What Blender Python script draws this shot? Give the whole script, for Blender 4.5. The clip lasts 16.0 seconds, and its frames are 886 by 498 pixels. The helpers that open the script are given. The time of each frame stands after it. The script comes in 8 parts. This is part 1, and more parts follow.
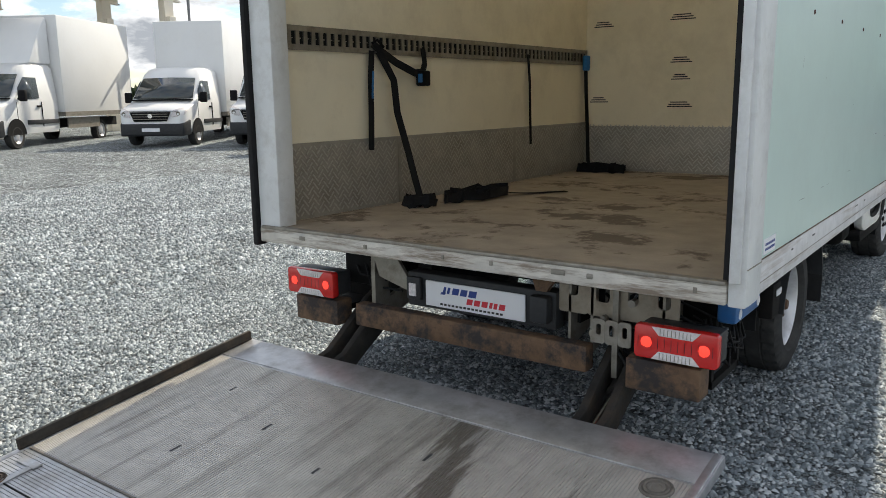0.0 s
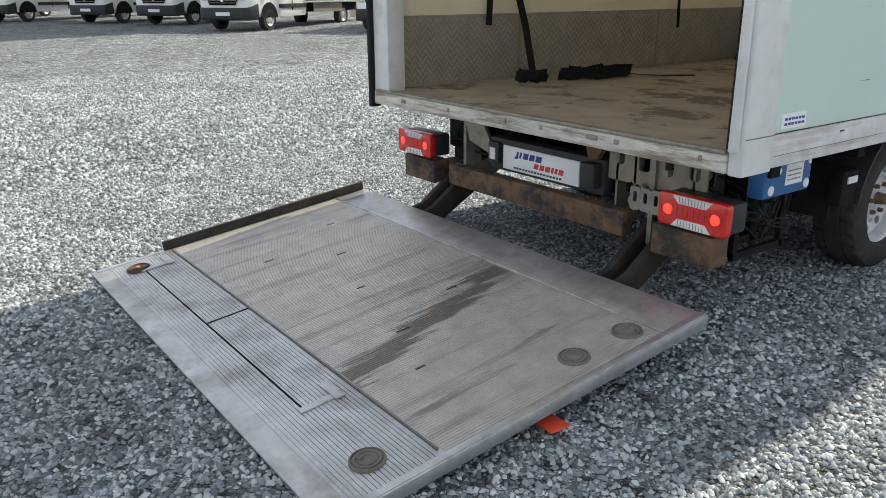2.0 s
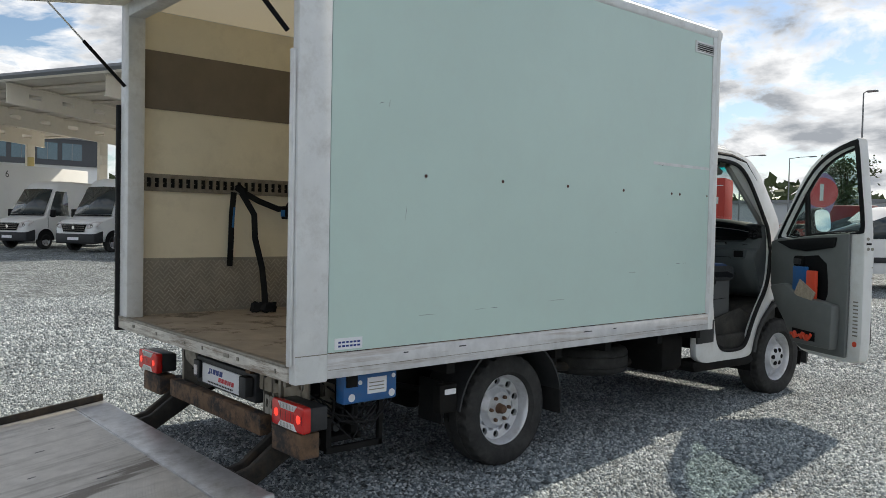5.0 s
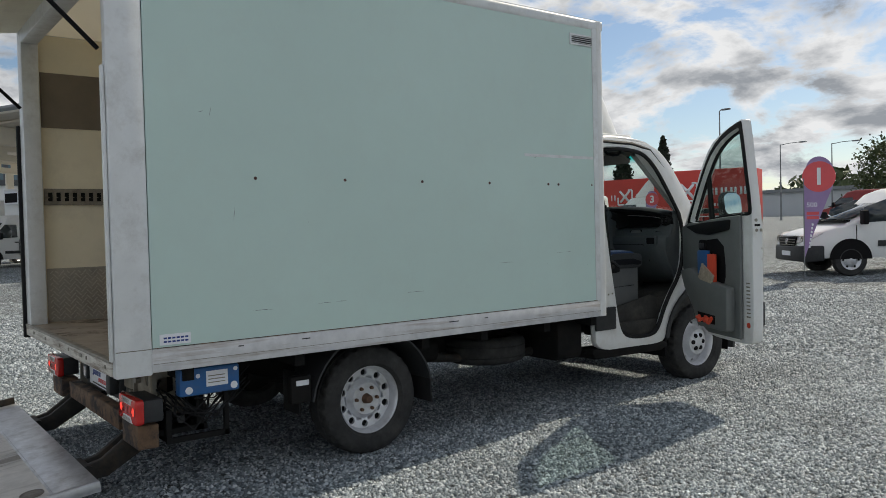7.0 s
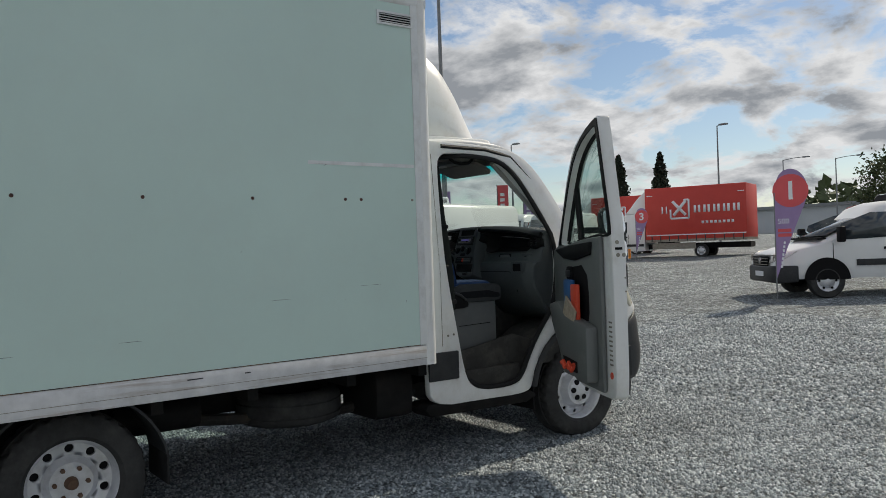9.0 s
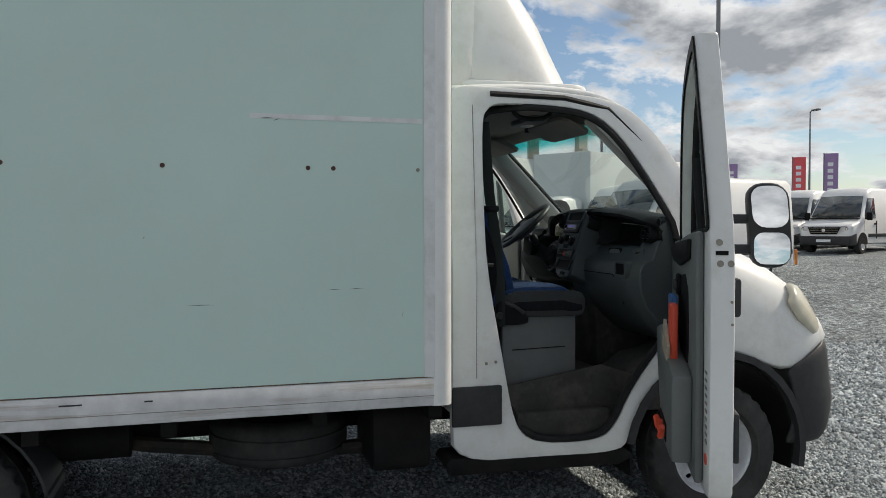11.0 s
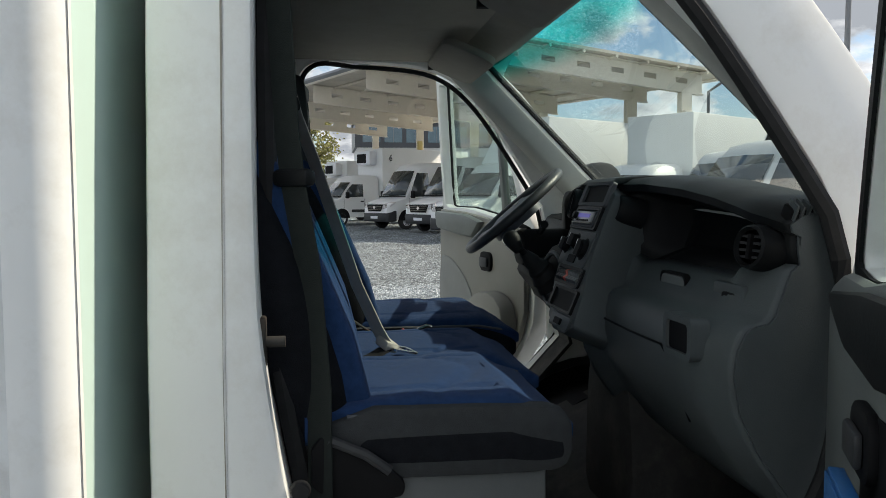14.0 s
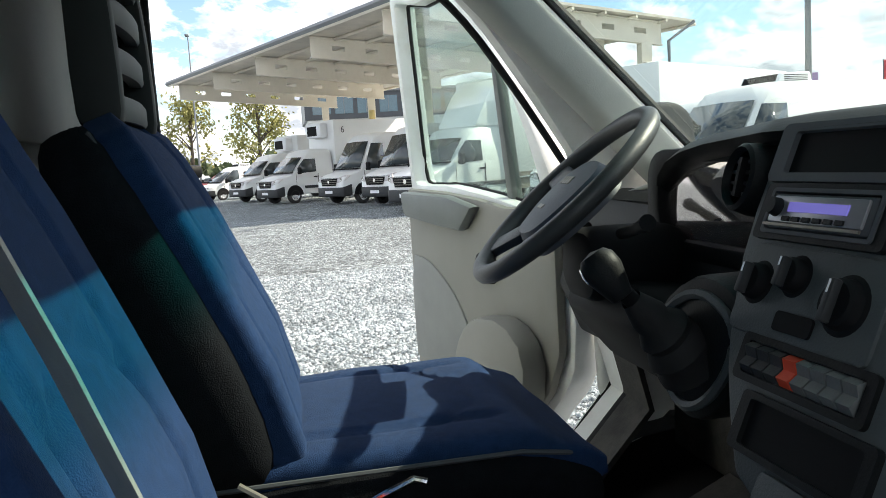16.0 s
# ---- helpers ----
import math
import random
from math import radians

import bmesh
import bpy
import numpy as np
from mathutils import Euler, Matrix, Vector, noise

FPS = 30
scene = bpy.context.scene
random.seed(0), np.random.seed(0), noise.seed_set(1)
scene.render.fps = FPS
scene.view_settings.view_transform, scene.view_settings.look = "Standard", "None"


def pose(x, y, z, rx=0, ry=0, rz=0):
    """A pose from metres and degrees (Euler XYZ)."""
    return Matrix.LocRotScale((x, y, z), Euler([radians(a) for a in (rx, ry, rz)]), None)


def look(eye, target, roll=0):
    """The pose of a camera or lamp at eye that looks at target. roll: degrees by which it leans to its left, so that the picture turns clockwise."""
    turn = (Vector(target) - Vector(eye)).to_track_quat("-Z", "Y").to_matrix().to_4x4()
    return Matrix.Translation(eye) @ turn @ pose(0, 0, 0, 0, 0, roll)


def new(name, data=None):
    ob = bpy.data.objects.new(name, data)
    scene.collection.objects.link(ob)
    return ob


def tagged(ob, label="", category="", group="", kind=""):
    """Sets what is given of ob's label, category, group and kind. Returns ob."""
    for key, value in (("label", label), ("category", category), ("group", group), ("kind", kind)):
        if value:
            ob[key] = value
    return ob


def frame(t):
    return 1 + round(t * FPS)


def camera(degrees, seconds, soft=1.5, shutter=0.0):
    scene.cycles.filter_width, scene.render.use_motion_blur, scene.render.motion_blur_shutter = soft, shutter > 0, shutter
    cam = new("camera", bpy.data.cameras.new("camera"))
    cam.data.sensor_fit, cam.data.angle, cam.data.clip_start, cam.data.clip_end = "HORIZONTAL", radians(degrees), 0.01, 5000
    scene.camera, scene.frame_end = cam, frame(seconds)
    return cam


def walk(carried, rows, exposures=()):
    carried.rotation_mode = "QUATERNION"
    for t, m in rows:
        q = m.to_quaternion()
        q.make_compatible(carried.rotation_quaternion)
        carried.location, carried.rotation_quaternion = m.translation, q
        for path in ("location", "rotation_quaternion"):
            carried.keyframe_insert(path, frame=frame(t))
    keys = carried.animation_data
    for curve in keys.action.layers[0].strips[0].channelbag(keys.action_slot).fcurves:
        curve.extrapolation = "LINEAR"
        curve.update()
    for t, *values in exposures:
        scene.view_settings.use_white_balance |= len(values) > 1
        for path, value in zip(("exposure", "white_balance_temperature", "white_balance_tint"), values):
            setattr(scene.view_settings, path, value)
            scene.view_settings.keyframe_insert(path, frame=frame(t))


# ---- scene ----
cam = camera(58.7, 16.0, soft=0.5)
PATH = [
    (0, (1.785, -2.62, 1.401), (0.625, -1.035, 1.023), -0.8),
    (0.5, (1.983, -2.616, 1.356), (0.695, -1.146, 0.93), -1.7),
    (1, (2.222, -2.568, 1.335), (0.846, -1.216, 0.806), -1.4),
    (1.5, (2.425, -2.455, 1.32), (0.936, -1.261, 0.722), -0.5),
    (2, (2.614, -2.396, 1.318), (1.087, -1.267, 0.693), -0.2),
    (2.5, (2.872, -2.359, 1.347), (1.316, -1.263, 0.732), -0.3),
    (3, (3.111, -2.258, 1.373), (1.521, -1.157, 0.862), -0.5),
    (3.5, (3.378, -2.111, 1.427), (1.752, -0.997, 1.088), -0.5),
    (4, (3.674, -2.062, 1.448), (2.058, -0.901, 1.247), -0.2),
    (4.5, (3.946, -1.964, 1.487), (2.421, -0.675, 1.377), 0.8),
    (4.7, (4.067, -1.911, 1.475), (2.559, -0.6, 1.403), 1.2),
    (6.8, (5.101, -1.192, 1.403), (3.504, 0.01, 1.364), -1.3),
    (7, (5.137, -1.04, 1.401), (3.543, 0.166, 1.35), -1.4),
    (7.5, (5.166, -0.622, 1.413), (3.59, 0.608, 1.363), -1.3),
    (8, (5.193, -0.131, 1.416), (3.645, 1.136, 1.401), -1.6),
    (8.5, (5.105, 0.341, 1.404), (3.548, 1.596, 1.401), -1.9),
    (9, (4.995, 0.781, 1.406), (3.384, 1.965, 1.405), -1.9),
    (9.5, (4.906, 1.293, 1.423), (3.119, 2.192, 1.431), -1.6),
    (9.7, (4.848, 1.49, 1.42), (3.02, 2.302, 1.43), -1.5),
    (11.8, (3.785, 3.239, 1.512), (1.838, 3.692, 1.43), -0.2),
    (12, (3.639, 3.369, 1.517), (1.688, 3.799, 1.435), -0.4),
    (12.5, (3.3, 3.583, 1.493), (1.346, 3.994, 1.375), -0.3),
    (13, (2.914, 3.768, 1.503), (0.959, 4.162, 1.362), -0.3),
    (13.5, (2.534, 3.869, 1.518), (0.568, 4.205, 1.374), 0.0),
    (14, (2.142, 3.902, 1.518), (0.167, 4.191, 1.384), -0.1),
    (14.5, (1.793, 3.947, 1.505), (-0.184, 4.236, 1.414), 0.4),
    (15, (1.446, 4.006, 1.521), (-0.542, 4.213, 1.456), -1.1),
    (15.5, (1.097, 4.037, 1.505), (-0.883, 4.259, 1.328), -2.3),
    (16, (0.828, 4.052, 1.535), (-1.122, 4.437, 1.318), -3.5),
]
walk(cam, [(t, look(eye, to, roll)) for t, eye, to, roll in PATH], [(0, 0.64), (1.2, 0.66), (2.5, 0.84), (4.0, 0.7), (4.7, 0.45), (6.8, 0.05), (9.5, -0.12), (12, 0.2), (13.5, 0.4), (14.5, 0.68), (15.5, 1.0), (16, 1.38)])


# world, sun
SUN = Vector((-0.0925, 0.765, 0.638)).normalized()
world = bpy.data.worlds.new("sky")
scene.world = world
world.use_nodes = True
wn, wl = world.node_tree.nodes, world.node_tree.links
wn.clear()


def wnode(kind, **kw):
    n = wn.new(kind)
    for k, v in kw.items():
        if k == "op":
            n.operation = v
        else:
            n.inputs[k].default_value = v
    return n


sky = wnode("ShaderNodeTexSky")
sky.sky_type = "NISHITA"
sky.sun_disc = False
sky.sun_elevation = math.asin(SUN.z)
sky.sun_rotation = math.atan2(SUN.x, SUN.y)
sky.air_density, sky.dust_density, sky.ozone_density = 1.0, 0.4, 2.0
coord = wnode("ShaderNodeTexCoord")
sep = wnode("ShaderNodeSeparateXYZ")
wl.new(coord.outputs["Generated"], sep.inputs[0])
# clouds lie on a layer overhead: the direction over its height
high = wnode("ShaderNodeMath", op="ABSOLUTE")
wl.new(sep.outputs[2], high.inputs[0])
lift_up = wnode("ShaderNodeMath", op="ADD")
lift_up.inputs[1].default_value = 0.32
wl.new(high.outputs[0], lift_up.inputs[0])
flat = wnode("ShaderNodeVectorMath", op="DIVIDE")
wl.new(coord.outputs["Generated"], flat.inputs[0])
comb = wnode("ShaderNodeCombineXYZ")
wl.new(lift_up.outputs[0], comb.inputs[0])
wl.new(lift_up.outputs[0], comb.inputs[1])
comb.inputs[2].default_value = 1000.0
wl.new(comb.outputs[0], flat.inputs[1])
puff = wnode("ShaderNodeTexNoise", Scale=3.0, Detail=10.0, Roughness=0.6, Distortion=0.25)
wl.new(flat.outputs[0], puff.inputs["Vector"])
mask = wnode("ShaderNodeValToRGB")
mask.color_ramp.elements[0].position, mask.color_ramp.elements[1].position = 0.43, 0.515
wl.new(puff.outputs["Fac"], mask.inputs[0])
# the thick middle of a cloud is greyer
shade = wnode("ShaderNodeValToRGB")
shade.color_ramp.elements[0].position, shade.color_ramp.elements[1].position = 0.50, 0.63
shade.color_ramp.elements[0].color = (0.97, 0.975, 0.98, 1)
shade.color_ramp.elements[1].color = (0.36, 0.385, 0.42, 1)
fine = wnode("ShaderNodeTexNoise", Scale=5.5, Detail=8.0, Roughness=0.5)
wl.new(flat.outputs[0], fine.inputs["Vector"])
both = wnode("ShaderNodeMath", op="MULTIPLY_ADD")
both.inputs[1].default_value = 0.45
wl.new(fine.outputs["Fac"], both.inputs[0])
half = wnode("ShaderNodeMath", op="MULTIPLY")
half.inputs[1].default_value = 0.62
wl.new(puff.outputs["Fac"], half.inputs[0])
wl.new(half.outputs[0], both.inputs[2])
wl.new(both.outputs[0], shade.inputs[0])
back_sky = wnode("ShaderNodeBackground", Strength=0.09)
wl.new(sky.outputs[0], back_sky.inputs["Color"])
back_cloud = wnode("ShaderNodeBackground", Strength=0.84)
wl.new(shade.outputs[0], back_cloud.inputs["Color"])
blend = wnode("ShaderNodeMixShader")
wl.new(mask.outputs[0], blend.inputs[0])
wl.new(back_sky.outputs[0], blend.inputs[1])
wl.new(back_cloud.outputs[0], blend.inputs[2])
wout = wnode("ShaderNodeOutputWorld")
wl.new(blend.outputs[0], wout.inputs[0])

sun = new("sun", bpy.data.lights.new("sun", "SUN"))
sun.data.energy, sun.data.angle, sun.data.color = 3.75, radians(0.6), (1.0, 0.90, 0.73)
sun.matrix_world = look(SUN * 50, (0, 0, 0))


# ---- materials ----
def material(name, colour, rough=0.5, metal=0.0, vary=0.12, grain=8.0, bump=0.0, bump_scale=60.0, dirt=0.0, dirt_colour=(0.16, 0.13, 0.1), dirt_scale=2.0, spec=0.5, random_tone=0.0, dirt_edge=(0.48, 0.72)):
    """Principled paint with broad and fine variation, optional stains and relief."""
    m = bpy.data.materials.new(name)
    m.use_nodes = True
    nt = m.node_tree
    n, l = nt.nodes, nt.links
    b = n["Principled BSDF"]
    b.inputs["Roughness"].default_value, b.inputs["Metallic"].default_value = rough, metal
    b.inputs["Specular IOR Level"].default_value = spec
    tc = n.new("ShaderNodeTexCoord")
    no = n.new("ShaderNodeTexNoise")
    no.inputs["Scale"].default_value, no.inputs["Detail"].default_value, no.inputs["Roughness"].default_value = grain, 8, 0.62
    l.new(tc.outputs["Object"], no.inputs["Vector"])
    r = n.new("ShaderNodeMapRange")
    r.inputs["From Min"].default_value, r.inputs["From Max"].default_value = 0.25, 0.75
    r.inputs["To Min"].default_value, r.inputs["To Max"].default_value = 1 - vary, 1 + vary * 0.6
    l.new(no.outputs["Fac"], r.inputs["Value"])
    mul = n.new("ShaderNodeMix")
    mul.data_type, mul.blend_type = "RGBA", "MULTIPLY"
    mul.inputs["Factor"].default_value = 1
    mul.inputs["A"].default_value = (*colour, 1)
    l.new(r.outputs[0], mul.inputs["B"])
    out = mul.outputs["Result"]
    if random_tone:
        oi = n.new("ShaderNodeObjectInfo")
        rr = n.new("ShaderNodeMapRange")
        rr.inputs["To Min"].default_value, rr.inputs["To Max"].default_value = 1 - random_tone, 1 + random_tone
        l.new(oi.outputs["Random"], rr.inputs["Value"])
        m3 = n.new("ShaderNodeMix")
        m3.data_type, m3.blend_type = "RGBA", "MULTIPLY"
        m3.inputs["Factor"].default_value = 1
        l.new(out, m3.inputs["A"])
        l.new(rr.outputs[0], m3.inputs["B"])
        out = m3.outputs["Result"]
    if dirt:
        d = n.new("ShaderNodeTexNoise")
        d.inputs["Scale"].default_value, d.inputs["Detail"].default_value, d.inputs["Roughness"].default_value = dirt_scale, 10, 0.72
        l.new(tc.outputs["Object"], d.inputs["Vector"])
        dr = n.new("ShaderNodeMapRange")
        dr.inputs["From Min"].default_value, dr.inputs["From Max"].default_value = dirt_edge
        dr.inputs["To Max"].default_value = dirt
        l.new(d.outputs["Fac"], dr.inputs["Value"])
        m2 = n.new("ShaderNodeMix")
        m2.data_type = "RGBA"
        l.new(dr.outputs[0], m2.inputs["Factor"])
        l.new(out, m2.inputs["A"])
        m2.inputs["B"].default_value = (*dirt_colour, 1)
        out = m2.outputs["Result"]
        rf = n.new("ShaderNodeMapRange")
        rf.inputs["To Min"].default_value, rf.inputs["To Max"].default_value = rough, min(1, rough + 0.3)
        l.new(dr.outputs[0], rf.inputs["Value"])
        l.new(rf.outputs[0], b.inputs["Roughness"])
    l.new(out, b.inputs["Base Color"])
    if bump:
        bn = n.new("ShaderNodeTexNoise")
        bn.inputs["Scale"].default_value, bn.inputs["Detail"].default_value = bump_scale, 4
        l.new(tc.outputs["Object"], bn.inputs["Vector"])
        bu = n.new("ShaderNodeBump")
        bu.inputs["Strength"].default_value, bu.inputs["Distance"].default_value = bump, 0.004
        l.new(bn.outputs["Fac"], bu.inputs["Height"])
        l.new(bu.outputs[0], b.inputs["Normal"])
    return m


def glass(name, tint=(0.86, 0.94, 0.92), gloss=0.12, rough=0.02):
    """A thin pane: tinted light goes straight through, and the surface mirrors more at a slant."""
    m = bpy.data.materials.new(name)
    m.use_nodes = True
    n, l = m.node_tree.nodes, m.node_tree.links
    n.clear()
    t, g, mix, o, f, k = (n.new(x) for x in ("ShaderNodeBsdfTransparent", "ShaderNodeBsdfGlossy", "ShaderNodeMixShader", "ShaderNodeOutputMaterial", "ShaderNodeLayerWeight", "ShaderNodeMath"))
    t.inputs[0].default_value = (*tint, 1)
    g.inputs["Roughness"].default_value = rough
    f.inputs["Blend"].default_value = 0.5
    k.operation = "POWER"
    k.inputs[1].default_value = 4.0
    l.new(f.outputs["Facing"], k.inputs[0])
    more = n.new("ShaderNodeMath")
    more.operation = "MULTIPLY_ADD"
    more.inputs[1].default_value, more.inputs[2].default_value = 0.8, gloss * 0.45
    l.new(k.outputs[0], more.inputs[0])
    l.new(more.outputs[0], mix.inputs[0])
    l.new(t.outputs[0], mix.inputs[1])
    l.new(g.outputs[0], mix.inputs[2])
    l.new(mix.outputs[0], o.inputs[0])
    return m


def glow(name, colour, strength):
    m = bpy.data.materials.new(name)
    m.use_nodes = True
    b = m.node_tree.nodes["Principled BSDF"]
    b.inputs["Base Color"].default_value = (*colour, 1)
    b.inputs["Emission Color"].default_value = (*colour, 1)
    b.inputs["Emission Strength"].default_value = strength
    return m


WHITE = material("white paint", (0.80, 0.805, 0.80), 0.28, vary=0.05, grain=3, dirt=0.35, dirt_colour=(0.45, 0.41, 0.34), dirt_scale=6)
PANEL = material("pale green laminate panel", (0.565, 0.715, 0.665), 0.32, vary=0.05, grain=1.2, dirt=0.16, dirt_colour=(0.5, 0.55, 0.52), dirt_scale=3, bump=0.05, bump_scale=6)
TRIM = material("white painted aluminium trim", (0.76, 0.775, 0.78), 0.35, vary=0.1, grain=6, dirt=0.38, dirt_colour=(0.34, 0.31, 0.27), dirt_scale=7)
CREAM = material("cream inner panel", (0.86, 0.79, 0.62), 0.5, vary=0.07, grain=2.5, dirt=0.3, dirt_colour=(0.45, 0.38, 0.28), dirt_scale=3)
BAND = material("grey brown lining board", (0.20, 0.165, 0.125), 0.6, vary=0.15, grain=6)
PLY = material("worn brown plywood floor", (0.36, 0.30, 0.235), 0.55, vary=0.35, grain=5, dirt=0.8, dirt_colour=(0.10, 0.075, 0.055), dirt_scale=2.2, dirt_edge=(0.52, 0.57), bump=0.3, bump_scale=80)
ALU = material("worn aluminium", (0.56, 0.57, 0.59), 0.38, metal=0.75, vary=0.25, grain=12, dirt=0.6, dirt_colour=(0.2, 0.18, 0.155), dirt_scale=5, bump=0.15)
CHECKBAR = material("rubbed raised plate bars", (0.56, 0.54, 0.50), 0.35, metal=0.6, vary=0.15, grain=9)
CHECKER = material("dull checker plate", (0.43, 0.41, 0.37), 0.40, metal=0.45, vary=0.2, grain=9, dirt=0.5, dirt_colour=(0.2, 0.17, 0.13), dirt_scale=4)
def streaked(base, dark, scale, name, metal=0.4, lo=0.47, hi=0.66, much=0.8, bands=()):
    """Plate with long dirty streaks along y and fine scuffs; bands are broad worn dark tracks: (x at y = -0.2, x at y = -1.2, half width)."""
    m = material(name, base, 0.45, metal=metal, vary=0.22, grain=10, bump=0.15)
    n, l = m.node_tree.nodes, m.node_tree.links
    b = n["Principled BSDF"]
    old = b.inputs["Base Color"].links[0].from_socket
    tc, mp, no = n.new("ShaderNodeTexCoord"), n.new("ShaderNodeMapping"), n.new("ShaderNodeTexNoise")
    mp.inputs["Scale"].default_value = scale
    no.inputs["Scale"].default_value, no.inputs["Detail"].default_value, no.inputs["Roughness"].default_value = 1.0, 9, 0.68
    l.new(tc.outputs["Object"], mp.inputs[0])
    l.new(mp.outputs[0], no.inputs["Vector"])
    r = n.new("ShaderNodeMapRange")
    r.inputs["From Min"].default_value, r.inputs["From Max"].default_value, r.inputs["To Max"].default_value = lo, hi, much
    l.new(no.outputs["Fac"], r.inputs["Value"])
    def calc(op, a, b=None, c=None):
        q = n.new("ShaderNodeMath")
        q.operation = op
        for i, v in enumerate((a, b, c)):
            if v is None:
                continue
            if isinstance(v, (int, float)):
                q.inputs[i].default_value = v
            else:
                l.new(v, q.inputs[i])
        return q.outputs[0]
    total = r.outputs[0]
    if bands:
        sp, rag = n.new("ShaderNodeSeparateXYZ"), n.new("ShaderNodeTexNoise")
        l.new(tc.outputs["Object"], sp.inputs[0])
        m2 = n.new("ShaderNodeMapping")
        m2.inputs["Scale"].default_value = (14.0, 1.6, 1.0)
        l.new(tc.outputs["Object"], m2.inputs[0])
        l.new(m2.outputs[0], rag.inputs["Vector"])
        rag.inputs["Scale"].default_value, rag.inputs["Detail"].default_value, rag.inputs["Roughness"].default_value = 1.0, 8, 0.7
        for x0, x1, hw_, dark_ in bands:
            line = calc("MULTIPLY_ADD", calc("ADD", sp.outputs[1], 0.2), -(x1 - x0), x0)
            off = calc("ABSOLUTE", calc("SUBTRACT", sp.outputs[0], line))
            edge = calc("MULTIPLY_ADD", calc("SUBTRACT", rag.outputs["Fac"], 0.5), 0.55, hw_)
            inside = calc("DIVIDE", calc("SUBTRACT", edge, off), 0.05)
            clip = n.new("ShaderNodeClamp")
            l.new(inside, clip.inputs[0])
            total = calc("MAXIMUM", total, calc("MULTIPLY", clip.outputs[0], dark_))
    x = n.new("ShaderNodeMix")
    x.data_type = "RGBA"
    l.new(total, x.inputs["Factor"])
    l.new(old, x.inputs["A"])
    x.inputs["B"].default_value = (*dark, 1)
    l.new(x.outputs["Result"], b.inputs["Base Color"])
    return m


DECK = streaked((0.565, 0.545, 0.51), (0.13, 0.112, 0.092), (11.0, 0.8, 1.0), "scuffed ribbed deck plate", lo=0.52, hi=0.70, much=0.6, bands=((0.18, 0.50, 0.085, 0.85), (0.66, 0.86, 0.02, 0.65), (0.0, 0.12, -0.03, 0.5), (-0.55, -0.3, -0.05, 0.4)))
RAIL = streaked((0.66, 0.66, 0.67), (0.33, 0.27, 0.22), (1.0, 1.3, 26.0), "scuffed white bottom rail", 0.0, 0.52, 0.68, 0.75)
FOOTPAD = material("dark foot pad rubber", (0.16, 0.145, 0.125), 0.7, vary=0.3, grain=20, dirt=0.4, dirt_colour=(0.3, 0.28, 0.25), dirt_scale=14)
DOORGREY = material("grey door insert", (0.27, 0.27, 0.26), 0.75, vary=0.1, grain=8, bump=0.15, bump_scale=400)
SILL = streaked((0.64, 0.61, 0.55), (0.17, 0.12, 0.08), (3.0, 1.0, 30.0), "dirty painted sill", 0.0, 0.47, 0.62, 0.85)
RUST = material("rusty painted steel", (0.165, 0.098, 0.055), 0.75, vary=0.5, grain=14, dirt=0.92, dirt_colour=(0.035, 0.034, 0.036), dirt_scale=6, dirt_edge=(0.46, 0.58), bump=0.45)
STEEL = material("dark greasy steel", (0.05, 0.048, 0.045), 0.6, metal=0.3, vary=0.4, grain=10, dirt=0.6, dirt_colour=(0.14, 0.1, 0.07), dirt_scale=6, bump=0.3, spec=0.15)
CHASSIS = material("underbody black", (0.012, 0.012, 0.012), 0.75, vary=0.4, grain=8, dirt=0.4, dirt_colour=(0.04, 0.033, 0.028), dirt_scale=5, spec=0.15)
BRACKET = material("galvanised bracket", (0.32, 0.30, 0.26), 0.5, metal=0.6, vary=0.3, grain=14, dirt=0.6, dirt_colour=(0.14, 0.1, 0.07), dirt_scale=9)
RUBBER = material("black rubber", (0.022, 0.022, 0.023), 0.65, vary=0.3, grain=20, bump=0.2, spec=0.15)
TYRE = material("dusty tyre rubber", (0.045, 0.045, 0.045), 0.8, vary=0.35, grain=14, dirt=0.5, dirt_colour=(0.10, 0.097, 0.092), dirt_scale=6, bump=0.2, spec=0.15)
RIM = material("silver painted rim", (0.66, 0.67, 0.70), 0.33, metal=0.45, vary=0.12, grain=14, dirt=0.5, dirt_colour=(0.32, 0.3, 0.28), dirt_scale=9)
HUB = material("rusty hub", (0.12, 0.068, 0.042), 0.8, vary=0.4, grain=30)
PLATEBEIGE = material("beige painted bracket steel", (0.34, 0.295, 0.23), 0.6, vary=0.25, grain=12, dirt=0.6, dirt_colour=(0.12, 0.085, 0.055), dirt_scale=9)
BOLTBROWN = material("rusty bolt head", (0.09, 0.04, 0.03), 0.7, vary=0.3, grain=60)
PLASTIC = material("grey black plastic", (0.035, 0.037, 0.04), 0.5, vary=0.2, grain=25, dirt=0.2, dirt_colour=(0.1, 0.095, 0.09), dirt_scale=9, bump=0.1, bump_scale=300, spec=0.3)
DASH = material("dark grey dash plastic", (0.078, 0.090, 0.094), 0.5, vary=0.15, grain=9, bump=0.2, bump_scale=350, spec=0.25, dirt=0.12, dirt_colour=(0.12, 0.12, 0.115), dirt_scale=7)
DASHTOP = material("black dash top", (0.010, 0.011, 0.012), 0.5, vary=0.25, grain=9, bump=0.12, bump_scale=300, spec=0.14, dirt=0.15, dirt_colour=(0.04, 0.04, 0.038), dirt_scale=8)
GREY = material("mid grey trim", (0.14, 0.152, 0.15), 0.5, vary=0.12, grain=9, bump=0.12, bump_scale=300, dirt=0.2, dirt_colour=(0.2, 0.19, 0.18), dirt_scale=6)
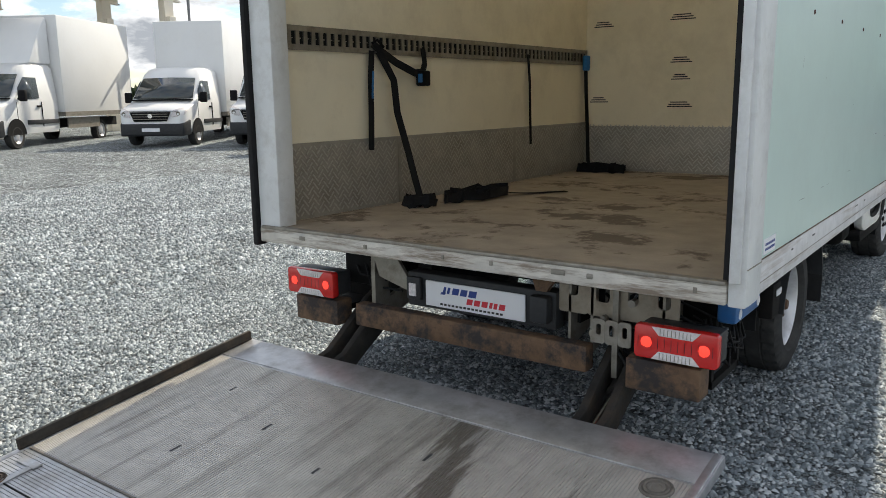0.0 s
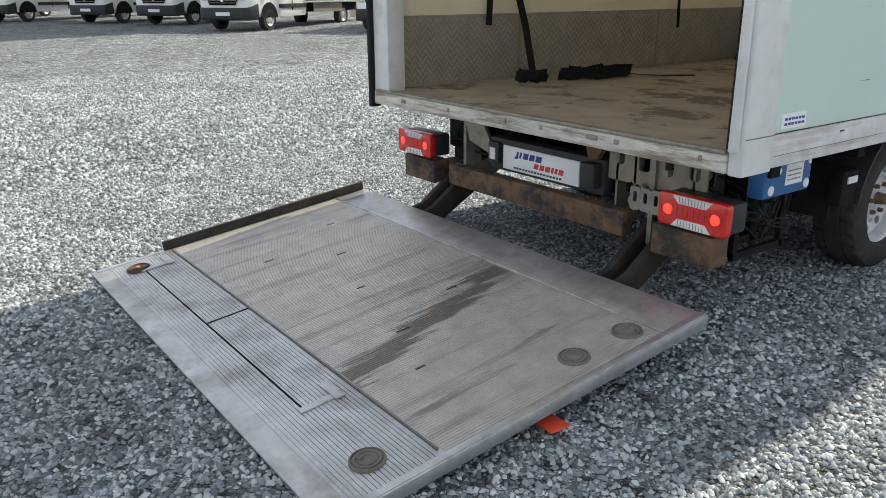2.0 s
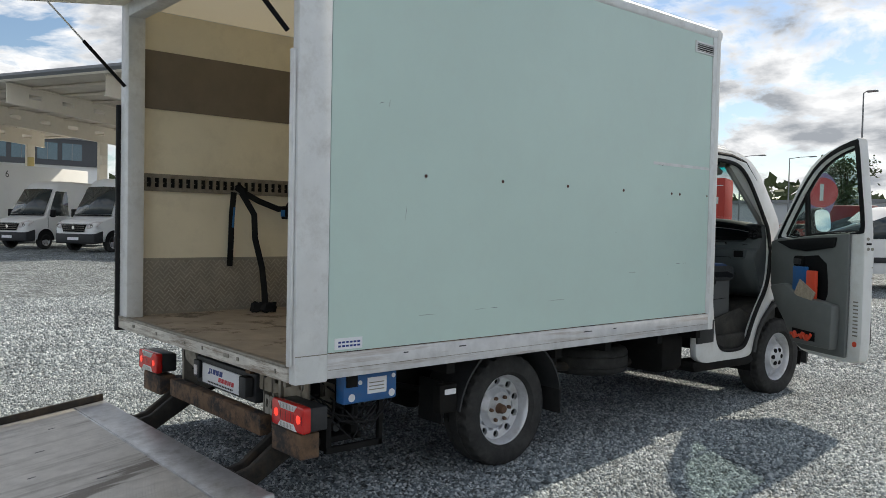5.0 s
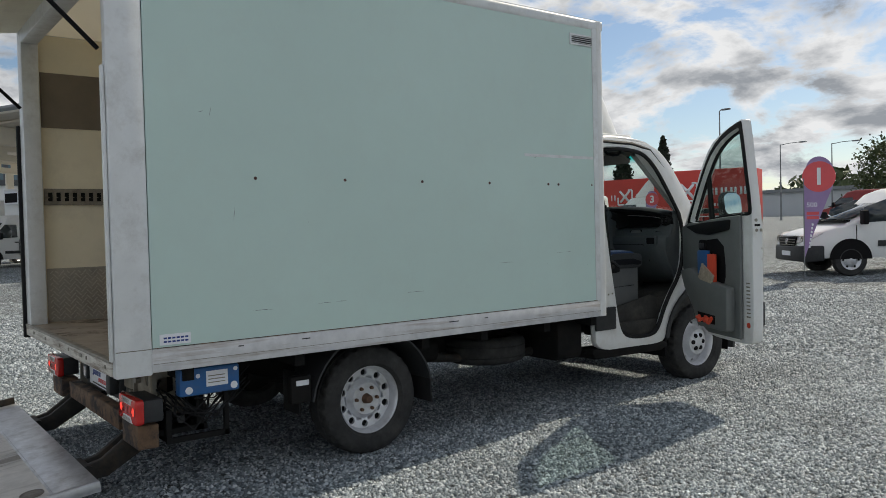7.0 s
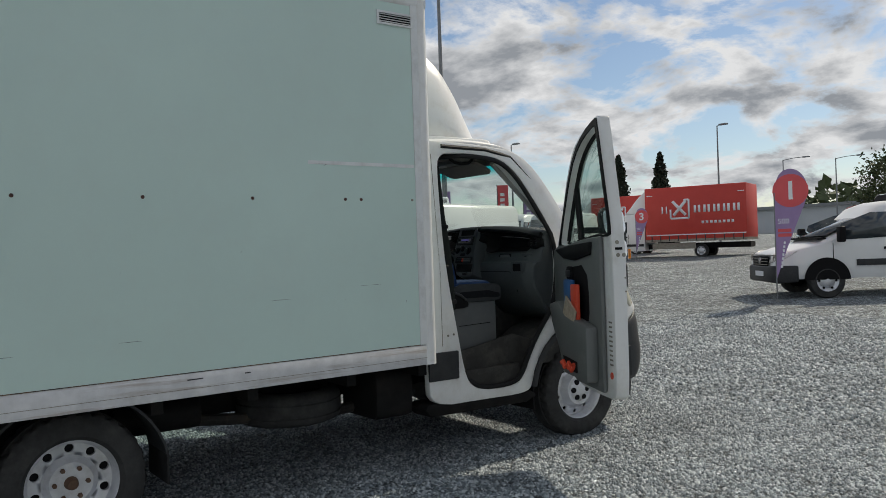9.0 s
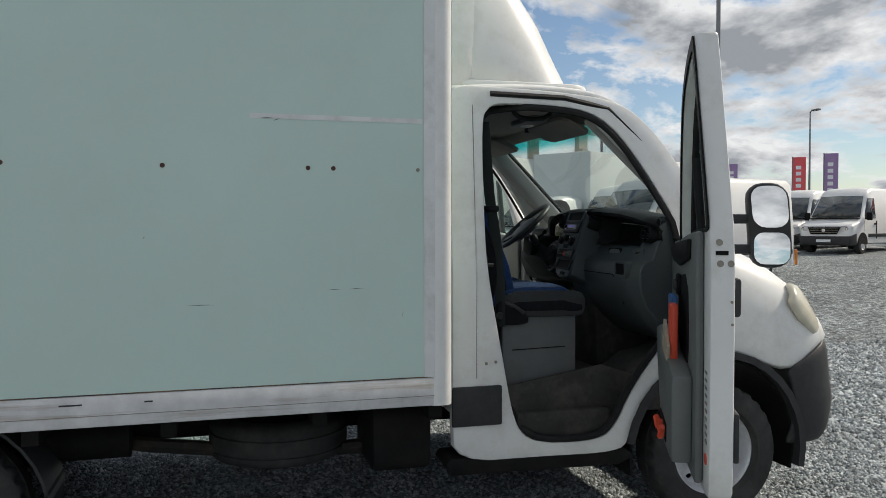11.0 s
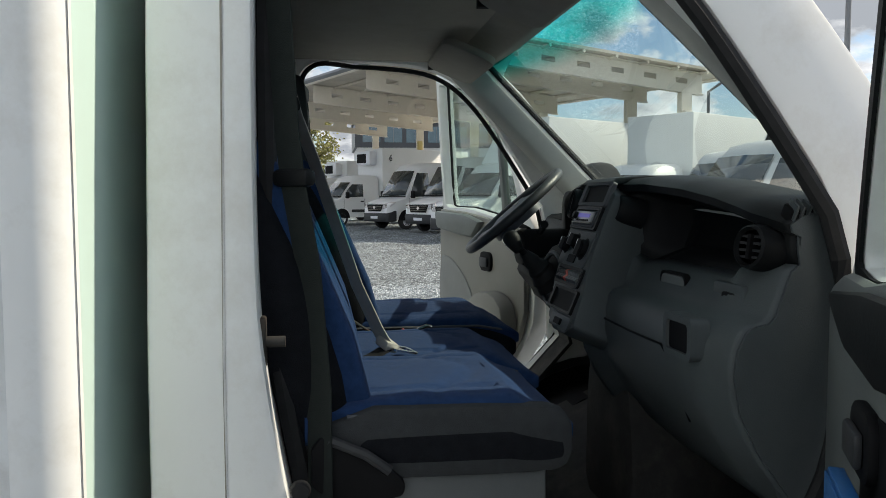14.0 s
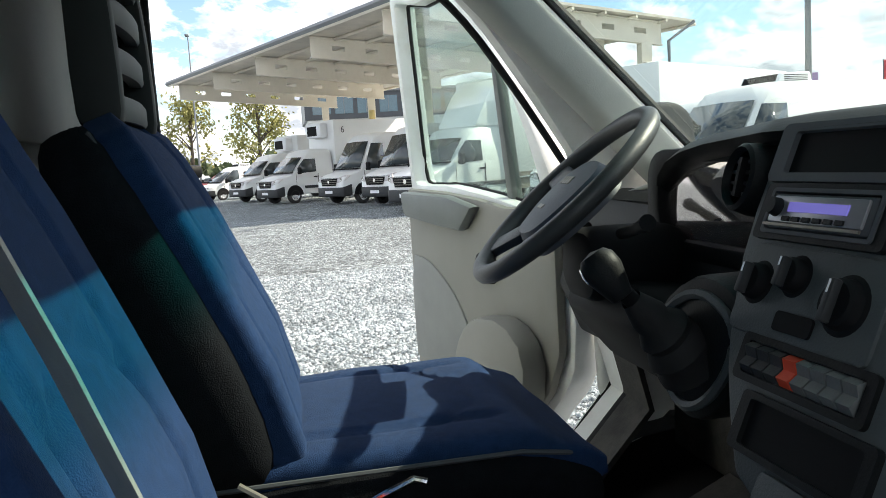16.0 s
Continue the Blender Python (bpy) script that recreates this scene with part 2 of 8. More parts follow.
LINING = material("grey headliner", (0.25, 0.235, 0.21), 0.9, vary=0.1, grain=14, bump=0.25, bump_scale=400)
PILLARGREY = material("pale grey pillar trim", (0.40, 0.41, 0.39), 0.5, vary=0.1, grain=9, bump=0.12, bump_scale=300)
BEIGE = material("light grey door lining", (0.235, 0.225, 0.20), 0.6, vary=0.08, grain=6, bump=0.1, bump_scale=300)
FABRIC = material("navy seat fabric", (0.017, 0.043, 0.120), 0.92, spec=0.12, vary=0.3, grain=60, bump=0.5, bump_scale=700, dirt=0.25, dirt_colour=(0.03, 0.06, 0.13), dirt_scale=7)
FABRIC.node_tree.nodes["Principled BSDF"].inputs["Sheen Weight"].default_value = 0.06
RADIOGREY = material("brushed grey radio front", (0.36, 0.36, 0.38), 0.35, metal=0.5, vary=0.12, grain=40)
PADGREY = material("grey blue wheel pad", (0.085, 0.095, 0.115), 0.55, vary=0.1, grain=12, bump=0.15, bump_scale=500)
FLOORMAT = material("dusty black floor mat", (0.045, 0.044, 0.042), 0.75, vary=0.3, grain=18, bump=0.3, bump_scale=250, spec=0.2, dirt=0.6, dirt_colour=(0.13, 0.12, 0.105), dirt_scale=6)
# lighter copy of the black seat cloth, doorway light put into its colour
SIDECLOTHLIT = material("seat side cloth, lit copy", (0.042, 0.045, 0.048), 0.85, vary=0.2, grain=40, bump=0.4, bump_scale=500, spec=0.15)
INSTRUMENT = material("glossy instrument cover", (0.58, 0.54, 0.53), 0.05, metal=0.85, vary=0.1, grain=6)
# near-black tone carries the shade in which the pillar belt hangs
BELTSHADED = material("grey green belt webbing darkened for shade", (0.026, 0.031, 0.029), 0.8, spec=0.1, vary=0.12, grain=60, bump=0.3, bump_scale=600)
SEATSIDE = material("black seat side cloth", (0.012, 0.013, 0.016), 0.9, vary=0.3, grain=40, bump=0.5, bump_scale=500, spec=0.06)
SLATGREY = material("grey head restraint slat", (0.085, 0.09, 0.09), 0.6, vary=0.12, grain=9)
REARGREY = material("pale grey rear wall board", (0.34, 0.34, 0.315), 0.7, vary=0.1, grain=9, bump=0.15, bump_scale=300)
STEERGREY = material("worn steering rim leather", (0.045, 0.047, 0.048), 0.42, vary=0.2, grain=20, bump=0.2, bump_scale=400, spec=0.5)
RESTGREY = material("dark grey head restraint plastic", (0.020, 0.022, 0.023), 0.65, vary=0.12, grain=9)
SEATBASE = material("dark grey seat base plastic", (0.10, 0.107, 0.11), 0.55, vary=0.12, grain=9, bump=0.1, bump_scale=300, dirt=0.3, dirt_colour=(0.17, 0.16, 0.15), dirt_scale=7)
PIPING = material("grey seat piping", (0.075, 0.08, 0.09), 0.7, vary=0.1)
BELT = material("beige belt webbing", (0.46, 0.44, 0.39), 0.8, vary=0.12, grain=60, bump=0.3, bump_scale=600)
STRAP = material("black strap webbing", (0.016, 0.016, 0.017), 0.8, vary=0.3, grain=40, bump=0.3, bump_scale=500, spec=0.15)
STRAPBLUE = material("blue strap webbing", (0.02, 0.16, 0.42), 0.7, vary=0.2, grain=40)
RED = material("red lamp lens", (0.62, 0.02, 0.018), 0.18, vary=0.1, grain=30, spec=0.7)
REDLIT = glow("lit red lamp", (1.0, 0.05, 0.03), 0.8)
CLEAR = material("clear lamp lens", (0.80, 0.76, 0.76), 0.2, vary=0.25, grain=70)
AMBER = material("amber reflector", (0.75, 0.22, 0.02), 0.25, vary=0.1)
ORANGE = material("orange red plastic", (0.72, 0.08, 0.035), 0.4, vary=0.1)
BLUE = material("blue metal box paint", (0.02, 0.12, 0.34), 0.4, vary=0.15, grain=9, dirt=0.4, dirt_colour=(0.12, 0.13, 0.14), dirt_scale=8)
PLATEWHITE = material("white plate", (0.82, 0.83, 0.86), 0.3, vary=0.03)
NAVY = material("dark blue print", (0.02, 0.05, 0.25), 0.4, vary=0.05)
REDPRINT = material("red print", (0.6, 0.03, 0.05), 0.4, vary=0.05)
BLACKPRINT = material("black print", (0.03, 0.03, 0.035), 0.5, vary=0.05)
CHROME = material("bright metal", (0.75, 0.75, 0.75), 0.18, metal=1.0, vary=0.08, grain=30)
MIRROR = material("mirror glass", (0.9, 0.92, 0.93), 0.01, metal=1.0, vary=0.0)
WIND = glass("clear pane", (0.70, 0.79, 0.765), 0.1)
BANDGLASS = glass("windscreen with a teal band fading out below", (0.70, 0.79, 0.765), 0.1)
def fade_band(m, z0, z1, colour):
    """Tints a pane towards its top edge."""
    n, l = m.node_tree.nodes, m.node_tree.links
    tr = next(x for x in n if x.type == "BSDF_TRANSPARENT")
    tc, sp, ramp, add = (n.new(x) for x in ("ShaderNodeTexCoord", "ShaderNodeSeparateXYZ", "ShaderNodeMapRange", "ShaderNodeMix"))
    l.new(tc.outputs["Object"], sp.inputs[0])
    l.new(sp.outputs[2], ramp.inputs["Value"])
    ramp.inputs["From Min"].default_value, ramp.inputs["From Max"].default_value = z0, z1
    ramp.interpolation_type = "SMOOTHSTEP"
    add.data_type = "RGBA"
    l.new(ramp.outputs[0], add.inputs["Factor"])
    add.inputs["A"].default_value = tr.inputs[0].default_value
    add.inputs["B"].default_value = (*colour, 1)
    l.new(add.outputs["Result"], tr.inputs[0])


fade_band(BANDGLASS, 1.935, 2.0, (0.02, 0.52, 0.50))
SIDEGLASS = glass("side pane", (0.74, 0.84, 0.81), 0.12)
DARKGLASS = material("dark car glass", (0.035, 0.045, 0.05), 0.06, vary=0.2, grain=2, spec=0.8)
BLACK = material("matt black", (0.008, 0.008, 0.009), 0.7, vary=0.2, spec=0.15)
HEADLAMP = material("hazy headlamp lens", (0.66, 0.63, 0.52), 0.2, vary=0.15, grain=12, spec=0.7)
VANWHITE = material("van white paint", (0.82, 0.825, 0.82), 0.3, vary=0.04, grain=1.5, random_tone=0.05)
BOXWHITE = material("box body white", (0.80, 0.805, 0.80), 0.45, vary=0.05, grain=1, dirt=0.2, dirt_colour=(0.55, 0.54, 0.52), random_tone=0.05)
def translucent(name, colour, share):
    """A glass-fibre skin that lets part of the daylight through, scattered."""
    m = material(name, colour, 0.5, vary=0.05, grain=1)
    n, l = m.node_tree.nodes, m.node_tree.links
    t, mix = n.new("ShaderNodeBsdfTranslucent"), n.new("ShaderNodeMixShader")
    t.inputs[0].default_value = (*colour, 1)
    mix.inputs[0].default_value = share
    l.new(n["Principled BSDF"].outputs[0], mix.inputs[1])
    l.new(t.outputs[0], mix.inputs[2])
    l.new(mix.outputs[0], n["Material Output"].inputs[0])
    return m


ROOFSKIN = translucent("translucent white box roof", (0.84, 0.80, 0.70), 0.42)
CANOPY = material("cream painted steel", (0.84, 0.78, 0.67), 0.5, vary=0.1, grain=1.5, dirt=0.3, dirt_colour=(0.42, 0.37, 0.3), dirt_scale=1.5)
ROOFING = material("grey brown roof sheet", (0.74, 0.67, 0.57), 0.55, vary=0.2, grain=1.0)
CURTAIN = material("red curtain tarpaulin", (0.55, 0.045, 0.032), 0.5, vary=0.1, grain=2, dirt=0.15, dirt_colour=(0.4, 0.1, 0.08))
PURPLE = material("purple flag cloth", (0.36, 0.25, 0.46), 0.8, vary=0.1, grain=4)
FLAGRED = material("red flag disc", (0.76, 0.12, 0.13), 0.8, vary=0.08, grain=4)
POLE = material("grey lamp pole", (0.22, 0.23, 0.24), 0.5, metal=0.5, vary=0.1)
LEAF = material("leaf", (0.07, 0.095, 0.035), 0.7, vary=0.5, grain=1.2)
LEAFY = material("yellowing leaf", (0.30, 0.285, 0.09), 0.7, vary=0.5, grain=1.2)
LEAFDARK = material("dark conifer leaf", (0.022, 0.034, 0.018), 0.8, vary=0.5, grain=1.2)
BARK = material("bark", (0.10, 0.08, 0.06), 0.9, vary=0.3, grain=6)
OFFICE = material("office dark cladding", (0.06, 0.065, 0.075), 0.4, vary=0.1)
OFFICEWIN = material("office window", (0.10, 0.16, 0.20), 0.08, vary=0.2, spec=0.8)
PALEWALL = material("white hall cladding", (0.80, 0.81, 0.82), 0.6, vary=0.05, grain=0.6)
WALLGREY = material("pale hall cladding", (0.52, 0.54, 0.56), 0.6, vary=0.06, grain=0.6)
CARRED = material("dark red car paint", (0.25, 0.03, 0.028), 0.35, vary=0.1)
CARGREY = material("grey car paint", (0.20, 0.21, 0.22), 0.35, vary=0.1)


def gravel_material():
    """Crushed stone: each stone of the sheet has its own tone and sits apart from its neighbours by gaps with shade
    painted into their colour.
    """
    m = bpy.data.materials.new("crushed stone gravel")
    m.use_nodes = True
    n, l = m.node_tree.nodes, m.node_tree.links
    b = n["Principled BSDF"]
    b.inputs["Roughness"].default_value = 0.85
    tc = n.new("ShaderNodeTexCoord")
    warp = n.new("ShaderNodeTexNoise")
    warp.inputs["Scale"].default_value = 90
    l.new(tc.outputs["Object"], warp.inputs["Vector"])
    mixv = n.new("ShaderNodeMix")
    mixv.data_type, mixv.blend_type = "RGBA", "LINEAR_LIGHT"
    mixv.inputs["Factor"].default_value = 0.008
    l.new(tc.outputs["Object"], mixv.inputs["A"])
    l.new(warp.outputs["Color"], mixv.inputs["B"])
    vo = n.new("ShaderNodeTexVoronoi")
    vo.inputs["Scale"].default_value = 52
    l.new(mixv.outputs["Result"], vo.inputs["Vector"])
    ed = n.new("ShaderNodeTexVoronoi")
    ed.feature = "DISTANCE_TO_EDGE"
    ed.inputs["Scale"].default_value = 52
    l.new(mixv.outputs["Result"], ed.inputs["Vector"])
    tone = n.new("ShaderNodeSeparateColor")
    l.new(vo.outputs["Color"], tone.inputs[0])
    ramp = n.new("ShaderNodeValToRGB")
    e = ramp.color_ramp.elements
    e[0].position, e[0].color = 0.0, (0.132, 0.163, 0.182, 1)
    e[1].position, e[1].color = 1.0, (0.70, 0.755, 0.775, 1)
    mid = ramp.color_ramp.elements.new(0.55)
    mid.color = (0.365, 0.415, 0.437, 1)
    l.new(tone.outputs[0], ramp.inputs[0])
    # crevice shade put into the colour: darker towards each stone's edge
    gap_shade = n.new("ShaderNodeMapRange")
    gap_shade.inputs["From Max"].default_value = 0.16
    gap_shade.inputs["To Min"].default_value = 0.10
    l.new(ed.outputs["Distance"], gap_shade.inputs["Value"])
    big = n.new("ShaderNodeTexNoise")
    big.inputs["Scale"].default_value, big.inputs["Detail"].default_value = 0.35, 5
    l.new(tc.outputs["Object"], big.inputs["Vector"])
    br = n.new("ShaderNodeMapRange")
    br.inputs["From Min"].default_value, br.inputs["From Max"].default_value = 0.3, 0.7
    br.inputs["To Min"].default_value, br.inputs["To Max"].default_value = 0.84, 1.12
    l.new(big.outputs["Fac"], br.inputs["Value"])
    clump = n.new("ShaderNodeTexNoise")
    clump.inputs["Scale"].default_value, clump.inputs["Detail"].default_value, clump.inputs["Roughness"].default_value = 9.0, 6, 0.75
    l.new(tc.outputs["Object"], clump.inputs["Vector"])
    cr = n.new("ShaderNodeMapRange")
    cr.inputs["From Min"].default_value, cr.inputs["From Max"].default_value = 0.32, 0.68
    cr.inputs["To Min"].default_value, cr.inputs["To Max"].default_value = 0.6, 1.4
    l.new(clump.outputs["Fac"], cr.inputs["Value"])
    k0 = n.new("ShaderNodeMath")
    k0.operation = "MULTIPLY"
    l.new(gap_shade.outputs[0], k0.inputs[0])
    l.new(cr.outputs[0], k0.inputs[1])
    # larger stones and wheel-worn patches show from far off
    vb = n.new("ShaderNodeTexVoronoi")
    vb.inputs["Scale"].default_value = 20
    l.new(mixv.outputs["Result"], vb.inputs["Vector"])
    vs = n.new("ShaderNodeSeparateColor")
    l.new(vb.outputs["Color"], vs.inputs[0])
    vr = n.new("ShaderNodeMapRange")
    vr.inputs["To Min"].default_value, vr.inputs["To Max"].default_value = 0.32, 1.72
    l.new(vs.outputs[0], vr.inputs["Value"])
    worn = n.new("ShaderNodeTexNoise")
    worn.inputs["Scale"].default_value, worn.inputs["Detail"].default_value, worn.inputs["Roughness"].default_value = 1.3, 8, 0.7
    l.new(tc.outputs["Object"], worn.inputs["Vector"])
    wr = n.new("ShaderNodeMapRange")
    wr.inputs["From Min"].default_value, wr.inputs["From Max"].default_value = 0.3, 0.7
    wr.inputs["To Min"].default_value, wr.inputs["To Max"].default_value = 0.62, 1.3
    l.new(worn.outputs["Fac"], wr.inputs["Value"])
    k = k0
    for more in (br, vr, wr):
        prev, k = k, n.new("ShaderNodeMath")
        k.operation = "MULTIPLY"
        l.new(prev.outputs[0], k.inputs[0])
        l.new(more.outputs[0], k.inputs[1])
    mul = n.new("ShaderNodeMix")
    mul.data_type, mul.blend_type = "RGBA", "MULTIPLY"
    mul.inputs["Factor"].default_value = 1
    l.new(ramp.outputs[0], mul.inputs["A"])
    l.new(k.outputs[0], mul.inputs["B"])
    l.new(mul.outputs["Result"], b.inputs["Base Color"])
    # relief: domes with a random tilt, plus grit
    grit = n.new("ShaderNodeTexNoise")
    grit.inputs["Scale"].default_value, grit.inputs["Detail"].default_value = 120, 3
    l.new(tc.outputs["Object"], grit.inputs["Vector"])
    hgt = n.new("ShaderNodeMath")
    hgt.operation = "MULTIPLY_ADD"
    hgt.inputs[1].default_value = 1.6
    l.new(ed.outputs["Distance"], hgt.inputs[0])
    l.new(tone.outputs[1], hgt.inputs[2])
    h2 = n.new("ShaderNodeMath")
    h2.operation = "MULTIPLY_ADD"
    h2.inputs[1].default_value = 0.5
    l.new(grit.outputs["Fac"], h2.inputs[0])
    l.new(hgt.outputs[0], h2.inputs[2])
    bu = n.new("ShaderNodeBump")
    bu.inputs["Strength"].default_value, bu.inputs["Distance"].default_value = 1.0, 0.018
    l.new(h2.outputs[0], bu.inputs["Height"])
    l.new(bu.outputs[0], b.inputs["Normal"])
    return m


GRAVEL = gravel_material()


def stone_material():
    m = bpy.data.materials.new("loose stone")
    m.use_nodes = True
    n, l = m.node_tree.nodes, m.node_tree.links
    b = n["Principled BSDF"]
    b.inputs["Roughness"].default_value = 0.85
    g = n.new("ShaderNodeNewGeometry")
    ramp = n.new("ShaderNodeValToRGB")
    e = ramp.color_ramp.elements
    e[0].color, e[1].color = (0.092, 0.113, 0.127, 1), (0.60, 0.64, 0.66, 1)
    mid = ramp.color_ramp.elements.new(0.6)
    mid.color = (0.295, 0.338, 0.362, 1)
    l.new(g.outputs["Random Per Island"], ramp.inputs[0])
    # darker damp and driven-over patches across the yard
    tc, worn, wr, mul = (n.new(x) for x in ("ShaderNodeTexCoord", "ShaderNodeTexNoise", "ShaderNodeMapRange", "ShaderNodeMix"))
    worn.inputs["Scale"].default_value, worn.inputs["Detail"].default_value, worn.inputs["Roughness"].default_value = 1.3, 8, 0.7
    l.new(tc.outputs["Object"], worn.inputs["Vector"])
    wr.inputs["From Min"].default_value, wr.inputs["From Max"].default_value = 0.3, 0.7
    wr.inputs["To Min"].default_value, wr.inputs["To Max"].default_value = 0.66, 1.25
    l.new(worn.outputs["Fac"], wr.inputs["Value"])
    mul.data_type, mul.blend_type = "RGBA", "MULTIPLY"
    mul.inputs["Factor"].default_value = 1
    l.new(ramp.outputs[0], mul.inputs["A"])
    l.new(wr.outputs[0], mul.inputs["B"])
    l.new(mul.outputs["Result"], b.inputs["Base Color"])
    return m


STONE = stone_material()


# ---- building helpers ----
class Shape:
    """Gathers pieces of one mesh."""

    def __init__(self):
        self.bm = bmesh.new()

    def add(self, verts, faces):
        vs = [self.bm.verts.new(v) for v in verts]
        for f in faces:
            try:
                self.bm.faces.new([vs[i] for i in f])
            except ValueError:
                pass
        return self

    def box(self, x0, y0, z0, x1, y1, z1):
        v = [(x, y, z) for z in (z0, z1) for y in (y0, y1) for x in (x0, x1)]
        return self.add(v, [(0, 2, 3, 1), (4, 5, 7, 6), (0, 1, 5, 4), (2, 6, 7, 3), (0, 4, 6, 2), (1, 3, 7, 5)])

    def slab(self, centre, size, m=None):
        """A box turned by the matrix m about its centre."""
        a, b, c = (s / 2 for s in size)
        m = m or Matrix()
        v = [Vector(centre) + (m.to_3x3() @ Vector((x, y, z))) for z in (-c, c) for y in (-b, b) for x in (-a, a)]
        return self.add(v, [(0, 2, 3, 1), (4, 5, 7, 6), (0, 1, 5, 4), (2, 6, 7, 3), (0, 4, 6, 2), (1, 3, 7, 5)])

    def prism(self, poly, axis, a, b):
        """A flat outline pushed along an axis: x takes (y, z), y takes (x, z), z takes (x, y)."""
        def at(p, h):
            return {"x": (h, p[0], p[1]), "y": (p[0], h, p[1]), "z": (p[0], p[1], h)}[axis]
        n = len(poly)
        v = [at(p, a) for p in poly] + [at(p, b) for p in poly]
        f = [tuple(range(n)), tuple(range(2 * n - 1, n - 1, -1))] + [(i, i + n, (i + 1) % n + n, (i + 1) % n) for i in range(n)]
        return self.add(v, f)

    def holed(self, outer, inner, axis, a, b):
        """A plate with an opening; both outlines have the same number of corners."""
        def at(p, h):
            return {"x": (h, p[0], p[1]), "y": (p[0], h, p[1]), "z": (p[0], p[1], h)}[axis]
        n = len(outer)
        v = [at(p, h) for h in (a, b) for ring in (outer, inner) for p in ring]
        f = []
        for i in range(n):
            j = (i + 1) % n
            f += [(i, j, n + j, n + i), (2 * n + i, 3 * n + i, 3 * n + j, 2 * n + j), (i, 2 * n + i, 2 * n + j, j), (n + i, n + j, 3 * n + j, 3 * n + i)]
        return self.add(v, f)

    def tube(self, path, r, n=8, flat=1.0, closed=False):
        """A round bar along a path; flat squeezes it across."""
        pts = [Vector(p) for p in path]
        rr = r if isinstance(r, (list, tuple)) else [r] * len(pts)
        rings = []
        up = Vector((0, 0, 1))
        for i, p in enumerate(pts):
            d = (pts[(i + 1) % len(pts)] if closed or i + 1 < len(pts) else p) - (pts[i - 1] if closed or i else p)
            d = d.normalized() if d.length else Vector((1, 0, 0))
            s = d.cross(up)
            if s.length < 0.05:
                s = d.cross(Vector((1, 0, 0)))
            s.normalize()
            u = s.cross(d)
            rings.append([p + rr[i] * (math.cos(2 * math.pi * k / n) * s + flat * math.sin(2 * math.pi * k / n) * u) for k in range(n)])
        return self.loft(rings, caps=not closed, around=closed)

    def loft(self, rings, caps=True, around=False, shut=True):
        n = len(rings[0])
        v = [p for ring in rings for p in ring]
        f = []
        m = len(rings)
        for i in range(m if around else m - 1):
            for k in range(n if shut else n - 1):
                a, b = i * n + k, i * n + (k + 1) % n
                c, d = ((i + 1) % m) * n + (k + 1) % n, ((i + 1) % m) * n + k
                f.append((a, b, c, d))
        if caps and not around and shut:
            f += [tuple(range(n - 1, -1, -1)), tuple((m - 1) * n + k for k in range(n))]
        return self.add(v, f)

    def lathe(self, profile, centre, axis="x", n=32, start=0.0, end=360.0):
        """A profile of (along the axis, radius) turned about the axis."""
        full = end - start >= 359.9
        steps = n if full else n + 1
        rings = []
        for k in range(steps):
            a = radians(start + (end - start) * k / n)
            c, s = math.cos(a), math.sin(a)
            ring = []
            for h, r in profile:
                p = {"x": (h, r * c, r * s), "y": (r * c, h, r * s), "z": (r * c, r * s, h)}[axis]
                ring.append(Vector(p) + Vector(centre))
            rings.append(ring)
        return self.loft(rings, caps=False, around=full, shut=False)

    def ribbon(self, path, wide, thick, side):
        """A flat band along a path; side is the direction of its width."""
        pts = [Vector(p) for p in path]
        s = Vector(side).normalized()
        rings = []
        for i, p in enumerate(pts):
            d = (pts[min(i + 1, len(pts) - 1)] - pts[max(i - 1, 0)]).normalized()
            u = s.cross(d).normalized()
            w = d.cross(u).normalized() * (1 if d.cross(u).dot(s) > 0 else -1)
            rings.append([p + w * wide / 2 + u * thick / 2, p - w * wide / 2 + u * thick / 2, p - w * wide / 2 - u * thick / 2, p + w * wide / 2 - u * thick / 2])
        return self.loft(rings)

    def sheet(self, fn, nu, nv, thick=0.0):
        """A curved skin from fn(u, v), u and v from 0 to 1."""
        g = [[Vector(fn(i / nu, j / nv)) for j in range(nv + 1)] for i in range(nu + 1)]
        v = [p for row in g for p in row]
        w = nv + 1
        f = [(i * w + j, i * w + j + 1, (i + 1) * w + j + 1, (i + 1) * w + j) for i in range(nu) for j in range(nv)]
        self.add(v, f)
        return self

    def warp(self, fn):
        for v in self.bm.verts:
            v.co = fn(v.co)
        return self

    def turn(self, m):
        bmesh.ops.transform(self.bm, matrix=m, verts=self.bm.verts)
        return self

    def bevel(self, size, segments=2, angle=30):
        bmesh.ops.remove_doubles(self.bm, verts=self.bm.verts, dist=1e-5)
        bmesh.ops.recalc_face_normals(self.bm, faces=self.bm.faces)
        e = [x for x in self.bm.edges if len(x.link_faces) == 2 and x.calc_face_angle(0) > radians(angle)]
        bmesh.ops.bevel(self.bm, geom=e, offset=size, segments=segments, affect="EDGES", profile=0.5, clamp_overlap=True)
        return self


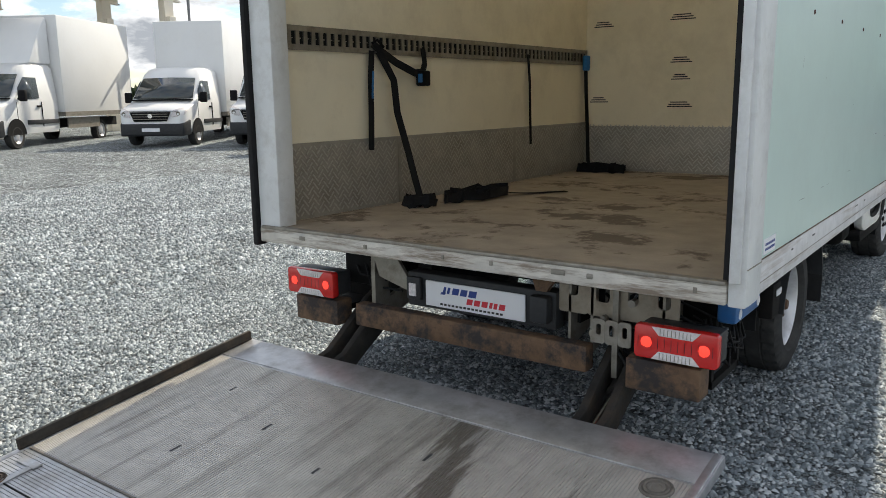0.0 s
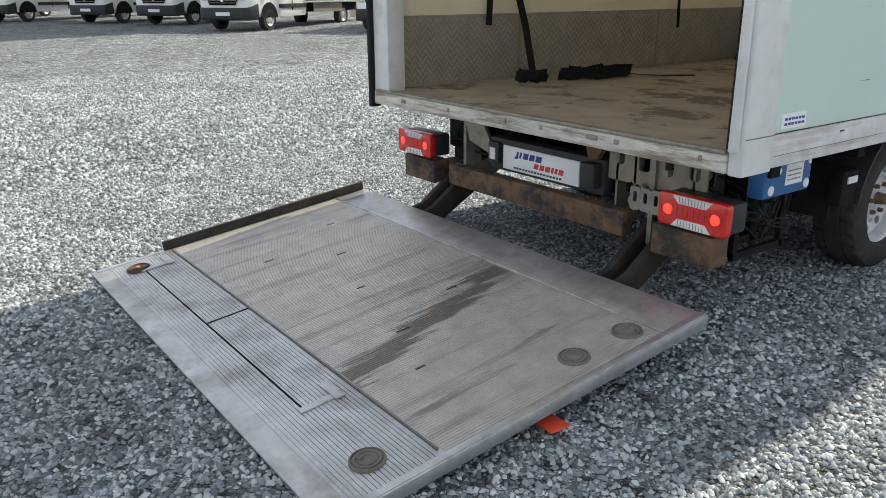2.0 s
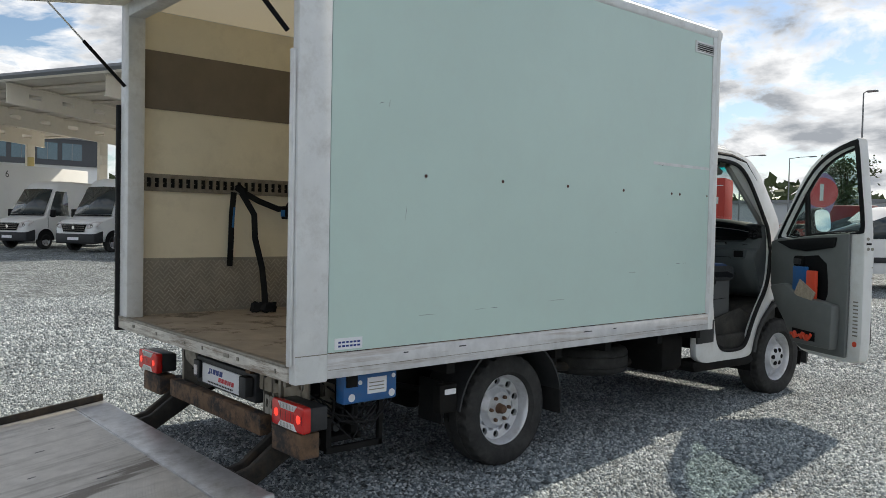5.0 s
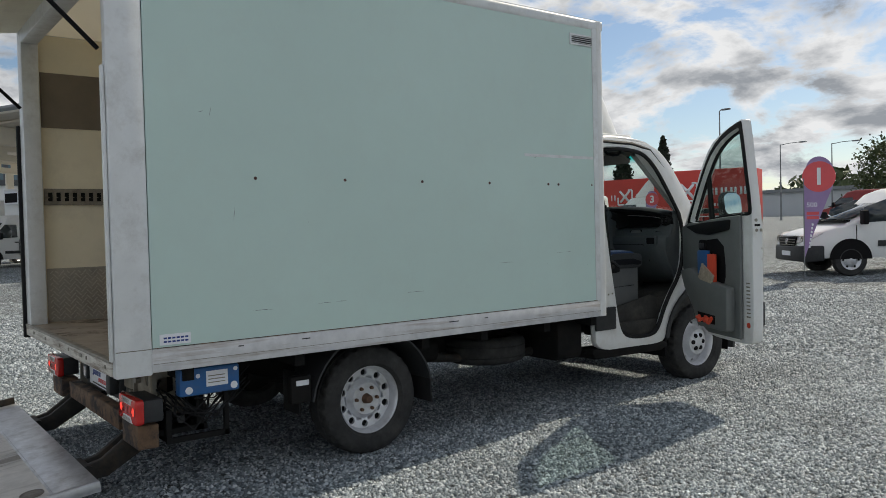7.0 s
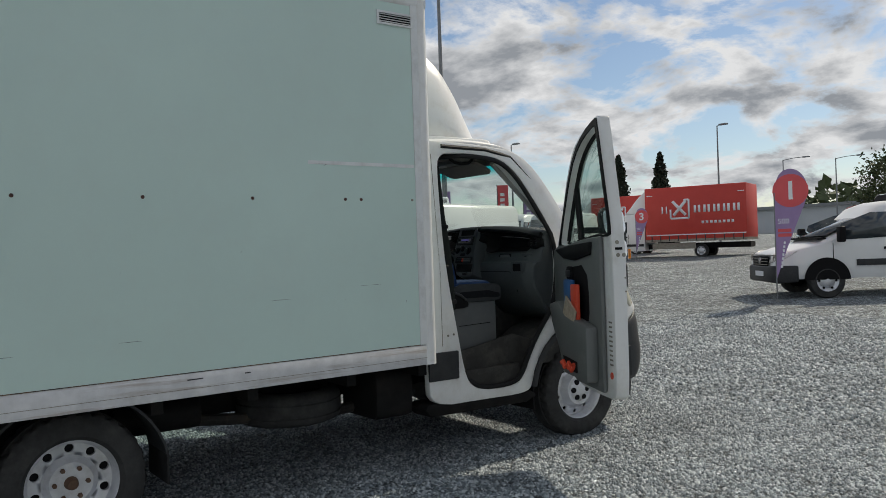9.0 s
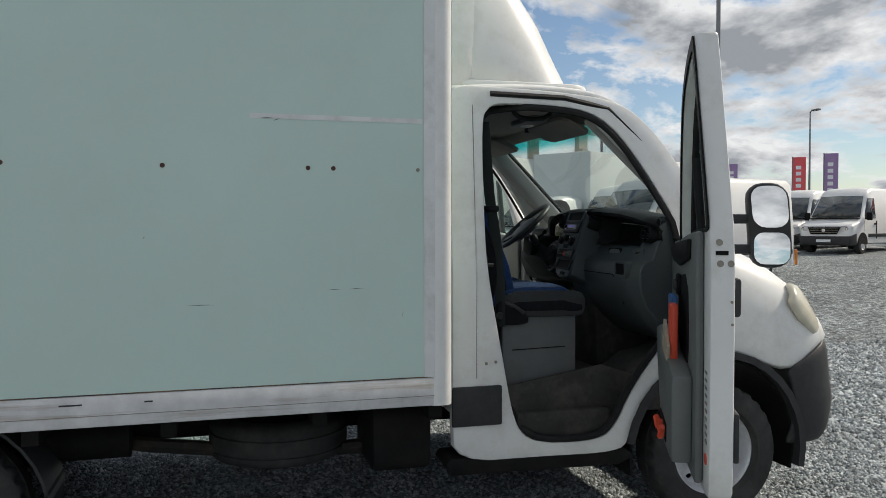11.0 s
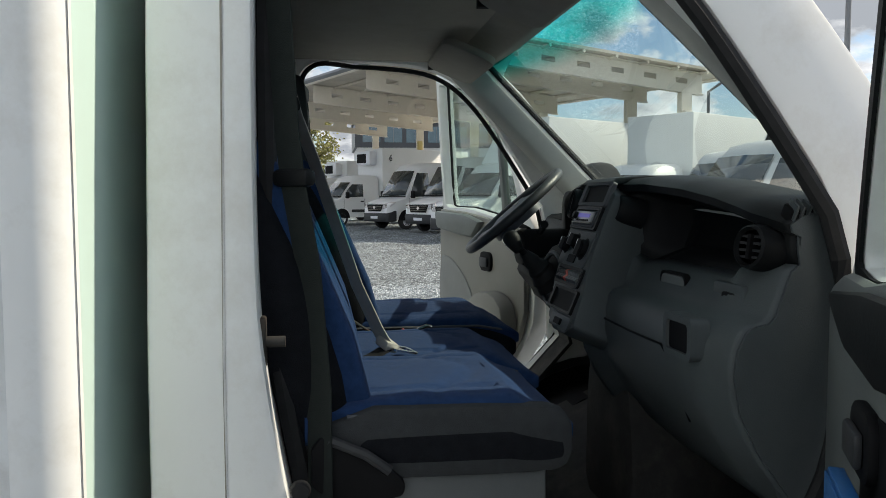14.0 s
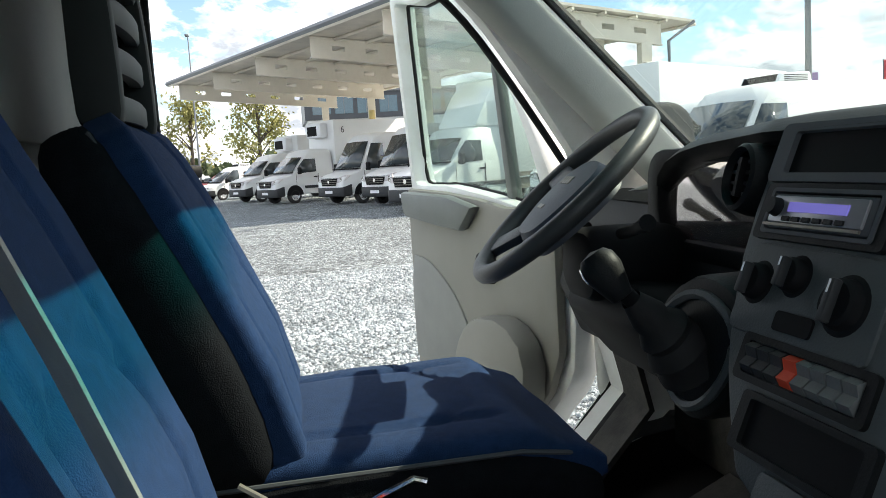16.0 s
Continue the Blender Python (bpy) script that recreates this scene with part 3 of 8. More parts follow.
def part(name, shape, mat, parent=None, label="", at=None, smooth=38, thick=0.0, soft=0):
    """One mesh object from a shape, under a thing or a part."""
    bm = shape.bm
    bmesh.ops.remove_doubles(bm, verts=bm.verts, dist=1e-5)
    bmesh.ops.recalc_face_normals(bm, faces=bm.faces)
    mesh = bpy.data.meshes.new(name)
    bm.to_mesh(mesh)
    bm.free()
    mesh.materials.append(mat)
    mesh.shade_smooth()
    mesh.set_sharp_from_angle(angle=radians(smooth))
    ob = new(name, mesh)
    if at is not None:
        ob.matrix_basis = at
    if parent is not None:
        ob.parent = parent
    if thick:
        md = ob.modifiers.new("thickness", "SOLIDIFY")
        md.thickness, md.offset = thick, 0
    if soft:
        md = ob.modifiers.new("soft", "SUBSURF")
        md.levels = md.render_levels = soft
    if label:
        tagged(ob, label)
    return ob


def thing(name, label, category, at=None, group="", kind=""):
    ob = new(name)
    if at is not None:
        ob.matrix_basis = at
    return tagged(ob, label, category, group, kind)


def rounded(x0, z0, x1, z1, r, n=4):
    """A rounded rectangle, counter-clockwise from its lower right."""
    out = []
    for cx, cz, a in ((x1 - r, z0 + r, -90), (x1 - r, z1 - r, 0), (x0 + r, z1 - r, 90), (x0 + r, z0 + r, 180)):
        out += [(cx + r * math.cos(radians(a + 90 * k / n)), cz + r * math.sin(radians(a + 90 * k / n))) for k in range(n + 1)]
    return out


def lettering(name, text, size, mat, parent, at, depth=0.001, label="", bold=0.0):
    """A word of the built-in font as a thin mesh."""
    cu = bpy.data.curves.new(name, "FONT")
    cu.body, cu.size, cu.extrude, cu.align_x, cu.align_y = text, size, depth, "CENTER", "CENTER"
    cu.offset = bold
    tmp = bpy.data.objects.new(name, cu)
    scene.collection.objects.link(tmp)
    bpy.context.view_layer.update()
    mesh = bpy.data.meshes.new_from_object(tmp.evaluated_get(bpy.context.evaluated_depsgraph_get()))
    bpy.data.objects.remove(tmp)
    mesh.materials.clear()
    mesh.materials.append(mat)
    ob = new(name, mesh)
    ob.matrix_basis = at
    ob.parent = parent
    if label:
        tagged(ob, label)
    return ob


# ---- ground ----
def rise(y):
    """The yard is level round the truck and climbs gently ahead of it."""
    return 0.0225 * (math.sqrt((y - 7.0) ** 2 + 4) + (y - 7.0)) / 2 - 0.0225 * 0.066 if y > -20 else 0.0


g = Shape()
ys = [-400, -150, -60, -25, -12, -6, 0, 3, 5, 6, 7, 8, 9, 10, 12, 15, 20, 30, 45, 70, 110, 160, 400, 1500]
xs = [-1500, -400, -150, -60, -30, -10, 0, 10, 30, 80, 200, 1500]
flatten = [(x, y, rise(min(y, 110))) for y in ys for x in xs]
w = len(xs)
g.add(flatten, [(j * w + i, j * w + i + 1, (j + 1) * w + i + 1, (j + 1) * w + i) for j in range(len(ys) - 1) for i in range(w - 1)])
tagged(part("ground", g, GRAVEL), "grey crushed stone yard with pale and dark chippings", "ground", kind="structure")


def loose_stones(count, x0, x1, y0, y1, scale=1.0, seed=5):
    """Angular stones lying on the sheet, one joined mesh."""
    rng = np.random.default_rng(seed)
    px, py = rng.uniform(x0, x1, count), rng.uniform(y0, y1, count)
    size = rng.uniform(0.006, 0.0135, count) * scale
    base = np.array([(1, 0, 0), (0.25, 0.95, 0), (-0.85, 0.5, 0), (-0.75, -0.65, 0), (0.35, -0.9, 0), (0.25, 0.3, 0.75), (-0.35, -0.15, 0.8)])
    tri = np.array([(0, 1, 5), (1, 2, 5), (2, 6, 5), (2, 3, 6), (3, 4, 6), (4, 5, 6), (4, 0, 5)])
    a = rng.uniform(0, 6.283, count)
    c, s = np.cos(a), np.sin(a)
    p = base[None] * np.array([1.2, 0.85, 1.05]) * size[:, None, None] * rng.uniform(0.7, 1.35, (count, 7, 3))
    x = p[:, :, 0] * c[:, None] - p[:, :, 1] * s[:, None] + px[:, None]
    y = p[:, :, 0] * s[:, None] + p[:, :, 1] * c[:, None] + py[:, None]
    tilt = rng.uniform(-0.35, 0.35, (count, 2))
    lift = np.array([rise(v) for v in py])
    z = p[:, :, 2] * 1.05 + (p[:, :, 0] * tilt[:, :1] + p[:, :, 1] * tilt[:, 1:]) + lift[:, None] + 0.001
    v = np.stack([x, y, z], -1).reshape(-1, 3)
    f = (tri[None] + 7 * np.arange(count)[:, None, None]).reshape(-1, 3)
    mesh = bpy.data.meshes.new("gravel")
    mesh.vertices.add(len(v))
    mesh.vertices.foreach_set("co", v.ravel())
    mesh.loops.add(f.size)
    mesh.loops.foreach_set("vertex_index", f.ravel().astype(np.int32))
    mesh.polygons.add(len(f))
    mesh.polygons.foreach_set("loop_start", np.arange(0, f.size, 3, dtype=np.int32))
    mesh.update(calc_edges=True)
    mesh.validate()
    mesh.materials.append(STONE)
    mesh.shade_smooth()
    tagged(new("gravel", mesh), "loose grey angular chippings strewn over the yard", "gravel", kind="stuff")


# ---- the delivery truck ----
truck = thing("box_truck", "white delivery truck with pale green box body, doors open", "truck")
XR, XL, MID = 1.10, -1.25, -0.07      # box sides and the cab's middle
YF, ZB, ZT = 3.57, 0.71, 2.93         # box front, bottom and top
FLOOR = 0.785


# box body: floor, walls, roof
part("cargo_floor", Shape().box(XL + 0.03, 0.005, 0.735, XR - 0.03, YF - 0.04, FLOOR), PLY, truck, "stained brown plywood floor with dark oily patches")
body = part("side_wall", Shape().box(XR - 0.03, 0.17, 0.83, XR - 0.004, YF - 0.09, ZT - 0.06), PANEL, truck, "pale green side panel with scuffs and bolt holes")
part("side_wall", Shape().box(XL, 0.17, 0.83, XL + 0.03, YF - 0.09, ZT - 0.06), PANEL, truck)
part("front_wall", Shape().box(XL + 0.03, YF - 0.04, 0.72, XR - 0.03, YF, ZT - 0.03), PANEL, truck)
part("box_roof", Shape().box(XL + 0.02, 0.0, ZT - 0.045, XR - 0.02, YF - 0.02, ZT).bevel(0.012), ROOFSKIN, truck, "white translucent box roof")
# inner lining of walls
lining_l = part("lining", Shape().box(XL + 0.032, 0.11, FLOOR, XL + 0.044, YF - 0.05, ZT - 0.05), CREAM, truck, "cream inner wall panel with scuffs")
lining_r = part("lining", Shape().box(XR - 0.046, 0.11, FLOOR, XR - 0.034, YF - 0.05, ZT - 0.05), CREAM, truck)
lining_f = part("lining", Shape().box(XL + 0.046, YF - 0.056, FLOOR, XR - 0.048, YF - 0.044, ZT - 0.05), CREAM, truck)
LX = XL + 0.046
for x0, x1, y0, y1, n in ((LX, LX + 0.006, 0.12, YF - 0.06, lining_l), (XR - 0.053, XR - 0.047, 0.12, YF - 0.06, lining_r)):
    part("lining_band", Shape().box(x0, y0, 2.21, x1, y1, 2.61), BAND, n, "dark grey brown lining band")
def raised(ob):
    """The bars of a checker plate are rubbed brighter than its ground."""
    ob.data.materials.append(CHECKBAR)
    for p in ob.data.polygons:
        p.material_index = 1 if p.index > 5 else 0
    return ob


# checker plate kick boards, two sheets a side, with raised bars
def kick_sheet(y0, y1, x, sign, parent):
    s = Shape().box(min(x, x + sign * 0.004), y0, FLOOR + 0.002, max(x, x + sign * 0.004), y1, 1.18)
    k = 0
    z = FLOOR + 0.03
    while z < 1.16:
        y = y0 + 0.03 + (0.019 if k % 2 else 0)
        while y < y1 - 0.02:
            a = 45 if (k + round((y - y0) / 0.038)) % 2 else -45
            m = pose(0, 0, 0, a, 0, 0)
            s.slab((x + sign * 0.0045, y, z), (0.005, 0.026, 0.008), m)
            y += 0.038
        z += 0.021
        k += 1
    return raised(part("kick_plate", s, CHECKER, parent, "dull checker plate kick board"))


kick_sheet(0.12, 1.02, LX, 1, lining_l)
kick_sheet(1.024, 2.35, LX, 1, lining_l)
kick_sheet(2.354, YF - 0.06, LX, 1, lining_l)
kick_sheet(0.12, 1.9, XR - 0.048, -1, lining_r)
s = Shape().box(LX + 0.006, YF - 0.062, FLOOR + 0.002, XR - 0.056, YF - 0.057, 1.15)
for r in range(17):
    for c in range(58):
        s.slab((LX + 0.05 + c * 0.038 + (0.019 if r % 2 else 0), YF - 0.063, FLOOR + 0.03 + r * 0.021), (0.026, 0.005, 0.008), pose(0, 0, 0, 0, 45 if (r + c) % 2 else -45, 0))
raised(part("kick_plate", s, CHECKER, lining_f))
# perforated lashing rail with slots along the left lining
def lashing_rail(x, sign, y0, y1, parent):
    z0, z1 = 1.645, 1.765
    s = Shape()
    t = 0.006
    for za, zb in ((z0, z0 + 0.028), (z1 - 0.028, z1)):
        s.box(min(x, x + sign * 0.012), y0, za, max(x, x + sign * 0.012), y1, zb)
    y = y0
    while y < y1 - 0.02:
        s.box(min(x, x + sign * 0.009), y, z0 + 0.028, max(x, x + sign * 0.009), y + 0.026, z1 - 0.028)
        s.box(min(x, x + sign * 0.009), y, z0 + 0.055, max(x, x + sign * 0.009), min(y + 0.036, y1), z1 - 0.06)
        y += 0.056
    rail = part("lashing_rail", s, BRACKET, parent, "perforated grey steel lashing rail")
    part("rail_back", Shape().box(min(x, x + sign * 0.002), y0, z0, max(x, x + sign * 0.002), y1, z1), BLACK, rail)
    return rail


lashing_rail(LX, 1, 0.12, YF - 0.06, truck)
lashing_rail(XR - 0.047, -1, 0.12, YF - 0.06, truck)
# scuff marks on the front lining
for x, z, wd in ((-0.40, 1.98, 0.2), (-0.40, 1.66, 0.17), (-0.40, 1.32, 0.2), (-1.08, 1.36, 0.16), (-1.05, 1.96, 0.17), (-0.40, 1.53, 0.15)):
    s = Shape()
    for k in range(3):
        s.box(x - wd / 2 + k * 0.012, YF - 0.0575, z + k * 0.017 - 0.018, x + wd / 2 - k * 0.02, YF - 0.0565, z + k * 0.017 - 0.01)
    part("scuff_mark", s, BLACKPRINT, lining_f)
# trims: bottom rails, rear posts, front corner, top rails
for side, x0, x1 in (("r", XR - 0.04, XR), ("l", XL - 0.004, XL + 0.036)):
    part("bottom_rail", Shape().box(x0, 0.005, ZB, x1, YF - 0.012, 0.83).bevel(0.006), RAIL, truck, "scratched white bottom rail")
    part("top_rail", Shape().prism(rounded(x0 - 0.004, ZT - 0.075, x1 + 0.004, ZT + 0.012, 0.03), "y", 0.0, YF), TRIM, truck)
    xf = x1 if side == "r" else x0
    part("front_post", Shape().prism(rounded(x0 - 0.025, YF - 0.095, x1 + 0.006, YF + 0.012, 0.042), "z", ZB, ZT), WHITE, truck, "white rounded corner post")
    pc = Shape().box(x0, YF - 0.115, 0.834, x1 + (0.003 if side == "r" else 0), YF - 0.06, ZT - 0.06)
    part("post_lip", pc, TRIM, truck)
part("front_rail", Shape().box(XL, YF - 0.03, ZT - 0.07, XR, YF + 0.012, ZT + 0.008).bevel(0.02), TRIM, truck)
part("front_rail", Shape().box(XL + 0.04, YF - 0.03, ZB, XR - 0.04, YF + 0.01, 0.80).bevel(0.01), TRIM, truck)
part("rail_groove", Shape().box(XR - 0.002, 0.17, 0.752, XR + 0.0012, YF - 0.02, 0.7545), BRACKET, truck, "fine dirty groove along the rail")
part("joint_line", Shape().box(XR - 0.006, 0.17, 0.8305, XR - 0.0022, YF - 0.10, 0.8345), RUST, truck, "rusty joint above the bottom rail")
# rear posts: broad outer face, inner return, rubber seal
post = part("rear_post", Shape().box(XR - 0.055, -0.012, ZB - 0.01, XR + 0.005, 0.165, ZT).bevel(0.008), TRIM, truck, "dented white rear corner post")
part("seal", Shape().box(XR - 0.075, 0.0, FLOOR, XR - 0.057, 0.05, 2.24), RUBBER, post, "dark rubber seal")
part("post_cover", Shape().box(XR - 0.05, -0.03, FLOOR, XR - 0.012, -0.014, 2.24).bevel(0.006), TRIM, post)
for z in (0.83,):
    part("post_seam", Shape().box(XR + 0.004, -0.01, z, XR + 0.0065, 0.16, z + 0.004), BRACKET, post)
post = part("rear_post", Shape().box(XL - 0.004, -0.012, FLOOR - 0.02, XL + 0.14, 0.10, ZT).bevel(0.008), TRIM, truck)
part("seal", Shape().box(XL - 0.04, -0.035, 0.685, XL - 0.006, 0.03, 2.22).bevel(0.008), RUBBER, post, "black rubber buffer strip")
part("rear_header", Shape().box(XL + 0.13, -0.012, ZT - 0.14, XR - 0.055, 0.10, ZT - 0.002).bevel(0.01), TRIM, truck)
sill = part("rear_sill", Shape().box(XL + 0.0, -0.02, 0.705, XR - 0.057, 0.06, FLOOR - 0.004).bevel(0.008), SILL, truck, "dirty dented white sill")
part("sill_lip", Shape().box(XL + 0.02, -0.026, FLOOR - 0.012, XR - 0.06, 0.012, FLOOR + 0.004).bevel(0.003), BRACKET, sill)
for x, w_ in ((-0.95, 0.03), (-0.55, 0.015), (-0.12, 0.012), (0.12, 0.012), (0.42, 0.05), (0.55, 0.02), (0.94, 0.012)):
    part("sill_catch", Shape().box(x - w_ * 0.6, -0.026, 0.737, x + w_ * 0.6, -0.019, 0.757).bevel(0.003), BRACKET, sill)
# rear flap raised overhead with gas struts
flap_m = pose(0, -0.01, ZT - 0.03, 8, 0, 0)
flap = part("rear_flap", Shape().box(XL + 0.02, -0.74, -0.02, XR - 0.02, 0.0, 0.02).bevel(0.006).turn(flap_m), CREAM, truck, "raised rear flap, cream inside")
part("flap_edge", Shape().box(XL + 0.015, -0.775, -0.026, XR - 0.015, -0.742, 0.026).bevel(0.008).turn(flap_m), TRIM, flap)
for x in (XL + 0.10, XR - 0.09):
    top = flap_m @ Vector((x, -0.5, -0.03))
    a, b = Vector((x, -0.02, 2.33)), top
    st = part("gas_strut", Shape().tube([a, a.lerp(b, 0.55)], 0.012), BLACK, flap, "black gas strut")
    part("strut_rod", Shape().tube([a.lerp(b, 0.55), b], 0.006), CHROME, st)
# roof vent, bolt holes, label, seam on the pale green side
vent = part("vent", Shape().holed([(3.22, 2.73), (3.47, 2.73), (3.47, 2.81), (3.22, 2.81)], [(3.235, 2.742), (3.455, 2.742), (3.455, 2.798), (3.235, 2.798)], "x", XR - 0.004, XR + 0.006), TRIM, body, "small white louvred vent")
for k in range(4):
    part("slat", Shape().slab((XR, 3.345, 2.75 + k * 0.014), (0.012, 0.22, 0.003), pose(0, 0, 0, 0, 35, 0)), TRIM, vent)
part("vent_back", Shape().box(XR - 0.0045, 3.235, 2.742, XR - 0.003, 3.455, 2.798), BLACK, vent)
for y in (0.748, 1.308, 1.867, 2.424, 2.976, 3.078):
    part("bolt_hole", Shape().lathe([(XR - 0.0035, 0.0), (XR - 0.0035, 0.006), (XR - 0.001, 0.0085), (XR - 0.004, 0.0095)], (0, y, 1.702), "x", 12), BOLTBROWN, body)
part("bolt_head", Shape().lathe([(XR + 0.001, 0.0), (XR + 0.001, 0.006), (XR - 0.004, 0.008)], (0, 3.43, 1.702), "x", 12), BRACKET, body)
tag = part("label_plate", Shape().box(XR - 0.004, 0.205, 0.845, XR - 0.0015, 0.365, 0.90), PLATEWHITE, body, "small white sticker with blue print bars")
for r in range(2):
    for c in range(6):
        part("print_bar", Shape().box(XR - 0.0015, 0.225 + c * 0.022, 0.857 + r * 0.018, XR - 0.0005, 0.241 + c * 0.022, 0.866 + r * 0.018), NAVY, tag)
part("panel_seam", Shape().box(XR - 0.005, 2.75, 1.894, XR - 0.0025, YF - 0.12, 1.914), TRIM, body)
# scratches
rng = random.Random(4)
for y, z, dy, dz in ((0.615, 1.47, 0.012, 0.08), (2.79, 1.895, 0.05, 0.004), (2.84, 1.885, 0.03, 0.012), (0.5, 2.02, 0.01, 0.05), (0.44, 2.04, 0.03, 0.008), (1.1, 0.99, 0.10, 0.001), (1.22, 0.992, 0.08, 0.001), (0.7, 0.98, 0.13, 0.001), (1.72, 1.01, 0.14, 0.001), (3.05, 1.21, 0.06, 0.001), (3.13, 1.211, 0.07, 0.001), (2.5, 1.16, 0.12, 0.001), (1.75, 1.33, 0.004, 0.015), (1.06, 1.45, 0.004, 0.012), (2.95, 1.13, 0.004, 0.01), (2.35, 1.42, 0.008, 0.008), (3.36, 1.09, 0.006, 0.02)):
    part("scratch", Shape().add([(XR - 0.0025, y, z), (XR - 0.0025, y + dy * 0.5, z + dz * 0.4), (XR - 0.0025, y + dy, z + dz), (XR - 0.0025, y + dy * 0.55, z + dz * 0.62 + 0.002)], [(0, 1, 2, 3)]), BLACKPRINT, body)
for y, wd in ((1.0, 0.05), (2.05, 0.08), (2.35, 0.03), (0.62, 0.03)):
    part("scratch", Shape().box(XR, y, 0.795, XR + 0.0015, y + wd, 0.801), BLACKPRINT, truck)

# chassis under the box
# invented brown panel, added to close the see-through slit behind the cab
part("gap_filler", Shape().box(-0.75, 3.585, 0.66, 0.62, 3.612, 1.88).bevel(0.008), RUST, truck, "brown filler panel added between cab and box")
chassis = part("chassis_frame", Shape().box(-0.50, 0.30, 0.46, -0.42, 4.9, 0.62).box(0.28, 0.30, 0.46, 0.36, 4.9, 0.62), CHASSIS, truck, "dark chassis rails")
s = Shape()
for y in (0.35, 1.0, 1.9, 2.4, 3.0, 3.5):
    s.box(-1.15, y, 0.63, 1.0, y + 0.06, 0.71)
part("cross_beam", s, CHASSIS, chassis)
part("axle", Shape().tube([(-0.95, 1.555, 0.335), (0.82, 1.555, 0.335)], 0.055, 12).lathe([(-0.16, 0.05), (-0.1, 0.15), (0.1, 0.15), (0.16, 0.05)], (MID, 1.555, 0.335), "x", 16), CHASSIS, chassis)
part("leaf_spring", Shape().ribbon([(0.40, 0.95, 0.50), (0.40, 1.3, 0.41), (0.40, 1.555, 0.395), (0.40, 1.85, 0.41), (0.40, 2.2, 0.52)], 0.07, 0.03, (1, 0, 0)), CHASSIS, chassis)
part("fuel_tank", Shape().prism(rounded(0.42, 0.36, 0.86, 0.66, 0.06), "y", 3.28, 3.55).bevel(0.02), CHASSIS, chassis)
part("exhaust_pipe", Shape().tube([(0.55, 3.6, 0.42), (0.55, 2.95, 0.40), (0.45, 2.3, 0.46), (0.45, 1.9, 0.55)], 0.035), STEEL, chassis)
part("air_tank", Shape().lathe([(1.15, 0.0), (1.15, 0.09), (1.6, 0.09), (1.6, 0.0)], (0.62, 0.65, 0.55), "y", 16), CHASSIS, chassis)


def tyre_shape(r_out, r_rim, wide, n=48, lugs=True):
    """A tyre about the x axis with shoulders and tread grooves."""
    h = wide / 2
    s = Shape().lathe([(-h + 0.03, r_rim), (-h + 0.004, r_rim + 0.02), (-h, (r_out + r_rim) / 2), (-h + 0.018, r_out - 0.02), (-h + 0.04, r_out - 0.006), (-0.045, r_out - 0.004), (-0.043, r_out - 0.012), (-0.035, r_out - 0.012), (-0.033, r_out - 0.003), (0.033, r_out - 0.003), (0.035, r_out - 0.012), (0.043, r_out - 0.012), (0.045, r_out - 0.004), (h - 0.04, r_out - 0.006), (h - 0.018, r_out - 0.02), (h, (r_out + r_rim) / 2), (h - 0.004, r_rim + 0.02), (h - 0.03, r_rim)], (0, 0, 0), "x", n)
    if lugs:
        # tread blocks: every other step of the shoulder is cut back
        for v in s.bm.verts:
            r_ = math.hypot(v.co.y, v.co.z)
            if r_ > r_out - 0.008 and abs(v.co.x) > 0.044 and round(math.atan2(v.co.z, v.co.y) / (2 * math.pi) * n) % 3 == 0:
                k_ = (r_out - 0.024) / r_
                v.co.y, v.co.z = v.co.y * k_, v.co.z * k_
    return s


def rim_shape(r, holes, hole_r, hole_at, dish, n=48):
    """A pressed steel rim about the x axis, outside towards +x, with round openings cut through the disc."""
    s = Shape()
    s.lathe([(0.075, r + 0.008), (0.085, r - 0.004), (0.07, r - 0.018), (0.03, r - 0.026), (-0.09, r - 0.03)], (0, 0, 0), "x", n)
    r0, r1 = hole_at - hole_r - 0.012, hole_at + hole_r + 0.012
    s.lathe([(0.02, r - 0.026), (dish[2], r1)], (0, 0, 0), "x", holes * 6)
    # the disc between the openings, sector by sector
    per = 12
    for k in range(holes):
        c = 2 * math.pi * (k + 0.5) / holes
        half = math.pi / holes
        outer, inner = [], []
        for j in range(per):
            a = 2 * math.pi * (j + 0.5) / per
            ca, sa = math.cos(a), math.sin(a)
            q = 1 / max(abs(ca), abs(sa))
            rr = (r0 + r1) / 2 + (r1 - r0) / 2 * max(-1, min(1, sa * q))
            tt = c + half * max(-1, min(1, ca * q))
            outer.append((rr, tt))
            inner.append((hole_at + hole_r * sa, c + hole_r * ca / hole_at))
        v = []
        for rr, tt in outer + inner:
            xx = dish[1] + (dish[2] - dish[1]) * (rr - r0) / (r1 - r0)
            v.append((xx, rr * math.cos(tt), rr * math.sin(tt)))
        for rr, tt in inner:
            v.append((dish[1] - 0.02, rr * math.cos(tt), rr * math.sin(tt)))
        f = [(j, (j + 1) % per, per + (j + 1) % per, per + j) for j in range(per)] + [(per + j, per + (j + 1) % per, 2 * per + (j + 1) % per, 2 * per + j) for j in range(per)]
        s.add(v, f)
    s.lathe([(dish[1], r0), (dish[0], r0 - 0.03), (dish[0] - 0.006, 0.05), (dish[0], 0.0)], (0, 0, 0), "x", holes * 6)
    return s


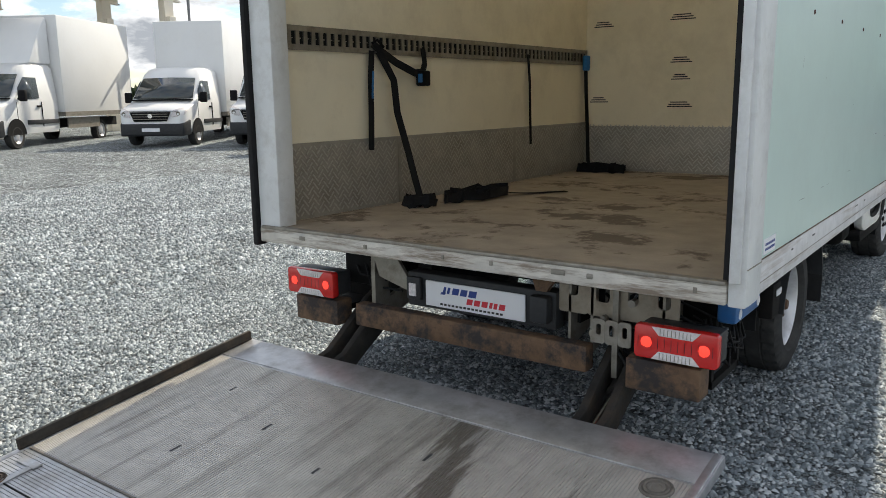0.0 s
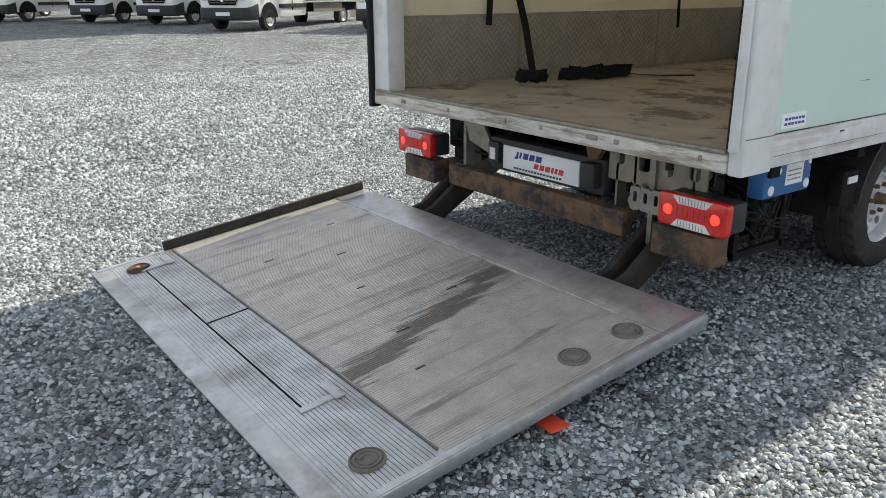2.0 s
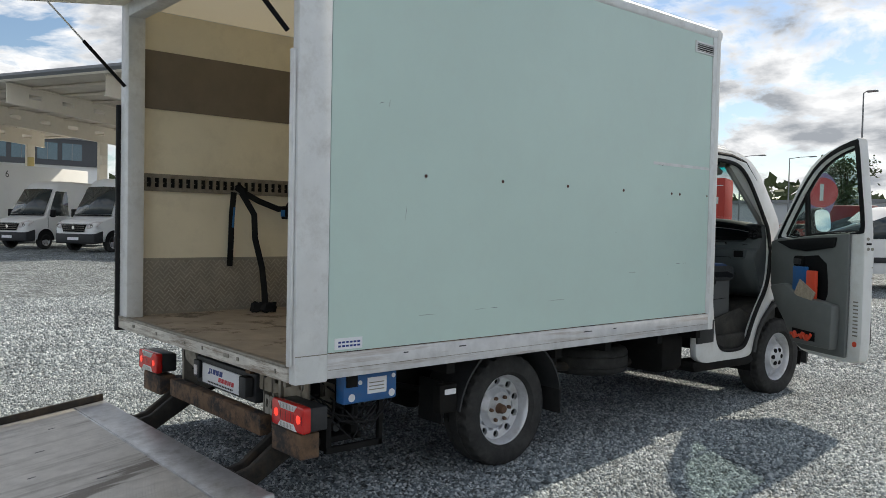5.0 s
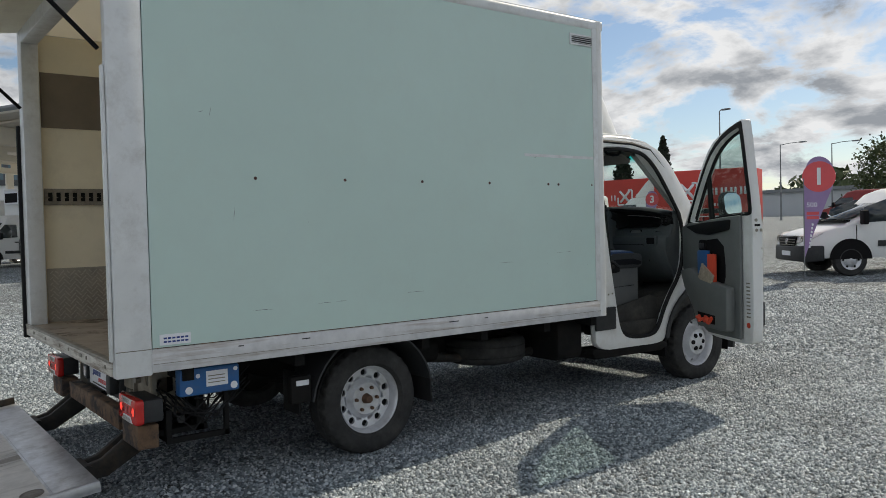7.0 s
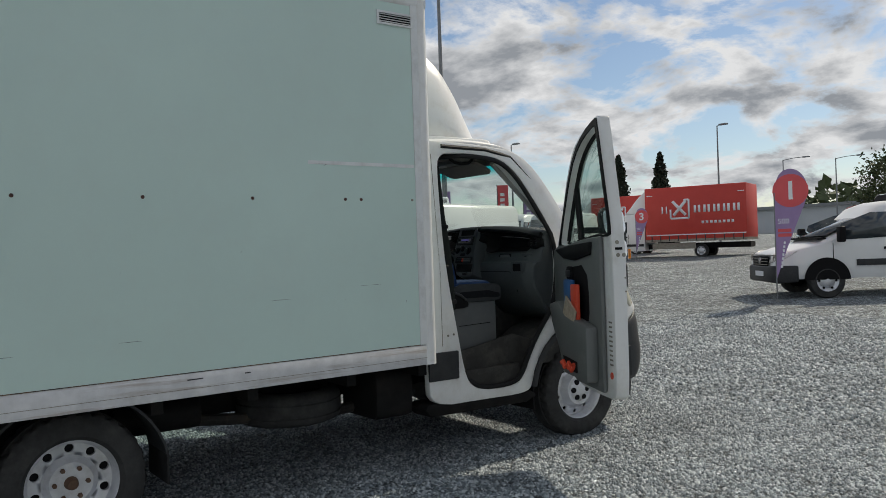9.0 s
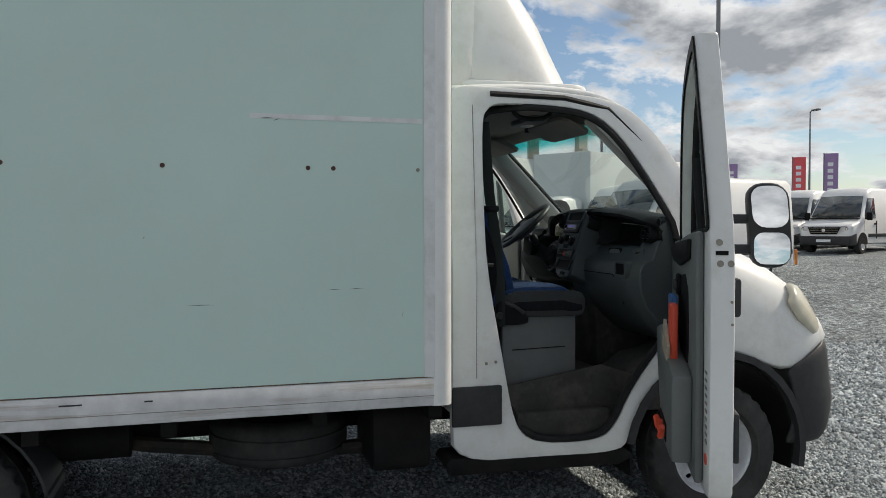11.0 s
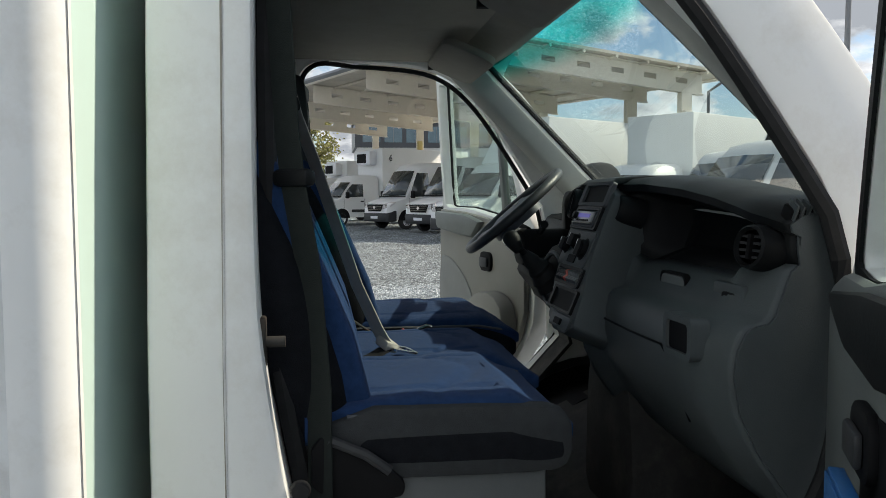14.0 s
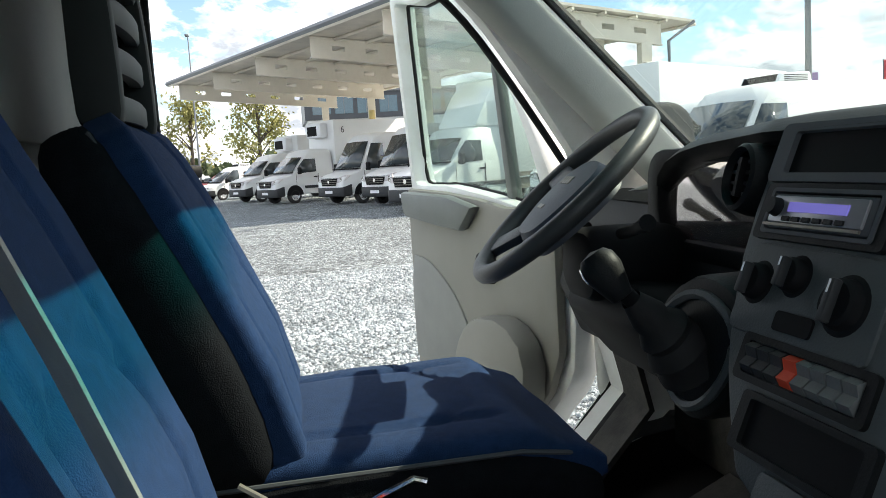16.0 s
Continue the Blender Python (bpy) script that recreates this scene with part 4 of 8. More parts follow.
def wheel(parent, at, front=False):
    hub = part("wheel", Shape().lathe([(-0.1, 0.0), (-0.1, 0.2), (-0.06, 0.21), (-0.06, 0.0)], (0, 0, 0), "x", 24), CHASSIS, parent, "steel wheel with dusty black tyre", at=at)
    part("tyre", tyre_shape(0.348, 0.212, 0.235, 90), TYRE, hub)
    if front:
        part("rim", rim_shape(0.216, 10, 0.014, 0.165, (0.085, 0.035, 0.012)), RIM, hub, "silver rim with bulging centre")
        cap = Shape().lathe([(0.1, 0.0), (0.098, 0.05), (0.085, 0.085), (0.06, 0.105)], (0, 0, 0), "x", 24)
        part("hub_cap", cap, RIM, hub)
        nuts = 6
        s = Shape()
        for k in range(nuts):
            a = 2 * math.pi * k / nuts
            s.lathe([(0.088, 0.0), (0.088, 0.019), (0.07, 0.022)], (0.012, 0.062 * math.cos(a), 0.062 * math.sin(a)), "x", 10)
        part("cap_opening", s, BLACK, hub)
    else:
        part("rim", rim_shape(0.216, 10, 0.022, 0.163, (0.045, 0.012, 0.022)), RIM, hub, "silver steel rim with round openings")
        part("hub", Shape().lathe([(0.085, 0.0), (0.085, 0.022), (0.075, 0.027), (0.05, 0.03), (0.03, 0.036)], (0, 0, 0), "x", 20), HUB, hub, "rusty hub centre")
        for k in range(6):
            a = 2 * math.pi * k / 6
            part("wheel_nut", Shape().lathe([(0.062, 0.0), (0.062, 0.010), (0.035, 0.013)], (0, 0.075 * math.cos(a), 0.075 * math.sin(a)), "x", 6), HUB, hub)
        for k in range(10):
            c = 2 * math.pi * (k + 0.5) / 10
            part("rim_opening", Shape().lathe([(-0.004, 0.0), (-0.004, 0.024)], (0, 0.163 * math.cos(c), 0.163 * math.sin(c)), "x", 10), BLACK, hub)
    return hub


wheel(truck, pose(0.82, 1.555, 0.338))
wheel(truck, pose(2 * MID - 0.82, 1.555, 0.338, 0, 0, 180))
wheel(truck, pose(0.81, 5.004, 0.338, 0, 0, -4), True)
wheel(truck, pose(2 * MID - 0.81, 5.004, 0.338, 0, 0, 176), True)
# spare wheel slung flat under the box
part("spare_wheel", tyre_shape(0.33, 0.2, 0.2, 40, False).turn(pose(0.42, 2.9, 0.47, 0, 90, 0)), TYRE, truck, "spare wheel slung under the box")

# mudguard over the rear wheel
def arc_band(cy, cz, r, a0, a1, x0, x1, thick, n=16):
    rings = []
    for k in range(n + 1):
        a = radians(a0 + (a1 - a0) * k / n)
        c, s_ = math.cos(a), math.sin(a)
        rings.append([(x0, cy + r * c, cz + r * s_), (x1, cy + r * c, cz + r * s_), (x1, cy + (r + thick) * c, cz + (r + thick) * s_), (x0, cy + (r + thick) * c, cz + (r + thick) * s_)])
    return Shape().loft(rings)


for x0, x1 in ((0.66, 0.98), (2 * MID - 0.98, 2 * MID - 0.66)):
    guard = part("mudguard", arc_band(1.555, 0.338, 0.43, 8, 172, x0, x1, 0.012), PLASTIC, truck, "black plastic mudguard")
    part("mud_flap", Shape().box(x0 + (0 if x0 > 0 else 0.11), 1.08, 0.31, x1 - (0.11 if x0 > 0 else 0), 1.095, 0.56).bevel(0.004), RUBBER, guard)
    part("mud_flap", Shape().box(x0, 1.975, 0.27, x1, 1.987, 0.44).bevel(0.004), RUBBER, guard)
part("weight_plate", Shape().box(0.965, 1.02, 0.505, 0.97, 1.10, 0.535).turn(pose(0, 0, 0)), PLATEWHITE, truck, "small white plate with dark bar")
part("plate_holder", Shape().box(0.90, 0.99, 0.40, 0.962, 1.12, 0.56).bevel(0.008), CHASSIS, truck)

# blue hydraulic box of the tail lift, hung below the box edge
blue = part("pump_box", Shape().box(0.91, 0.335, 0.54, 0.985, 0.67, 0.688).bevel(0.014), BLUE, truck, "blue steel pump box with white stickers")
part("sticker", Shape().box(0.985, 0.48, 0.582, 0.987, 0.60, 0.665), PLATEWHITE, blue)
for k in range(3):
    part("print_bar", Shape().box(0.987, 0.49, 0.60 + k * 0.018, 0.9878, 0.585, 0.605 + k * 0.018), BRACKET, blue)
for y, z, r in ((0.385, 0.573, 0.02), (0.635, 0.573, 0.02), (0.365, 0.655, 0.014), (0.435, 0.645, 0.012), (0.645, 0.662, 0.012)):
    part("round_sticker", Shape().lathe([(0.985, 0.0), (0.987, 0.0), (0.987, r), (0.985, r)], (0, y, z), "x", 16), PLATEWHITE, blue)
for k in range(5):
    y = 0.3 + k * 0.06
    part("hose", Shape().tube([(0.86, y, 0.54), (0.88, y - 0.02, 0.44), (0.80, y - 0.08, 0.37), (0.62, y - 0.12 + 0.03 * k, 0.36), (0.5, 0.3, 0.42)], 0.008, 6), RUBBER, blue)
side_arm = part("side_bracket", Shape().box(0.55, 0.28, 0.30, 0.92, 0.31, 0.47).box(0.90, 0.28, 0.29, 0.925, 0.62, 0.32).box(0.90, 0.60, 0.29, 0.925, 0.625, 0.55), CHASSIS, truck)
for y, z in ((0.38, 0.40), (0.46, 0.43)):
    part("lamp_body", Shape().lathe([(0.86, 0.0), (0.86, 0.022), (0.8, 0.025)], (0, y, z), "x", 14), PLASTIC, side_arm)

# rear lamps with block bumpers
def rear_lamp(x0, x1):
    """A red lamp with ribbed clear windows above and below and two lit spots."""
    z0, z1, w3 = 0.428, 0.560, x1 - x0
    holder = part("rear_lamp", Shape().box(x0 + 0.008, 0.145, z0 + 0.006, x1 - 0.008, 0.25, z1 - 0.006).bevel(0.012), PLASTIC, truck, "lit red rear lamp with ribbed clear windows")
    part("lens", Shape().prism(rounded(x0, z0, x1, z1, 0.018), "y", 0.105, 0.15).bevel(0.01), RED, holder)
    for up in (1, -1):
        zb, zi = (z1 - 0.004, z1 - 0.036) if up > 0 else (z0 + 0.004, z0 + 0.036)
        part("clear_band", Shape().prism([(x0 + w3 * 0.22, zb), (x0 + w3 * 0.80, zb), (x0 + w3 * 0.71, zi), (x0 + w3 * 0.31, zi)], "y", 0.101, 0.112).bevel(0.003), CLEAR, holder)
        for k in range(9):
            x = x0 + w3 * (0.33 + 0.045 * k)
            part("lens_rib", Shape().box(x - 0.0012, 0.0995, min(zb, zi) + 0.004, x + 0.0012, 0.1015, max(zb, zi) - 0.004), BRACKET, holder)
    for f in (0.16, 0.84):
        part("bulb_glow", Shape().lathe([(0.1015, 0.0), (0.1025, 0.014), (0.105, 0.022)], (x0 + w3 * f, 0, (z0 + z1) / 2), "y", 18), REDLIT, holder)
    for k in range(12):
        x = x0 + w3 * (0.06 + 0.08 * k)
        part("lens_groove", Shape().box(x - 0.0008, 0.104, z0 + 0.045, x + 0.0008, 0.1056, z1 - 0.045), RUBBER, holder)
    return holder


rear_lamp(0.675, 0.992)
rear_lamp(-1.205, -0.885)
for x0, x1 in ((0.635, 0.925), (-1.175, -0.885)):
    part("buffer_block", Shape().box(x0, 0.13, 0.285, x1, 0.24, 0.412).bevel(0.008), RUST, truck, "rust-brown buffer block")
    part("lamp_bracket", Shape().box(x0 + 0.05, 0.24, 0.33, x1 - 0.05, 0.52, 0.36).box(x0 + 0.05, 0.46, 0.33, x1 - 0.05, 0.5, 0.66), CHASSIS, truck)
beam = part("bumper_beam", Shape().box(-0.79, 0.16, 0.30, 0.455, 0.23, 0.41).bevel(0.006), RUST, truck, "rusty steel bumper beam")
# number plate carrier
carrier = part("plate_carrier", Shape().box(-0.50, 0.215, 0.435, 0.29, 0.30, 0.60).bevel(0.01), PLASTIC, truck, "black plate carrier")
plate = part("number_plate", Shape().box(-0.385, 0.203, 0.452, 0.147, 0.213, 0.572).bevel(0.004), PLATEWHITE, truck, "white dealer plate with blue and red marks")
def bars(xs_, z0, z1, mat, slant=0.0):
    for a, b in xs_:
        part("print_bar", Shape().prism([(a, z0), (b, z0), (b + slant, z1), (a + slant, z1)], "y", 0.2012, 0.2026), mat, plate)


# word marks as plain slanted shapes
bars(((-0.285, -0.272), (-0.262, -0.249), (-0.235, -0.2), (-0.19, -0.155), (-0.145, -0.105)), 0.522, 0.552, NAVY, 0.008)
bars(((-0.30, -0.275),), 0.515, 0.527, NAVY, 0.01)
bars(((-0.155, -0.125), (-0.115, -0.085), (-0.075, -0.045), (-0.035, -0.02), (-0.012, 0.005), (0.015, 0.045)), 0.487, 0.513, REDPRINT, 0.006)
bars(tuple((-0.30 + k * 0.0215, -0.286 + k * 0.0215) for k in range(16)), 0.464, 0.473, BLACKPRINT)
for x in (-0.45, 0.215):
    part("plate_lamp", Shape().box(x - 0.04, 0.19, 0.47, x + 0.04, 0.215, 0.58).bevel(0.008), PLASTIC, carrier)
    part("lens", Shape().box(x - 0.02, 0.185, 0.49, x + 0.02, 0.19, 0.55), CLEAR, carrier)
# tail lift hanger plates with cut-outs
for x in (-0.72, 0.55):
    part("hanger_plate", Shape().holed([(0.22, 0.28), (0.62, 0.40), (0.62, 0.70), (0.22, 0.70)], [(0.33, 0.42), (0.48, 0.46), (0.48, 0.60), (0.33, 0.60)], "x", x - 0.012, x + 0.012), BRACKET, truck, "steel hanger plate with openings")
for x in (0.34, 0.44, 0.74):
    part("hanger_plate", Shape().holed([(0.24, 0.36), (0.44, 0.42), (0.44, 0.70), (0.24, 0.70)], [(0.29, 0.52), (0.38, 0.54), (0.38, 0.62), (0.29, 0.62)], "x", x - 0.006, x + 0.006), BRACKET, truck)
for x0, x1, hole in ((0.29, 0.42, 0.022), (0.42, 0.55, 0.03), (0.55, 0.68, 0.022), (0.68, 0.80, 0.026)):
    cx, cz = (x0 + x1) / 2, 0.625
    part("mount_plate", Shape().holed(rounded(x0, 0.52, x1, 0.705, 0.012), rounded(cx - hole, cz - hole * 1.5, cx + hole, cz + hole * 1.5, 0.018), "y", 0.24, 0.25), PLATEBEIGE, truck, "beige bracket plate with a rounded opening")
for k in range(3):
    cx = 0.50 + k * 0.055
    part("small_bracket", Shape().holed(rounded(cx - 0.027, 0.43, cx + 0.027, 0.53, 0.012), rounded(cx - 0.01, 0.465, cx + 0.01, 0.51, 0.008), "y", 0.175, 0.183), BRACKET, truck, "grey slotted bracket")
part("mount_plate", Shape().prism([(-0.62, 0.72), (-0.5, 0.56), (-0.5, 0.5), (-0.68, 0.55), (-0.74, 0.72)], "y", 0.22, 0.24), BRACKET, truck)
part("mount_plate", Shape().prism([(0.16, 0.72), (0.2, 0.6), (0.25, 0.6), (0.33, 0.72)], "y", 0.20, 0.23), RUST, truck)
part("junction_box", Shape().box(0.19, 0.16, 0.47, 0.275, 0.215, 0.585).bevel(0.01), PLASTIC, truck)
part("back_box", Shape().box(-1.0, 0.32, 0.46, -0.66, 0.6, 0.67).bevel(0.02), CHASSIS, truck)
# lift arms
for x in (-0.80, 0.56):
    for dx in (-0.05, 0.05):
        arm = part("lift_arm", Shape().prism([(0.62, 0.50), (0.64, 0.56), (0.30, 0.40), (0.02, 0.20), (-0.10, 0.17), (-0.10, 0.09), (0.05, 0.10), (0.36, 0.28)], "x", x + dx - 0.018, x + dx + 0.018).bevel(0.006), STEEL, truck, "black steel lift arm")
    part("ram", Shape().tube([(x, 0.62, 0.40), (x, 0.20, 0.22)], 0.032, 12), STEEL, truck)
    part("ram_rod", Shape().tube([(x, 0.20, 0.22), (x, 0.0, 0.14)], 0.016, 10), CHROME, truck)
    part("pivot", Shape().lathe([(x - 0.1, 0.0), (x - 0.1, 0.035), (x + 0.1, 0.035), (x + 0.1, 0.0)], (0, -0.06, 0.15), "x", 16), STEEL, truck)
for x, y, z, r in ((0.47, 0.2, 0.46, 0.02), (0.5, 0.22, 0.52, 0.014), (0.62, 0.22, 0.6, 0.016)):
    part("bolt", Shape().lathe([(y - 0.01, 0.0), (y - 0.01, r), (y + 0.03, r)], (x, 0, z), "y", 8), BRACKET, truck)
for k, (x0, x1) in enumerate(((-0.9, -0.6), (-0.7, -0.3), (0.35, 0.75), (0.45, 0.85), (0.6, 0.95), (-0.95, -0.7))):
    part("cable", Shape().tube([(x0, 0.35, 0.62 - 0.01 * k), (x0 * 0.6 + x1 * 0.4, 0.27, 0.48 + 0.01 * k), (x1, 0.3, 0.47 + 0.02 * (k % 3))], 0.006, 6), RUBBER, chassis)

wires = random.Random(9)
for k in range(9):
    y0, z0 = wires.uniform(0.26, 0.40), wires.uniform(0.50, 0.62)
    part("cable", Shape().tube([(wires.uniform(0.70, 0.85), y0, z0), (0.93 + wires.uniform(-0.03, 0.03), y0 + 0.05, z0 - wires.uniform(0.04, 0.14)), (0.95 + wires.uniform(-0.03, 0.02), y0 + 0.16, z0 - wires.uniform(0.05, 0.17)), (0.90, y0 + 0.30, z0 - 0.02), (0.80, y0 + 0.42, z0 + 0.03)], 0.0045, 6), RUBBER, chassis)

# lowered lift platform: tilts down to its tip
H0, H1 = Vector((0, -0.10, 0.212)), Vector((0, -1.63, 0.022))
tilt = math.degrees(math.atan2(H0.z - H1.z, H0.y - H1.y))
LEN = (H0 - H1).length
PM = pose(0, H0.y, H0.z, tilt, 0, 0)           # local -y runs to the tip, z = 0 is the deck
PX0, PX1 = -1.275, 1.09
platform = part("lift_platform", Shape().prism([(0.0, -0.045), (-1.15, -0.034), (-LEN, -0.004), (-LEN, -0.001), (-1.16, -0.003), (-1.15, 0.0015), (0.0, 0.0015)], "x", PX0, PX1).turn(PM), ALU, truck, "worn aluminium tail lift platform lowered to the gravel")
def deck_piece(name, x0, y0, x1, y1, z0, z1, mat, label="", bev=0.002):
    return part(name, Shape().box(x0, y0, z0, x1, y1, z1).bevel(bev).turn(PM), mat, platform, label)


deck_piece("hinge_strip", PX0 + 0.02, -0.20, PX1 - 0.02, -0.005, -0.004, 0.006, ALU, "bare aluminium hinge strip")
s = Shape()
x = PX0 + 0.03
while x < PX1 - 0.03:
    s.box(x, -1.145, -0.004, x + 0.010, -0.212, 0.0035)
    x += 0.0125
part("deck_ribs", s.turn(PM), DECK, platform, "ribbed grey deck with dark scuffs")
s = Shape()
y = -1.165
while y > -LEN + 0.09:
    s.box(PX0 + 0.02, y - 0.0125, -0.006, PX1 - 0.02, y, 0.0025 - 0.012 * max(0, (-1.3 - y)))
    y -= 0.015
part("ramp_ribs", s.turn(PM), ALU, platform, "ribbed bare aluminium ramp edge")
deck_piece("tip_edge", PX0, -LEN - 0.005, PX1, -LEN + 0.075, -0.008, 0.001, ALU)
deck_piece("side_edge", PX1 - 0.028, -LEN + 0.02, PX1 + 0.004, 0.0, -0.036, 0.006, ALU, "chipped bare side profile")
deck_piece("edge_strip", PX1 - 0.03, -LEN + 0.03, PX1 - 0.002, -0.004, 0.0055, 0.0095, ALU, "bare metal strip along the side")
deck_piece("side_edge", PX0 - 0.004, -LEN + 0.02, PX0 + 0.028, 0.0, -0.05, 0.005, ALU)
deck_piece("side_stop", PX0 + 0.005, -1.19, PX0 + 0.022, -0.01, 0.005, 0.052, STEEL, "dark raised side stop rail")
deck_piece("seam_bar", PX0 + 0.03, -1.158, PX1 - 0.06, -1.150, -0.003, 0.0055, FOOTPAD)
deck_piece("flap_joint", -1.1, -1.345, 0.56, -1.338, -0.002, 0.0052, BLACK)
deck_piece("flap_joint", -0.29, -1.34, -0.283, -1.16, -0.002, 0.0055, BLACK)
for x in (-1.12, 0.53):
    deck_piece("flap_latch", x - 0.06, -1.24, x + 0.06, -1.20, 0.002, 0.012, ALU, "small steel latch", 0.004)
    deck_piece("flap_latch", x + 0.02, -1.36, x + 0.05, -1.2, 0.002, 0.009, ALU, "", 0.003)
for x, y, cap in ((0.965, -0.28, FOOTPAD), (0.955, -0.53, FOOTPAD), (0.93, -1.33, FOOTPAD), (-1.13, -1.36, RUST)):
    s = Shape().lathe([(0.002, 0.056), (0.010, 0.054), (0.012, 0.05), (0.006, 0.048), (0.006, 0.044), (0.011, 0.042), (0.011, 0.036), (0.007, 0.034), (0.007, 0.03), (0.011, 0.028), (0.011, 0.02), (0.008, 0.018), (0.009, 0.0)], (x, y, 0), "z", 28)
    part("foot_switch", s.turn(PM), cap, platform, "round ribbed foot control")
part("warning_lamp", Shape().lathe([(0.0125, 0.0), (0.0175, 0.007), (0.0125, 0.011)], (0.91, -1.345, 0), "z", 14).turn(PM), FOOTPAD, platform)
part("warning_lamp", Shape().lathe([(0.0125, 0.0), (0.0175, 0.007), (0.0125, 0.011)], (-1.13, -1.36, 0), "z", 14).turn(PM), AMBER, platform)
part("warning_flag", Shape().box(1.0, -0.88, 0.03, 1.12, -0.80, 0.036).bevel(0.002), ORANGE, truck, "red warning flag under the platform edge")
for x, y, l in ((-0.9, -0.45, 0.04), (-0.5, -0.62, 0.05), (-0.1, -0.75, 0.04), (0.35, -0.85, 0.06), (0.62, -0.95, 0.04), (0.2, -0.5, 0.05), (-0.7, -0.9, 0.05)):
    deck_piece("gouge", x, y, x + 0.012, y + l, 0.0035, 0.0042, BLACKPRINT)


# ---- the cab ----
def lean(v):
    """The cab sides draw in above the belt line."""
    d = v.x - MID
    k = 1 - max(0.0, v.z - 1.25) * 0.085
    return Vector((MID + d * k, v.y, v.z))


def flip(shape):
    for v in shape.bm.verts:
        v.co.x = 2 * MID - v.co.x
    bmesh.ops.reverse_faces(shape.bm, faces=shape.bm.faces)
    return shape


OPEN = [(3.79, 1.95), (3.79, 1.49), (3.80, 1.25), (3.87, 0.88), (3.92, 0.60), (3.97, 0.50), (4.08, 0.46), (4.36, 0.455), (4.44, 0.52), (4.51, 0.66), (4.61, 0.80), (4.72, 0.92), (4.79, 1.08), (4.80, 1.45), (4.63, 1.71), (4.49, 1.90), (4.36, 2.0), (4.2, 2.03), (3.88, 2.035), (3.82, 2.01)]
OUT = [(3.63, 1.95), (3.63, 1.49), (3.63, 1.25), (3.63, 0.88), (3.63, 0.60), (3.64, 0.40), (4.08, 0.395), (4.45, 0.385), (4.52, 0.44), (4.56, 0.58), (4.65, 0.70), (4.78, 0.80), (4.95, 0.95), (5.0, 1.48), (4.83, 1.73), (4.66, 1.95), (4.49, 2.07), (4.2, 2.10), (3.86, 2.11), (3.63, 2.11)]
def rounded_off(ring, times=2):
    """Cuts the corners of a closed outline so that it runs in curves."""
    for _ in range(times):
        ring = [(p[0] + (q[0] - p[0]) * f, p[1] + (q[1] - p[1]) * f) for p, q in zip(ring, ring[1:] + ring[:1]) for f in (0.25, 0.75)]
    return ring


OPEN, OUT = rounded_off(OPEN), rounded_off(OUT)


def roomier(ring):
    """The driver's doorway reaches further forward at its foot."""
    return [(y + 0.14 * max(0.0, min(1.0, (y - 4.34) / 0.2)) * max(0.0, min(1.0, (1.12 - z) / 0.15)), z) for y, z in ring]


